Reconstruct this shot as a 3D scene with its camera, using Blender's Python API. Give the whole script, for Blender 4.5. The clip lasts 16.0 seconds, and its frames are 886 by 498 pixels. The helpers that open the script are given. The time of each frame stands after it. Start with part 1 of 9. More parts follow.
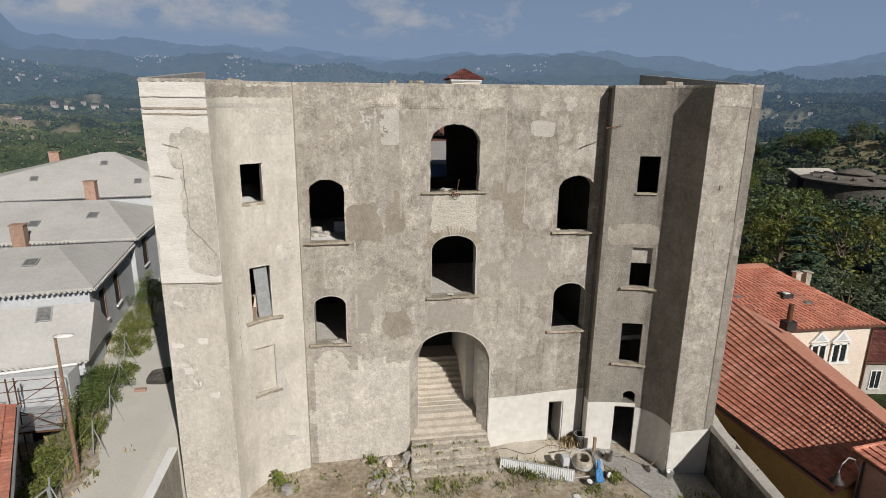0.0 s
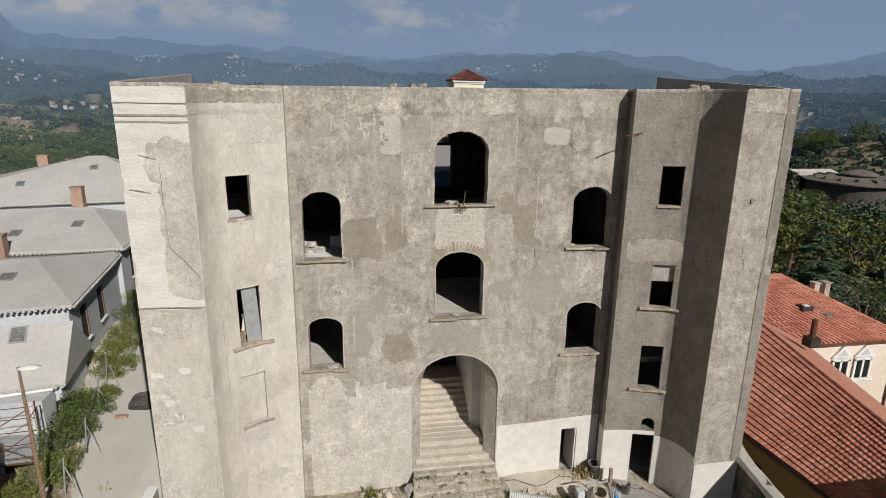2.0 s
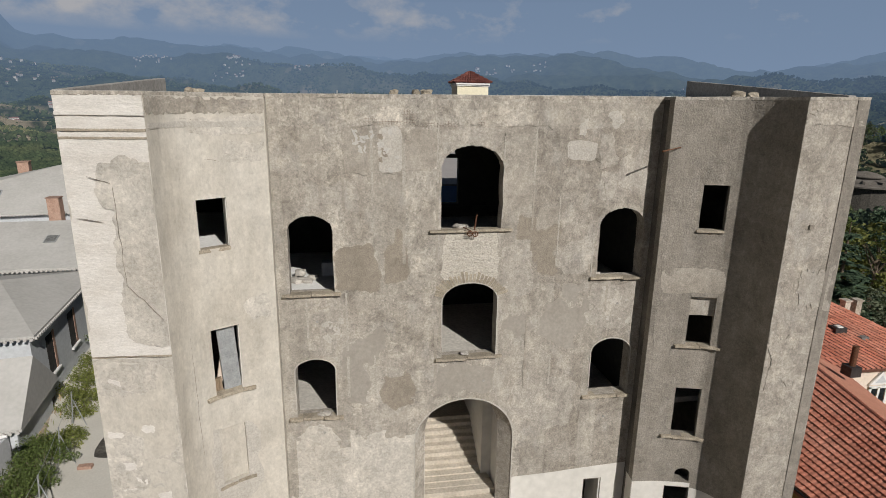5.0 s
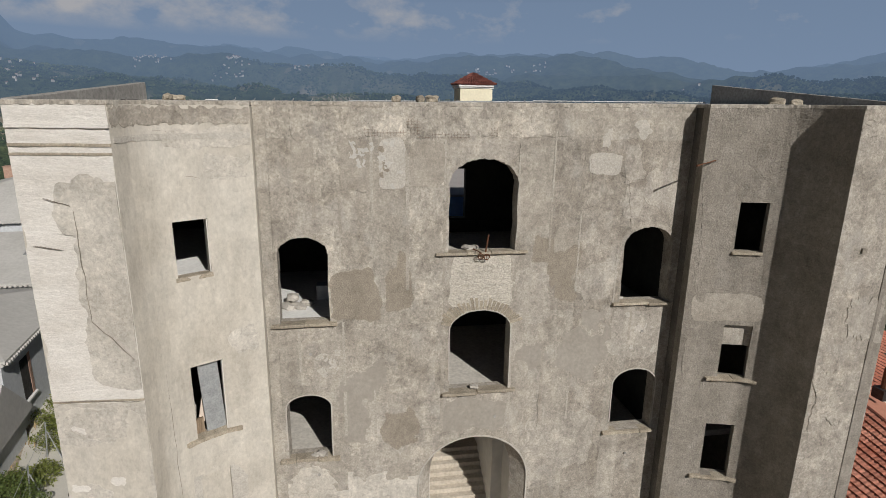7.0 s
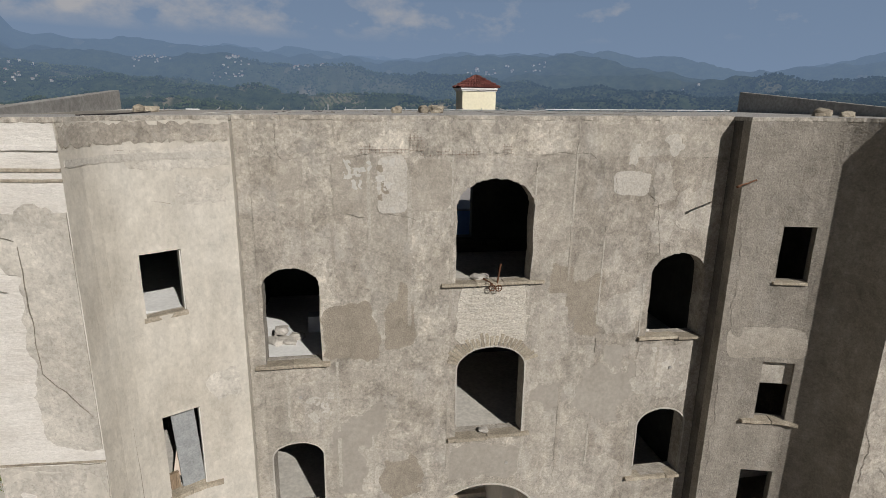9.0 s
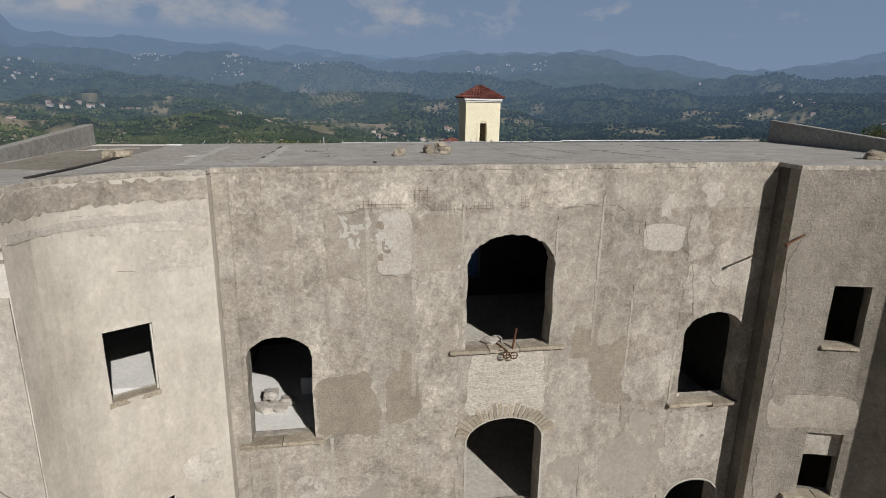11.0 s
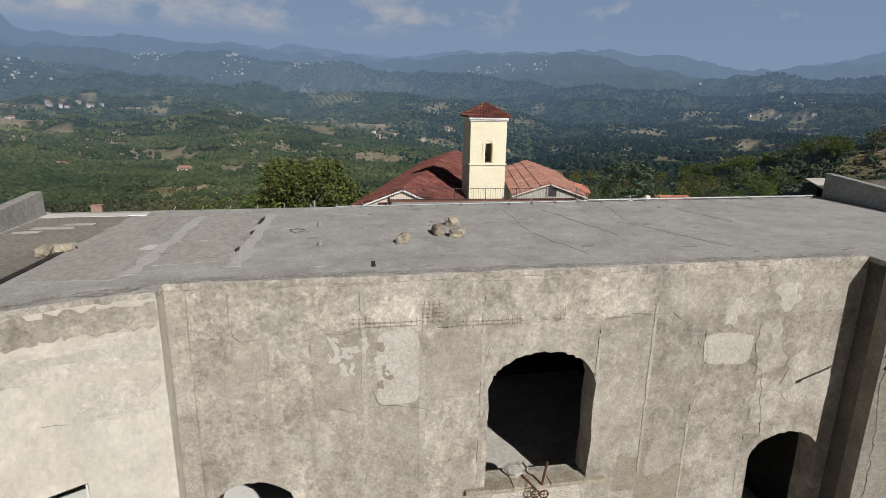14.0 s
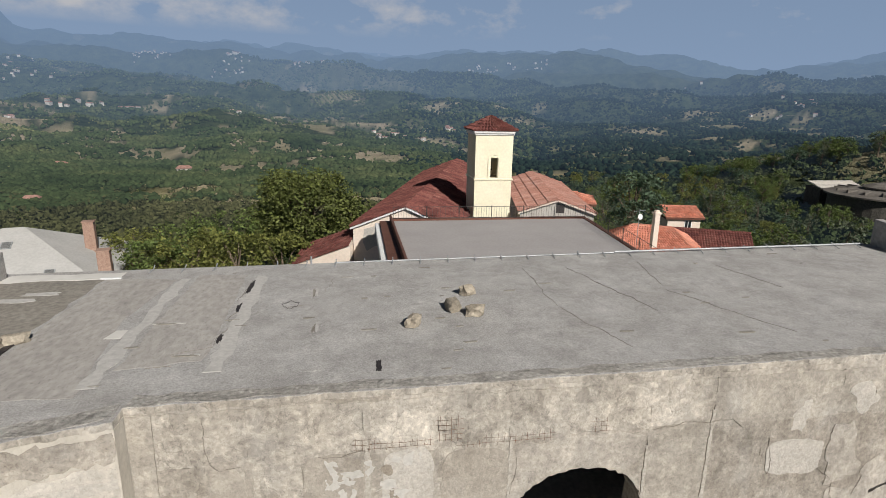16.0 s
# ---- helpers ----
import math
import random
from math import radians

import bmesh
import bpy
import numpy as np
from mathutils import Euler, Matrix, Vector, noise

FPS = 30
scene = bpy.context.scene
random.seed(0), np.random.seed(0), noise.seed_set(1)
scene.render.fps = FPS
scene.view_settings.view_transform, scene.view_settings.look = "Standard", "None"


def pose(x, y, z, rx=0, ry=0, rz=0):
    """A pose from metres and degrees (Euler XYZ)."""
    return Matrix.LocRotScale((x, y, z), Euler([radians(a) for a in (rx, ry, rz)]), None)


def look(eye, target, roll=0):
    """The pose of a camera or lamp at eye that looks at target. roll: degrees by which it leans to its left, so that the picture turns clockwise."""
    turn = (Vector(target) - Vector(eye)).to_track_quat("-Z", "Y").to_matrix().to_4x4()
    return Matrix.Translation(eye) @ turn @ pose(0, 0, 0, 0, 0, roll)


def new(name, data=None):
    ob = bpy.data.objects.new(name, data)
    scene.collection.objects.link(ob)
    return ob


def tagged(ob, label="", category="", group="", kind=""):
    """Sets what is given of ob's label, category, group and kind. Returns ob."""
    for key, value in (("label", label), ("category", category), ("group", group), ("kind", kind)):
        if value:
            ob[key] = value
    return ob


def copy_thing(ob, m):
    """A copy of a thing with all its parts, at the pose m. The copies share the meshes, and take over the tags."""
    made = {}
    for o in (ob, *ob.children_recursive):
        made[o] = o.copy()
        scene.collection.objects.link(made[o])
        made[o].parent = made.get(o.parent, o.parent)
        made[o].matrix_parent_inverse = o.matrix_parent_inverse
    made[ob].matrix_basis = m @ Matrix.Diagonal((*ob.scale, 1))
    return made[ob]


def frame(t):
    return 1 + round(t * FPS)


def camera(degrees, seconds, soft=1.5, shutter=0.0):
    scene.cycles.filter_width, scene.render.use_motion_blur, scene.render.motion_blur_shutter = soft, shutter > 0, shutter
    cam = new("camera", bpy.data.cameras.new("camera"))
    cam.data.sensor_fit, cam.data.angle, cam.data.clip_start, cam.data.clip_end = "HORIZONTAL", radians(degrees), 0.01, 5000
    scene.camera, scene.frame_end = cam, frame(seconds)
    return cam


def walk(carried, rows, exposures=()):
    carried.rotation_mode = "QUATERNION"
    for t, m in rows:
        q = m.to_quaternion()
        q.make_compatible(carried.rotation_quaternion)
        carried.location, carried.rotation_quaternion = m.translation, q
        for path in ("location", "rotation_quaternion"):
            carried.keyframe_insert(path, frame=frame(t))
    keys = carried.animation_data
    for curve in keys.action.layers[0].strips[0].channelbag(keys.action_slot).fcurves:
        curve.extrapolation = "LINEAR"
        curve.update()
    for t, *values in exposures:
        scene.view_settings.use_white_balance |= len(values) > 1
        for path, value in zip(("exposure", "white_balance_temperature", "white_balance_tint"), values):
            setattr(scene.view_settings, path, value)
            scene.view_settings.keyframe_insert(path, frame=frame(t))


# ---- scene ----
cam = camera(76.7, 16.0, soft=0.3)
METRES, EYE, TILT, LEAN, TURN = 18.5, 16.75, 0.0, 0.0, -9.5
ROWS = [
    (0.0, 0.0, 0.0, 0.0, 0.21, -14.52, -0.82),
    (0.5, -0.0028, 0.0299, 0.003, 0.21, -14.52, -0.83),
    (1.0, -0.006, 0.0596, 0.0058, 0.21, -14.51, -0.83),
    (1.5, -0.0094, 0.089, 0.0086, 0.19, -14.52, -0.83),
    (2.0, -0.0129, 0.1186, 0.0116, 0.19, -14.53, -0.84),
    (2.5, -0.0161, 0.1484, 0.0144, 0.18, -14.53, -0.85),
    (3.0, -0.0188, 0.1783, 0.017, 0.18, -14.53, -0.85),
    (3.5, -0.0208, 0.2081, 0.0202, 0.21, -14.53, -0.85),
    (4.0, -0.0236, 0.2379, 0.023, 0.18, -14.53, -0.85),
    (6.5, -0.0407, 0.3851, 0.0391, 0.14, -14.47, -0.85),
    (7.0, -0.0447, 0.4147, 0.0424, 0.13, -14.49, -0.88),
    (7.5, -0.0478, 0.4441, 0.0451, 0.13, -14.48, -0.87),
    (8.0, -0.05, 0.4733, 0.048, 0.12, -14.48, -0.86),
    (8.5, -0.0537, 0.5033, 0.0538, 0.06, -14.51, -0.9),
    (9.0, -0.0561, 0.5332, 0.0613, 0.08, -14.52, -0.88),
    (11.5, -0.0718, 0.6787, 0.1407, 0.14, -14.68, -0.96),
    (12.0, -0.0745, 0.7074, 0.1581, 0.15, -14.67, -0.97),
    (12.5, -0.0766, 0.7358, 0.1749, 0.16, -14.7, -0.98),
    (13.0, -0.0804, 0.7643, 0.19, 0.15, -14.72, -0.99),
    (13.5, -0.0835, 0.7934, 0.2011, 0.16, -14.72, -1.0),
    (14.0, -0.0865, 0.8227, 0.2121, 0.15, -14.73, -1.0),
    (14.5, -0.0897, 0.8514, 0.2258, 0.16, -14.76, -1.02),
    (15.0, -0.094, 0.8796, 0.2404, 0.15, -14.75, -1.04),
    (15.5, -0.0992, 0.9079, 0.2576, 0.18, -14.8, -1.09),
    (16.0, -0.1048, 0.9363, 0.2745, 0.18, -14.85, -1.11),
]
# the clip's camera closes a little before the sunlit wall and opens again over the valley
EXPOSURES = [(0.0, -0.06), (4.0, -0.16), (8.5, -0.25), (11.5, -0.15), (14.0, 0.0), (16.0, 0.11)]
walk(cam, [(t, pose(0, 0, EYE, TILT, LEAN, TURN) @ pose(METRES * x, METRES * y, METRES * z, 90 + pitch, roll, yaw)) for t, x, y, z, yaw, pitch, roll in ROWS], EXPOSURES)

# ---------------- light ----------------
SUN_FROM = Vector((0.39, -1.0, 0.71)).normalized()
sun_data = bpy.data.lights.new("sun", "SUN")
sun_data.energy, sun_data.angle, sun_data.color = 4.75, radians(0.55), (1.0, 0.965, 0.925)
sun = new("sun", sun_data)
sun.matrix_world = look((40, -60, 60), Vector((40, -60, 60)) - SUN_FROM)

world = bpy.data.worlds.new("sky")
scene.world = world
world.use_nodes = True
wn, wl = world.node_tree.nodes, world.node_tree.links
wn.clear()
w_out = wn.new("ShaderNodeOutputWorld")
w_bg = wn.new("ShaderNodeBackground")
w_sky = wn.new("ShaderNodeTexSky")
w_sky.sky_type, w_sky.sun_disc = "NISHITA", False
w_sky.sun_elevation, w_sky.sun_rotation = math.asin(SUN_FROM.z), math.atan2(SUN_FROM.x, SUN_FROM.y)
w_sky.altitude, w_sky.air_density, w_sky.dust_density, w_sky.ozone_density = 500, 1.0, 0.8, 2.0
# pale air over the hills, and broken cloud in it
def wnode(kind, **values):
    nd = wn.new(kind)
    for key, value in values.items():
        nd.inputs[key].default_value = value
    return nd


w_co = wn.new("ShaderNodeTexCoord")
w_sep = wn.new("ShaderNodeSeparateXYZ")
wl.new(w_co.outputs["Generated"], w_sep.inputs["Vector"])
def wramp(stops):
    """A grey ramp by height above the horizon."""
    nd = wn.new("ShaderNodeValToRGB")
    els = nd.color_ramp.elements
    for i, (p, v) in enumerate(stops):
        e = els[i] if i < 2 else els.new(p)
        e.position, e.color = p, (v, v, v, 1)
    return nd


w_band = wramp(((0.0, 0.95), (0.16, 0.82), (0.24, 0.0)))
wl.new(w_sep.outputs["Z"], w_band.inputs["Fac"])
w_air = wn.new("ShaderNodeMix")
w_air.data_type = "RGBA"
w_air.inputs["B"].default_value = (13.5, 18.8, 27.8, 1)
wl.new(w_band.outputs["Color"], w_air.inputs["Factor"])
wl.new(w_sky.outputs["Color"], w_air.inputs["A"])
w_map = wn.new("ShaderNodeMapping")
w_map.inputs["Scale"].default_value = (1.0, 1.0, 1.7)
w_map.inputs["Location"].default_value = (0.35, 0.1, 0.0)
w_n = wnode("ShaderNodeTexNoise", Scale=11.0, Detail=10.0, Roughness=0.6)
w_r = wn.new("ShaderNodeValToRGB")
w_r.color_ramp.elements[0].position, w_r.color_ramp.elements[1].position = 0.45, 0.70
w_low = wramp(((0.098, 0.0), (0.122, 0.85), (0.150, 0.80), (0.19, 0.30), (0.32, 0.05)))
wl.new(w_sep.outputs["Z"], w_low.inputs["Fac"])
w_amt = wn.new("ShaderNodeMath")
w_amt.operation = "MULTIPLY"
w_mix = wn.new("ShaderNodeMix")
w_mix.data_type = "RGBA"
w_mix.inputs["B"].default_value = (28.5, 28, 28.5, 1)
wl.new(w_co.outputs["Generated"], w_map.inputs["Vector"])
wl.new(w_map.outputs["Vector"], w_n.inputs["Vector"])
w_side = wnode("ShaderNodeMath")
w_side.operation = "MULTIPLY_ADD"
w_side.inputs[1].default_value = -0.22
wl.new(w_sep.outputs["X"], w_side.inputs[0])
wl.new(w_n.outputs["Fac"], w_side.inputs[2])
wl.new(w_side.outputs["Value"], w_r.inputs["Fac"])
wl.new(w_r.outputs["Color"], w_amt.inputs[0])
wl.new(w_low.outputs["Color"], w_amt.inputs[1])
wl.new(w_amt.outputs["Value"], w_mix.inputs["Factor"])
wl.new(w_air.outputs["Result"], w_mix.inputs["A"])
wl.new(w_mix.outputs["Result"], w_bg.inputs["Color"])
w_bg.inputs["Strength"].default_value = 0.0165
wl.new(w_bg.outputs["Background"], w_out.inputs["Surface"])

# ---------------- materials ----------------
def surface(name, cols, scale=0.6, fine=9.0, rough=0.9, bump=0.3, bump_scale=14.0, metallic=0.0, stretch=(1, 1, 1), vary=0.0, by="object", fine_amount=0.35, bump_dist=0.03, spec=0.3, translucent=0.0, grit=0.35, pits=0.0, streaks=0.0, flakes=0.0, crackle=0.0, bloom=0.0):
    """A weathered surface: large stains between the first colours, fine grain, relief, and a change from piece to piece."""
    m = bpy.data.materials.new(name)
    m.use_nodes = True
    n, l = m.node_tree.nodes, m.node_tree.links
    bsdf = n["Principled BSDF"]
    co = n.new("ShaderNodeTexCoord")
    mp = n.new("ShaderNodeMapping")
    mp.inputs["Scale"].default_value = stretch
    l.new(co.outputs["Object"], mp.inputs["Vector"])
    big = n.new("ShaderNodeTexNoise")
    big.inputs["Scale"].default_value, big.inputs["Detail"].default_value, big.inputs["Roughness"].default_value = scale, 7.0, 0.62
    l.new(mp.outputs["Vector"], big.inputs["Vector"])
    ramp = n.new("ShaderNodeValToRGB")
    els = ramp.color_ramp.elements
    for i, c in enumerate(cols):
        p = 0.30 + 0.40 * i / max(1, len(cols) - 1)
        e = els[i] if i < 2 else els.new(p)
        e.position, e.color = p, (*c, 1)
    l.new(big.outputs["Fac"], ramp.inputs["Fac"])
    small = n.new("ShaderNodeTexNoise")
    small.inputs["Scale"].default_value, small.inputs["Detail"].default_value = fine, 6.0
    l.new(mp.outputs["Vector"], small.inputs["Vector"])
    fr = n.new("ShaderNodeMapRange")
    fr.inputs["From Min"].default_value, fr.inputs["From Max"].default_value = 0.3, 0.7
    fr.inputs["To Min"].default_value, fr.inputs["To Max"].default_value = 1 - fine_amount, 1 + fine_amount
    l.new(small.outputs["Fac"], fr.inputs["Value"])
    mul = n.new("ShaderNodeVectorMath")
    mul.operation = "MULTIPLY"
    l.new(ramp.outputs["Color"], mul.inputs[0])
    l.new(fr.outputs["Result"], mul.inputs[1])
    last = mul.outputs["Vector"]
    if pits:
        pn = n.new("ShaderNodeTexNoise")
        pn.inputs["Scale"].default_value, pn.inputs["Detail"].default_value, pn.inputs["Roughness"].default_value = fine * 2.2, 5.0, 0.7
        l.new(mp.outputs["Vector"], pn.inputs["Vector"])
        pr = n.new("ShaderNodeMapRange")
        pr.inputs["From Min"].default_value, pr.inputs["From Max"].default_value = 0.56, 0.68
        pr.inputs["To Min"].default_value, pr.inputs["To Max"].default_value = 1.0, 1.0 - pits
        l.new(pn.outputs["Fac"], pr.inputs["Value"])
        m3 = n.new("ShaderNodeVectorMath")
        m3.operation = "MULTIPLY"
        l.new(last, m3.inputs[0])
        l.new(pr.outputs["Result"], m3.inputs[1])
        last = m3.outputs["Vector"]
    relief = []
    for fs, fa in ((1.2, 0.9 * flakes), (3.8, flakes), (10.5, 0.8 * flakes)) if flakes else ():
        # flaked top coat: islands with sharp, uneven edges, lighter or darker than the coat below
        fn = n.new("ShaderNodeTexNoise")
        fn.inputs["Scale"].default_value, fn.inputs["Detail"].default_value, fn.inputs["Roughness"].default_value = fs, 6.0, 0.54
        fn.inputs["Distortion"].default_value = 0.5
        l.new(mp.outputs["Vector"], fn.inputs["Vector"])
        fl = n.new("ShaderNodeValToRGB")
        fe = fl.color_ramp.elements
        for i, (p, v) in enumerate(((0.395, 1 - fa), (0.401, 1 - 0.2 * fa), (0.47, 1.0), (0.565, 1.0), (0.571, 1 + 0.8 * fa), (0.65, 1 + fa))):
            e = fe[i] if i < 2 else fe.new(p)
            e.position, e.color = p, (v * 0.5, v * 0.5, v * 0.5, 1)
        l.new(fn.outputs["Fac"], fl.inputs["Fac"])
        f2 = n.new("ShaderNodeVectorMath")
        f2.operation = "SCALE"
        f2.inputs["Scale"].default_value = 2.0
        l.new(fl.outputs["Color"], f2.inputs[0])
        m5 = n.new("ShaderNodeVectorMath")
        m5.operation = "MULTIPLY"
        l.new(last, m5.inputs[0])
        l.new(f2.outputs["Vector"], m5.inputs[1])
        last = m5.outputs["Vector"]
        relief.append(fl.outputs["Color"])
    if bloom:
        # whitish lime bloom in soft-edged, slightly hanging patches
        bm_ = n.new("ShaderNodeMapping")
        bm_.inputs["Scale"].default_value = (1.0, 1.0, 0.6)
        l.new(co.outputs["Object"], bm_.inputs["Vector"])
        bo = n.new("ShaderNodeTexNoise")
        bo.inputs["Scale"].default_value, bo.inputs["Detail"].default_value, bo.inputs["Roughness"].default_value = 1.35, 9.0, 0.68
        l.new(bm_.outputs["Vector"], bo.inputs["Vector"])
        br = n.new("ShaderNodeMapRange")
        br.inputs["From Min"].default_value, br.inputs["From Max"].default_value = 0.53, 0.66
        br.inputs["To Min"].default_value, br.inputs["To Max"].default_value = 0.0, bloom
        l.new(bo.outputs["Fac"], br.inputs["Value"])
        bx = n.new("ShaderNodeMix")
        bx.data_type = "RGBA"
        bx.inputs["B"].default_value = (0.50, 0.475, 0.435, 1)
        l.new(br.outputs["Result"], bx.inputs["Factor"])
        l.new(last, bx.inputs["A"])
        last = bx.outputs["Result"]
    if crackle:
        # short hair cracks where the coat has shrunk, broken off and strayed
        wob = n.new("ShaderNodeTexNoise")
        wob.inputs["Scale"].default_value, wob.inputs["Detail"].default_value = 5.0, 6.0
        l.new(co.outputs["Object"], wob.inputs["Vector"])
        stray = n.new("ShaderNodeVectorMath")
        stray.operation = "MULTIPLY_ADD"
        stray.inputs[1].default_value = (0.22, 0.22, 0.22)
        l.new(wob.outputs["Color"], stray.inputs[0])
        l.new(co.outputs["Object"], stray.inputs[2])
        vo = n.new("ShaderNodeTexVoronoi")
        vo.feature = "DISTANCE_TO_EDGE"
        vo.inputs["Scale"].default_value = 6.5
        l.new(stray.outputs["Vector"], vo.inputs["Vector"])
        vl = n.new("ShaderNodeMapRange")
        vl.inputs["From Min"].default_value, vl.inputs["From Max"].default_value = 0.010, 0.050
        vl.inputs["To Min"].default_value, vl.inputs["To Max"].default_value = crackle, 0.0
        l.new(vo.outputs["Distance"], vl.inputs["Value"])
        gate = n.new("ShaderNodeTexNoise")
        gate.inputs["Scale"].default_value, gate.inputs["Detail"].default_value = 2.6, 4.0
        l.new(co.outputs["Object"], gate.inputs["Vector"])
        gr = n.new("ShaderNodeMapRange")
        gr.inputs["From Min"].default_value, gr.inputs["From Max"].default_value = 0.50, 0.66
        l.new(gate.outputs["Fac"], gr.inputs["Value"])
        vg = n.new("ShaderNodeMath")
        vg.operation = "MULTIPLY"
        l.new(vl.outputs["Result"], vg.inputs[0])
        l.new(gr.outputs["Result"], vg.inputs[1])
        inv = n.new("ShaderNodeMath")
        inv.operation = "SUBTRACT"
        inv.inputs[0].default_value = 1.0
        l.new(vg.outputs["Value"], inv.inputs[1])
        m6 = n.new("ShaderNodeVectorMath")
        m6.operation = "MULTIPLY"
        l.new(last, m6.inputs[0])
        l.new(inv.outputs["Value"], m6.inputs[1])
        last = m6.outputs["Vector"]
        relief.append(inv.outputs["Value"])
    if streaks:
        sm = n.new("ShaderNodeMapping")
        sm.inputs["Scale"].default_value = (1.0, 1.0, 0.22)
        l.new(co.outputs["Object"], sm.inputs["Vector"])
        sn = n.new("ShaderNodeTexNoise")
        sn.inputs["Scale"].default_value, sn.inputs["Detail"].default_value, sn.inputs["Roughness"].default_value = 1.9, 8.0, 0.7
        l.new(sm.outputs["Vector"], sn.inputs["Vector"])
        sr = n.new("ShaderNodeMapRange")
        sr.inputs["From Min"].default_value, sr.inputs["From Max"].default_value = 0.35, 0.65
        sr.inputs["To Min"].default_value, sr.inputs["To Max"].default_value = 1.0 - streaks, 1.0 + 0.4 * streaks
        l.new(sn.outputs["Fac"], sr.inputs["Value"])
        m4 = n.new("ShaderNodeVectorMath")
        m4.operation = "MULTIPLY"
        l.new(last, m4.inputs[0])
        l.new(sr.outputs["Result"], m4.inputs[1])
        last = m4.outputs["Vector"]
    if vary:
        info = n.new("ShaderNodeObjectInfo" if by == "object" else "ShaderNodeNewGeometry")
        vr = n.new("ShaderNodeMapRange")
        vr.inputs["To Min"].default_value, vr.inputs["To Max"].default_value = 1 - vary, 1 + vary
        l.new(info.outputs["Random" if by == "object" else "Random Per Island"], vr.inputs["Value"])
        m2 = n.new("ShaderNodeVectorMath")
        m2.operation = "MULTIPLY"
        l.new(last, m2.inputs[0])
        l.new(vr.outputs["Result"], m2.inputs[1])
        last = m2.outputs["Vector"]
    l.new(last, bsdf.inputs["Base Color"])
    bsdf.inputs["Roughness"].default_value, bsdf.inputs["Metallic"].default_value = rough, metallic
    bsdf.inputs["Specular IOR Level"].default_value = spec
    if bump:
        bn = n.new("ShaderNodeTexNoise")
        bn.inputs["Scale"].default_value, bn.inputs["Detail"].default_value = bump_scale, 8.0
        l.new(mp.outputs["Vector"], bn.inputs["Vector"])
        b2 = n.new("ShaderNodeTexNoise")
        b2.inputs["Scale"].default_value, b2.inputs["Detail"].default_value, b2.inputs["Roughness"].default_value = bump_scale * 3.1, 5.0, 0.75
        l.new(mp.outputs["Vector"], b2.inputs["Vector"])
        mixh = n.new("ShaderNodeMath")
        mixh.operation = "MULTIPLY_ADD"
        mixh.inputs[1].default_value = grit
        l.new(b2.outputs["Fac"], mixh.inputs[0])
        l.new(bn.outputs["Fac"], mixh.inputs[2])
        high = mixh.outputs["Value"]
        for edge in relief:
            add = n.new("ShaderNodeMath")
            add.operation = "MULTIPLY_ADD"
            add.inputs[1].default_value = 3.0
            l.new(edge, add.inputs[0])
            l.new(high, add.inputs[2])
            high = add.outputs["Value"]
        bp = n.new("ShaderNodeBump")
        bp.inputs["Strength"].default_value, bp.inputs["Distance"].default_value = bump, bump_dist
        l.new(high, bp.inputs["Height"])
        l.new(bp.outputs["Normal"], bsdf.inputs["Normal"])
    if translucent:
        tr = n.new("ShaderNodeBsdfTranslucent")
        mx = n.new("ShaderNodeMixShader")
        mx.inputs["Fac"].default_value = translucent
        l.new(last, tr.inputs["Color"])
        l.new(bsdf.outputs["BSDF"], mx.inputs[1])
        l.new(tr.outputs["BSDF"], mx.inputs[2])
        l.new(mx.outputs["Shader"], n["Material Output"].inputs["Surface"])
    return m


M_PLASTER = surface("grey_plaster", [(0.315, 0.282, 0.234), (0.371, 0.335, 0.285), (0.42, 0.385, 0.332)], 0.9, 15.0, 0.95, 0.4, 13.0, fine_amount=0.15, bump_dist=0.03, vary=0.04, pits=0.34, streaks=0.17, flakes=0.169, crackle=0.22, bloom=0.34)
M_PLASTER2 = surface("trowelled_plaster", [(0.334, 0.3, 0.249), (0.393, 0.357, 0.304), (0.447, 0.411, 0.355)], 1.1, 12.0, 0.95, 0.45, 9.0, fine_amount=0.15, bump_dist=0.035, vary=0.04, pits=0.34, streaks=0.17, flakes=0.203, crackle=0.26, bloom=0.25)
M_PLASTER3 = surface("smooth_grey_plaster", [(0.31, 0.279, 0.234), (0.361, 0.328, 0.279), (0.401, 0.368, 0.319)], 0.8, 16.0, 0.95, 0.4, 14.0, fine_amount=0.14, vary=0.04, pits=0.29, streaks=0.17, flakes=0.135, crackle=0.16, bloom=0.32)
M_CREAM = surface("cream_plaster", [(0.455, 0.416, 0.354), (0.518, 0.479, 0.415), (0.560, 0.525, 0.464)], 0.5, 12.0, 0.95, 0.3, 8.0, stretch=(1, 1, 0.7), fine_amount=0.06, pits=0.11, streaks=0.13, flakes=0.06, crackle=0.08)
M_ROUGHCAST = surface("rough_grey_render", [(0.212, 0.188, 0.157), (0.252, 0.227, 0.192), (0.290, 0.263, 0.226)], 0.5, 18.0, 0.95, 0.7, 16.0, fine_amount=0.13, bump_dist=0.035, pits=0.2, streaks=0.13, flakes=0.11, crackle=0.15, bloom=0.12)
M_DARKPATCH = surface("stripped_render", [(0.245, 0.213, 0.170), (0.300, 0.263, 0.213)], 1.0, 26.0, 0.95, 0.6, 26.0, fine_amount=0.17, bump_dist=0.025, pits=0.26, flakes=0.08, crackle=0.10)
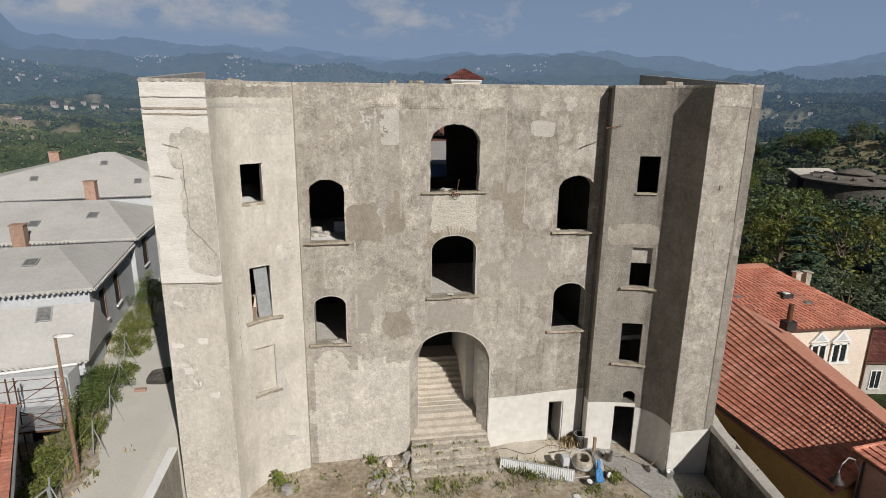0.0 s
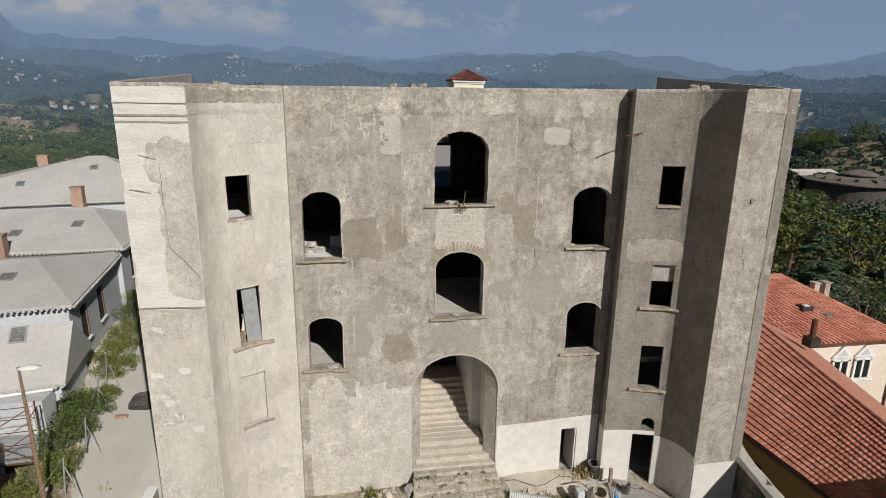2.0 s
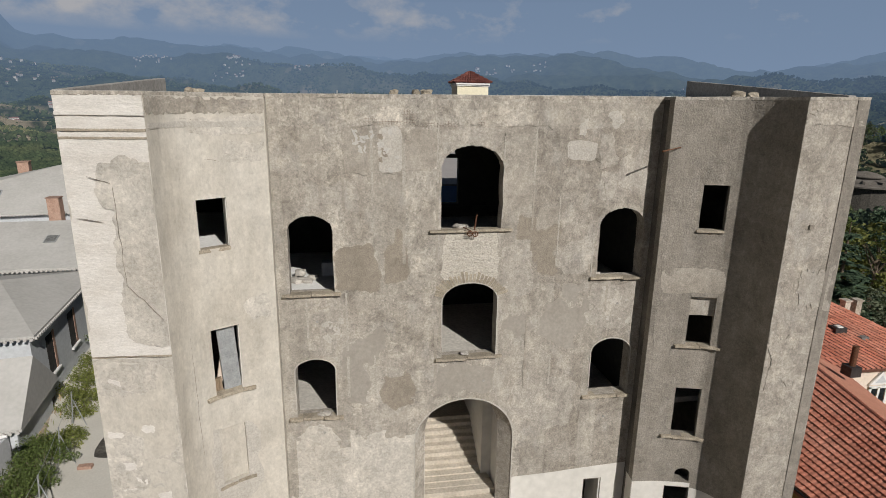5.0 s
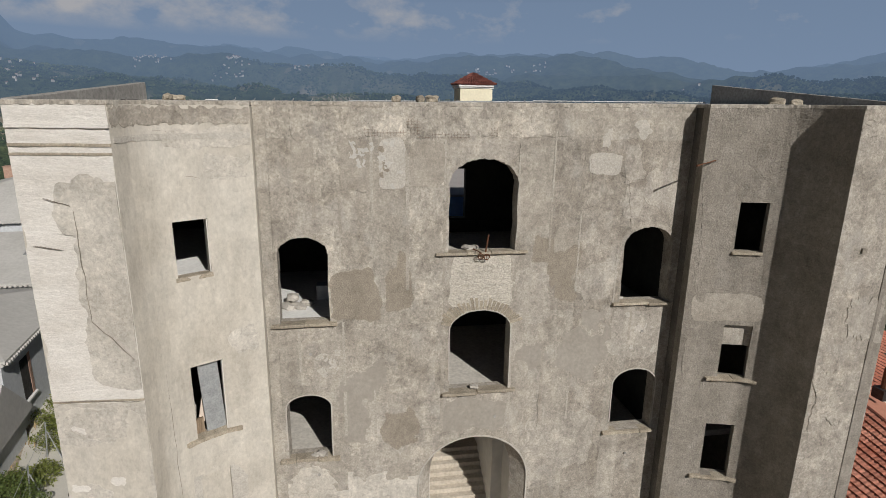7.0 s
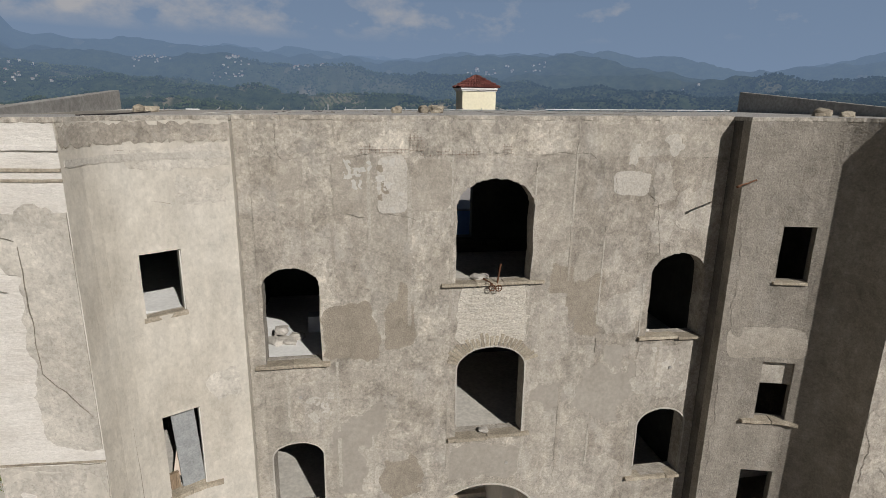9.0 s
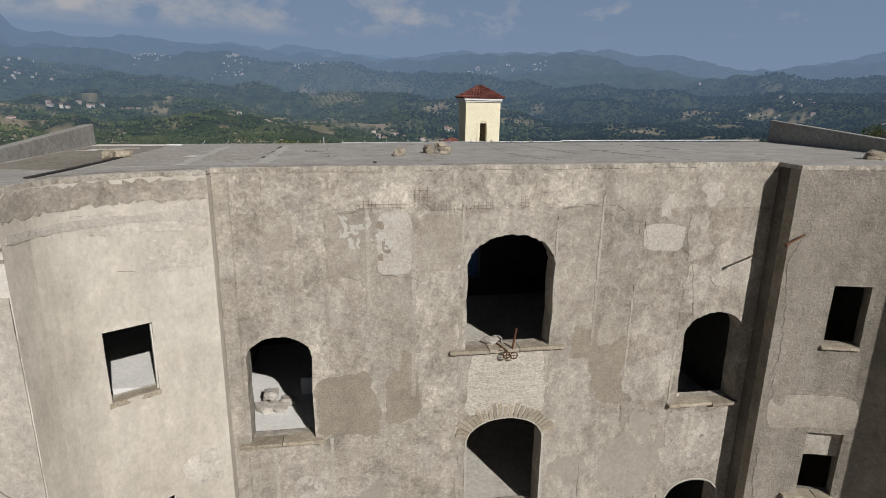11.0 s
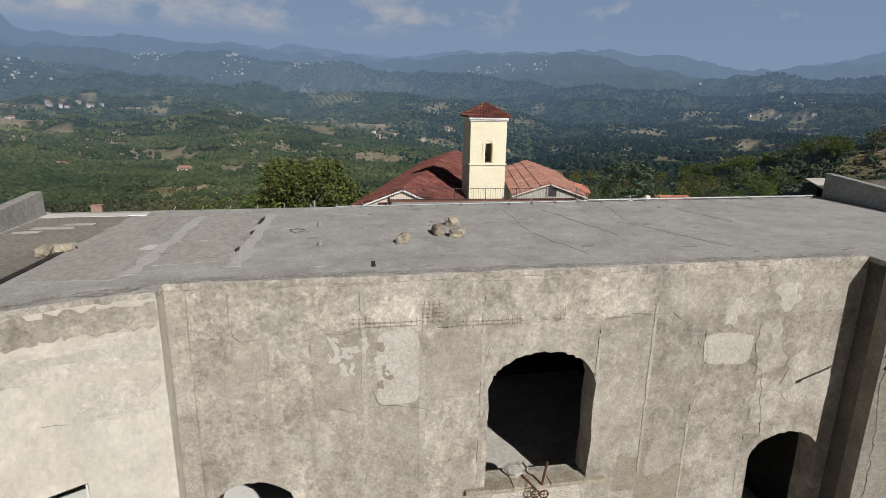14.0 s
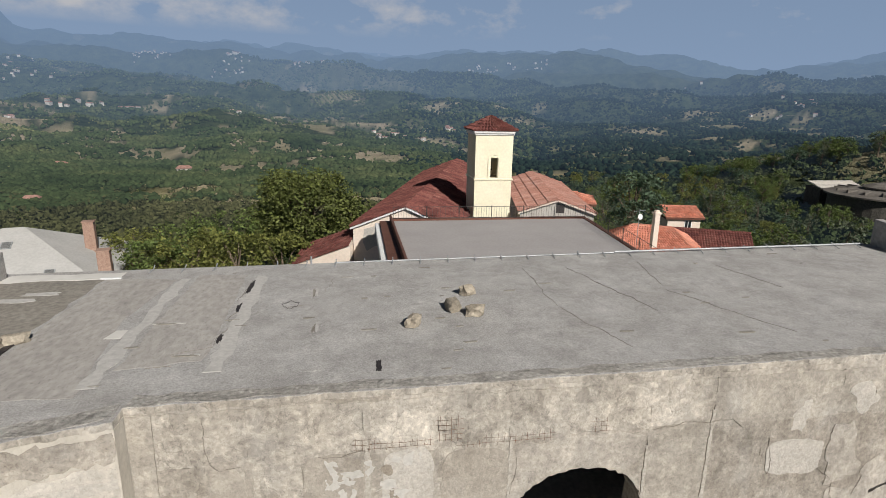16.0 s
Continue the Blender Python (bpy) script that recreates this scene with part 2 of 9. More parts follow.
M_PALEPATCH = surface("pale_render", [(0.425, 0.393, 0.345), (0.480, 0.450, 0.402)], 0.9, 17.0, 0.95, 0.6, 13.0, fine_amount=0.13, pits=0.2, streaks=0.05, flakes=0.06)
M_CREAM2 = surface("stained_cream_plaster", [(0.44, 0.404, 0.348), (0.49, 0.454, 0.398), (0.535, 0.50, 0.443)], 0.5, 10.0, 0.95, 0.45, 10.0, fine_amount=0.11, pits=0.25, streaks=0.12, flakes=0.108)
M_PLASTER4 = surface("dark_grey_plaster", [(0.275, 0.244, 0.202), (0.323, 0.29, 0.245), (0.368, 0.334, 0.287)], 0.9, 15.0, 0.95, 0.45, 14.0, fine_amount=0.15, bump_dist=0.03, vary=0.04, pits=0.34, streaks=0.17, flakes=0.169, crackle=0.20, bloom=0.32)
M_WING2 = surface("patched_grey_render", [(0.243, 0.218, 0.184), (0.285, 0.259, 0.221)], 0.8, 18.0, 0.95, 0.7, 16.0, fine_amount=0.16, bump_dist=0.035, pits=0.24, streaks=0.10, flakes=0.09)
M_TAN = surface("bare_tan_render", [(0.295, 0.263, 0.218), (0.345, 0.311, 0.263), (0.375, 0.342, 0.293)], 0.6, 22.0, 0.95, 0.45, 20.0, fine_amount=0.12, pits=0.26, streaks=0.06, flakes=0.108, crackle=0.14, bloom=0.14)
M_SMOOTHGREY = surface("smooth_cement_skim", [(0.300, 0.272, 0.232), (0.335, 0.307, 0.266)], 0.7, 9.0, 0.95, 0.25, 9.0, fine_amount=0.08, streaks=0.05, flakes=0.04)
M_LIGHTSKIM = surface("light_cement_skim", [(0.368, 0.333, 0.285), (0.415, 0.381, 0.33)], 0.9, 14.0, 0.95, 0.4, 13.0, fine_amount=0.13, pits=0.29, streaks=0.17, flakes=0.151, crackle=0.18, bloom=0.25)
M_FLAKE = surface("white_paint_flake", [(0.44, 0.42, 0.385), (0.50, 0.48, 0.44)], 2.0, 12.0, 0.95, 0.4, 14.0, fine_amount=0.10)
# blue of skylit shade on a whitish wall, put into the base colour
M_BLUEWALL = surface("blue_shaded_wall", [(0.20, 0.33, 0.58), (0.26, 0.40, 0.64)], 0.5, 5.0, 0.85, 0.1, 10.0, fine_amount=0.05)
M_WHITEWASH = surface("whitewash", [(0.56, 0.535, 0.485), (0.66, 0.635, 0.585)], 0.5, 3.0, 0.9, 0.2, 6.0, fine_amount=0.07)
M_BRICKWHITE = surface("limewashed_brick", [(0.575, 0.538, 0.485), (0.635, 0.602, 0.552), (0.68, 0.65, 0.602)], 0.7, 13.0, 0.95, 0.6, 5.0, stretch=(1, 1, 2.6), fine_amount=0.07, vary=0.05, bump_dist=0.04, pits=0.14, flakes=0.035)
M_CONCRETE = surface("concrete", [(0.27, 0.255, 0.235), (0.36, 0.345, 0.32)], 0.7, 8.0, 0.92, 0.4, 20.0, fine_amount=0.2, pits=0.3)
M_ROOFFELT = surface("roof_cement", [(0.320, 0.304, 0.281), (0.380, 0.364, 0.340), (0.436, 0.420, 0.396)], 0.9, 34.0, 0.93, 0.45, 38.0, fine_amount=0.21, pits=0.45, flakes=0.08, streaks=0.0, crackle=0.10)
M_ROOFDARK = surface("roof_felt_worn", [(0.21, 0.19, 0.16), (0.29, 0.265, 0.225)], 0.6, 9.0, 0.93, 0.4, 20.0, fine_amount=0.22, pits=0.3)
M_ROOFWARM = surface("roof_sheet_warm", [(0.335, 0.310, 0.280), (0.395, 0.370, 0.336)], 0.6, 10.0, 0.93, 0.4, 20.0, stretch=(1, 0.5, 1), fine_amount=0.16, pits=0.3)
M_ROOFPALE = surface("roof_cement_pale", [(0.44, 0.42, 0.388), (0.49, 0.47, 0.436)], 1.0, 12.0, 0.93, 0.4, 22.0, fine_amount=0.12)
M_STONE = surface("stone", [(0.26, 0.22, 0.165), (0.42, 0.37, 0.29)], 3.0, 20.0, 0.95, 0.7, 22.0, vary=0.15, fine_amount=0.25)
# inner plaster made near black: the rooms' shade is put into its colour
M_DIM = surface("shade_dark_inner_plaster", [(0.028, 0.026, 0.024), (0.055, 0.051, 0.047)], 0.8, 6.0, 0.95, 0.3, 10.0, fine_amount=0.15)
M_INFLOOR = surface("dusty_floor", [(0.46, 0.43, 0.38), (0.56, 0.53, 0.475)], 1.5, 8.0, 0.95, 0.4, 14.0, fine_amount=0.15)
M_STEP = surface("stair_stone", [(0.42, 0.37, 0.30), (0.54, 0.485, 0.405)], 1.6, 9.0, 0.9, 0.4, 14.0, fine_amount=0.15, vary=0.06)
M_CRACK = surface("crack_shadow", [(0.15, 0.13, 0.105), (0.27, 0.24, 0.20)], 3.0, 9.0, 1.0, 0.0)
M_RUST = surface("rusty_iron", [(0.10, 0.05, 0.03), (0.19, 0.09, 0.05)], 8.0, 30.0, 0.85, 0.4, 40.0, 0.4)
M_STEEL = surface("galvanised_steel", [(0.30, 0.31, 0.31), (0.42, 0.43, 0.43)], 3.0, 20.0, 0.6, 0.1, 30.0, 0.4, fine_amount=0.15)
M_DARKMETAL = surface("dark_metal", [(0.045, 0.04, 0.04), (0.08, 0.07, 0.065)], 4.0, 20.0, 0.6, 0.2, 30.0, 0.5)
M_SOIL = surface("bare_soil", [(0.20, 0.162, 0.115), (0.34, 0.285, 0.215), (0.44, 0.385, 0.305)], 0.5, 5.0, 1.0, 0.9, 6.0, fine_amount=0.3, bump_dist=0.06)
M_ROAD = surface("pale_concrete_road", [(0.50, 0.475, 0.42), (0.59, 0.56, 0.50)], 0.25, 14.0, 0.92, 0.1, 18.0, fine_amount=0.06)
M_TILE = surface("terracotta_tile", [(0.43, 0.150, 0.095), (0.53, 0.215, 0.143), (0.58, 0.270, 0.190)], 0.7, 8.0, 0.85, 0.3, 16.0, vary=0.20, by="island", fine_amount=0.2)
M_TILEFADED = surface("faded_roof_tile", [(0.273, 0.121, 0.088), (0.347, 0.176, 0.134), (0.384, 0.227, 0.181)], 0.7, 8.0, 0.85, 0.3, 16.0, vary=0.16, by="island", fine_amount=0.22)
M_TILEOLD = surface("old_roof_tile", [(0.092, 0.030, 0.026), (0.150, 0.052, 0.042), (0.205, 0.092, 0.072)], 0.8, 8.0, 0.9, 0.3, 16.0, vary=0.22, by="island", fine_amount=0.25)
M_TILEPINK = surface("pink_ridge_cement", [(0.42, 0.185, 0.12), (0.50, 0.24, 0.165)], 0.6, 7.0, 0.9, 0.2, 16.0, fine_amount=0.12)
M_YELLOW = surface("ochre_stucco", [(0.55, 0.36, 0.13), (0.64, 0.43, 0.17)], 0.8, 6.0, 0.9, 0.25, 16.0, fine_amount=0.1)
M_PINKWALL = surface("pale_pink_stucco", [(0.66, 0.55, 0.45), (0.74, 0.64, 0.54)], 0.6, 6.0, 0.9, 0.2, 16.0, fine_amount=0.07)
M_TOWER = surface("pale_yellow_stucco", [(0.71, 0.65, 0.475), (0.79, 0.73, 0.55)], 0.5, 5.0, 0.9, 0.2, 14.0, fine_amount=0.06)
M_WHITE = surface("white_paint", [(0.68, 0.67, 0.64), (0.78, 0.77, 0.74)], 1.0, 8.0, 0.7, 0.15, 20.0, fine_amount=0.06)
M_CEMROOF = surface("screed_roof", [(0.385, 0.372, 0.345), (0.435, 0.422, 0.395), (0.47, 0.457, 0.43)], 0.35, 5.0, 0.93, 0.2, 14.0, fine_amount=0.07)
M_GREYWALL = surface("grey_render_wall", [(0.46, 0.475, 0.485), (0.54, 0.555, 0.565)], 0.6, 6.0, 0.92, 0.3, 14.0, fine_amount=0.08)
M_BRICK = surface("red_brick", [(0.30, 0.185, 0.135), (0.41, 0.28, 0.215)], 4.0, 14.0, 0.92, 0.5, 18.0, vary=0.15, fine_amount=0.2)
M_GLASS = surface("dark_window_glass", [(0.015, 0.018, 0.02), (0.025, 0.03, 0.035)], 1.0, 5.0, 0.08, 0.0, spec=0.6)
# near-black colour that stands in for shade inside openings
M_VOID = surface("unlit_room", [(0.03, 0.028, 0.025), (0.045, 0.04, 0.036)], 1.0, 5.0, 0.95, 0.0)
M_BARK = surface("bark", [(0.10, 0.075, 0.05), (0.18, 0.14, 0.10)], 4.0, 20.0, 0.95, 0.8, 18.0, stretch=(1, 1, 0.25))
M_LEAF = surface("green_leaves", [(0.072, 0.105, 0.027), (0.135, 0.17, 0.048)], 0.5, 3.0, 0.7, 0.0, vary=0.5, by="island", fine_amount=0.3, translucent=0.2)
M_LEAFDARK = surface("dark_green_leaves", [(0.062, 0.080, 0.020), (0.135, 0.150, 0.040)], 0.5, 3.0, 0.7, 0.0, vary=0.5, by="island", fine_amount=0.3, translucent=0.15)
M_LEAFYEL = surface("yellow_green_leaves", [(0.10, 0.115, 0.027), (0.17, 0.172, 0.045)], 0.5, 3.0, 0.7, 0.0, vary=0.5, by="island", fine_amount=0.3, translucent=0.2)
M_LEAFGREY = surface("grey_green_leaves", [(0.075, 0.097, 0.055), (0.14, 0.16, 0.098)], 0.5, 3.0, 0.7, 0.0, vary=0.45, by="island", fine_amount=0.25, translucent=0.2)
M_PINE = surface("dark_needles", [(0.040, 0.070, 0.040), (0.085, 0.125, 0.070)], 0.6, 3.0, 0.75, 0.0, vary=0.4, by="island", fine_amount=0.25)
M_WEED = surface("weeds", [(0.115, 0.14, 0.032), (0.235, 0.25, 0.070)], 0.9, 3.0, 0.8, 0.0, vary=0.5, by="island", translucent=0.25)
M_DRY = surface("dry_grass", [(0.25, 0.17, 0.08), (0.36, 0.27, 0.15)], 1.0, 5.0, 0.9, 0.0, vary=0.3, by="island")
M_BLUE = surface("blue_tarpaulin", [(0.04, 0.16, 0.36), (0.08, 0.26, 0.50)], 3.0, 12.0, 0.5, 0.4, 12.0)
M_WOOD = surface("weathered_wood", [(0.20, 0.14, 0.09), (0.31, 0.235, 0.16)], 2.0, 14.0, 0.9, 0.4, 20.0, stretch=(4, 4, 0.4), vary=0.12)
M_PLASTICW = surface("white_plastic", [(0.62, 0.62, 0.60), (0.72, 0.72, 0.70)], 3.0, 12.0, 0.45, 0.1, 20.0, fine_amount=0.06)
M_TERRACE = surface("terrace_membrane", [(0.33, 0.308, 0.295), (0.38, 0.356, 0.34)], 0.3, 6.0, 0.85, 0.15, 14.0, fine_amount=0.06)
M_BROWN = surface("brown_sheet_metal", [(0.115, 0.05, 0.035), (0.17, 0.08, 0.055)], 1.0, 10.0, 0.6, 0.1, 16.0, 0.2)
M_REBAR = surface("old_mortar_stone", [(0.42, 0.385, 0.325), (0.52, 0.485, 0.425)], 3.0, 14.0, 0.95, 0.9, 9.0, stretch=(1, 1, 1.8), fine_amount=0.22, bump_dist=0.05, vary=0.10)
M_VALLEY = surface("far_foliage", [(0.027, 0.041, 0.018), (0.052, 0.071, 0.029), (0.106, 0.119, 0.050)], 0.014, 0.4, 0.95, 1.0, 0.7, bump_dist=0.8, vary=0.22, by="island", fine_amount=0.15, spec=0.0)
M_SCRUB = surface("near_olive_scrub", [(0.046, 0.050, 0.022), (0.074, 0.076, 0.033), (0.115, 0.112, 0.050)], 0.02, 0.5, 0.95, 0.0, vary=0.22, by="island", fine_amount=0.15, spec=0.0)
M_FOREST = surface("far_dark_forest", [(0.007, 0.016, 0.012), (0.015, 0.027, 0.018), (0.032, 0.048, 0.028)], 0.012, 0.4, 0.95, 1.0, 0.7, bump_dist=0.8, vary=0.25, by="island", fine_amount=0.15, spec=0.0)
M_VALLEYDRY = surface("far_scrub", [(0.085, 0.10, 0.035), (0.17, 0.175, 0.075)], 0.01, 0.5, 0.95, 1.0, 0.8, bump_dist=1.0, vary=0.3, by="island", fine_amount=0.2, spec=0.0)
M_DARKSTONE = surface("black_stained_stone", [(0.035, 0.032, 0.028), (0.09, 0.082, 0.07), (0.16, 0.145, 0.12)], 1.4, 9.0, 0.95, 1.0, 6.0, fine_amount=0.35, bump_dist=0.08)
M_SAND = surface("pale_sand", [(0.44, 0.39, 0.315), (0.56, 0.505, 0.42)], 1.2, 14.0, 1.0, 0.5, 16.0, fine_amount=0.15)
M_OLDSTEP = surface("earthy_old_concrete", [(0.29, 0.25, 0.20), (0.40, 0.355, 0.29), (0.47, 0.425, 0.355)], 1.5, 7.0, 0.97, 0.8, 9.0, fine_amount=0.3, vary=0.12)
M_RUSTPOST = surface("brown_painted_post", [(0.20, 0.12, 0.075), (0.29, 0.185, 0.12)], 3.0, 16.0, 0.8, 0.2, 30.0, 0.2)
M_PALEWALL = surface("pale_grey_painted_wall", [(0.43, 0.435, 0.44), (0.52, 0.525, 0.53)], 0.8, 8.0, 0.9, 0.2, 16.0, fine_amount=0.08)
M_ROSE = surface("rose_brown_stucco", [(0.34, 0.19, 0.14), (0.42, 0.25, 0.19)], 0.8, 8.0, 0.9, 0.25, 16.0, fine_amount=0.1)
# dark render with the shade of a sun-averted face put into its colour
M_SHADESIDE = surface("shade_side_render", [(0.075, 0.068, 0.06), (0.12, 0.11, 0.096), (0.165, 0.152, 0.133)], 0.9, 14.0, 0.95, 0.5, 14.0, fine_amount=0.2, pits=0.3)
M_HALLROOF = surface("dark_hall_roof", [(0.10, 0.088, 0.075), (0.19, 0.17, 0.145)], 0.12, 1.0, 0.95, 0.3, 2.0, fine_amount=0.25)
M_JOINT = surface("joint_mortar", [(0.36, 0.33, 0.282), (0.415, 0.384, 0.335)], 2.0, 18.0, 0.95, 0.6, 14.0, fine_amount=0.2, pits=0.25)
M_LIP = surface("worn_edge_cement", [(0.30, 0.278, 0.243), (0.36, 0.337, 0.30), (0.41, 0.387, 0.348)], 2.2, 16.0, 0.95, 0.9, 12.0, fine_amount=0.24, bump_dist=0.05, pits=0.35, flakes=0.12)
M_SKYLIGHT = surface("dusty_roof_glass", [(0.13, 0.13, 0.125), (0.19, 0.19, 0.18)], 3.0, 9.0, 0.35, 0.0)
M_FARWALL = surface("far_house_wall", [(0.36, 0.335, 0.295), (0.50, 0.475, 0.43)], 0.02, 0.5, 0.95, 0.0, vary=0.3, by="island")
M_FARROOF = surface("far_house_roof", [(0.24, 0.13, 0.10), (0.34, 0.21, 0.17)], 0.02, 0.5, 0.95, 0.0, vary=0.2, by="island")

# ---------------- building tools ----------------
class Geo:
    """Vertices and faces of one mesh in the making."""

    def __init__(self):
        self.v, self.f = [], []

    def add(self, verts, faces):
        k = len(self.v)
        self.v += [tuple(p) for p in verts]
        self.f += [tuple(i + k for i in q) for q in faces]
        return self

    def box(self, x0, x1, y0, y1, z0, z1, m=None):
        p = [Vector((x, y, z)) for z in (z0, z1) for x, y in ((x0, y0), (x1, y0), (x1, y1), (x0, y1))]
        if m is not None:
            p = [m @ q for q in p]
        return self.add(p, [(3, 2, 1, 0), (4, 5, 6, 7), (0, 1, 5, 4), (1, 2, 6, 5), (2, 3, 7, 6), (3, 0, 4, 7)])

    def tube(self, path, radii, n=8):
        """A round bar along a path; radii: one radius, or one for each point."""
        path = [Vector(p) for p in path]
        if not hasattr(radii, "__len__"):
            radii = [radii] * len(path)
        verts, faces = [], []
        for i, p in enumerate(path):
            d = (path[min(i + 1, len(path) - 1)] - path[max(i - 1, 0)]).normalized()
            a = d.cross(Vector((0, 0, 1)) if abs(d.z) < 0.9 else Vector((1, 0, 0))).normalized()
            b = d.cross(a)
            verts += [p + radii[i] * (math.cos(s) * a + math.sin(s) * b) for s in (2 * math.pi * j / n for j in range(n))]
        for i in range(len(path) - 1):
            faces += [(i * n + j, i * n + (j + 1) % n, (i + 1) * n + (j + 1) % n, (i + 1) * n + j) for j in range(n)]
        faces += [tuple(range(n - 1, -1, -1)), tuple(range((len(path) - 1) * n, len(path) * n))]
        return self.add(verts, faces)

    def prism(self, loop, lift):
        """A slab: a closed loop of points, and the vector through its thickness."""
        loop, lift, n = [Vector(p) for p in loop], Vector(lift), len(loop)
        verts = loop + [p + lift for p in loop]
        return self.add(verts, [tuple(range(n - 1, -1, -1)), tuple(range(n, 2 * n))] + [(i, (i + 1) % n, n + (i + 1) % n, n + i) for i in range(n)])

    def lathe(self, profile, centre, n=16, m=None):
        """A turned body: (radius, height) pairs round an upright axis."""
        verts, faces, c = [], [], Vector(centre)
        for r, h in profile:
            verts += [c + Vector((r * math.cos(a), r * math.sin(a), h)) for a in (2 * math.pi * j / n for j in range(n))]
        for i in range(len(profile) - 1):
            faces += [(i * n + j, i * n + (j + 1) % n, (i + 1) * n + (j + 1) % n, (i + 1) * n + j) for j in range(n)]
        if m is not None:
            verts = [m @ p for p in verts]
        return self.add(verts, faces)

    def mesh(self, name, material, tidy=True):
        used = sorted({i for q in self.f for i in q})
        if len(used) < len(self.v):
            at_new = {i: k for k, i in enumerate(used)}
            self.v, self.f = [self.v[i] for i in used], [tuple(at_new[i] for i in q) for q in self.f]
        me = bpy.data.meshes.new(name)
        me.from_pydata(self.v, [], self.f)
        if tidy:
            bm = bmesh.new()
            bm.from_mesh(me)
            bmesh.ops.recalc_face_normals(bm, faces=bm.faces)
            bm.to_mesh(me)
            bm.free()
        me.materials.append(material)
        return me


def thing(name, label, category, group="", kind="", at=(0, 0, 0)):
    ob = tagged(new(name), label, category, group, kind)
    ob.empty_display_size = 0.2
    ob.location = at
    return ob


def part(name, geo, material, parent=None, label="", bevel=0.0, smooth=False, tidy=True, kind=""):
    """One mesh object; its coordinates are those of its parent."""
    ob = new(name, geo.mesh(name, material, tidy) if isinstance(geo, Geo) else geo)
    ob.parent = parent
    tagged(ob, label, kind=kind)
    if smooth:
        ob.data.shade_smooth()
    if bevel:
        mod = ob.modifiers.new("edge", "BEVEL")
        mod.width, mod.segments, mod.limit_method, mod.angle_limit = bevel, 2, "ANGLE", radians(40)
    return ob


def solid(name, geo, material, label, category, group="", kind="", bevel=0.0, smooth=False, tidy=True):
    """A thing of one mesh."""
    return tagged(part(name, geo, material, None, "", bevel, smooth, tidy), label, category, group, kind)


def inside(u, z, loop):
    hit = False
    for (a, b), (c, d) in zip(loop, loop[1:] + loop[:1]):
        if (b > z) != (d > z) and u < a + (z - b) * (c - a) / (d - b):
            hit = not hit
    return hit


def rect_hole(u0, u1, z0, z1, splay=1.0, jag=0.0):
    pts = [(u0, z0), (u1, z0), (u1, (z0 + z1) / 2), (u1, z1), (u0, z1), (u0, (z0 + z1) / 2)]
    return {"loop": [(u + random.uniform(-jag, jag), z + random.uniform(-jag, jag)) for u, z in pts], "mid": (u0 + u1) / 2, "splay": splay}


def arch_hole(u0, u1, z0, spring, top, splay=1.0, jag=0.0, n=18):
    c, r = (u0 + u1) / 2, (u1 - u0) / 2
    pts = [(u0, z0), (u1, z0)]
    pts += [(u1, z0 + (spring - z0) * k / 5) for k in range(1, 5)]
    pts += [(c + r * math.cos(math.pi * k / n), spring + (top - spring) * math.sin(math.pi * k / n)) for k in range(n + 1)]
    pts += [(u0, z0 + (spring - z0) * k / 5) for k in range(4, 0, -1)]
    return {"loop": [(u + random.uniform(-jag, jag), z + random.uniform(-jag, jag)) for u, z in pts], "mid": c, "splay": splay}


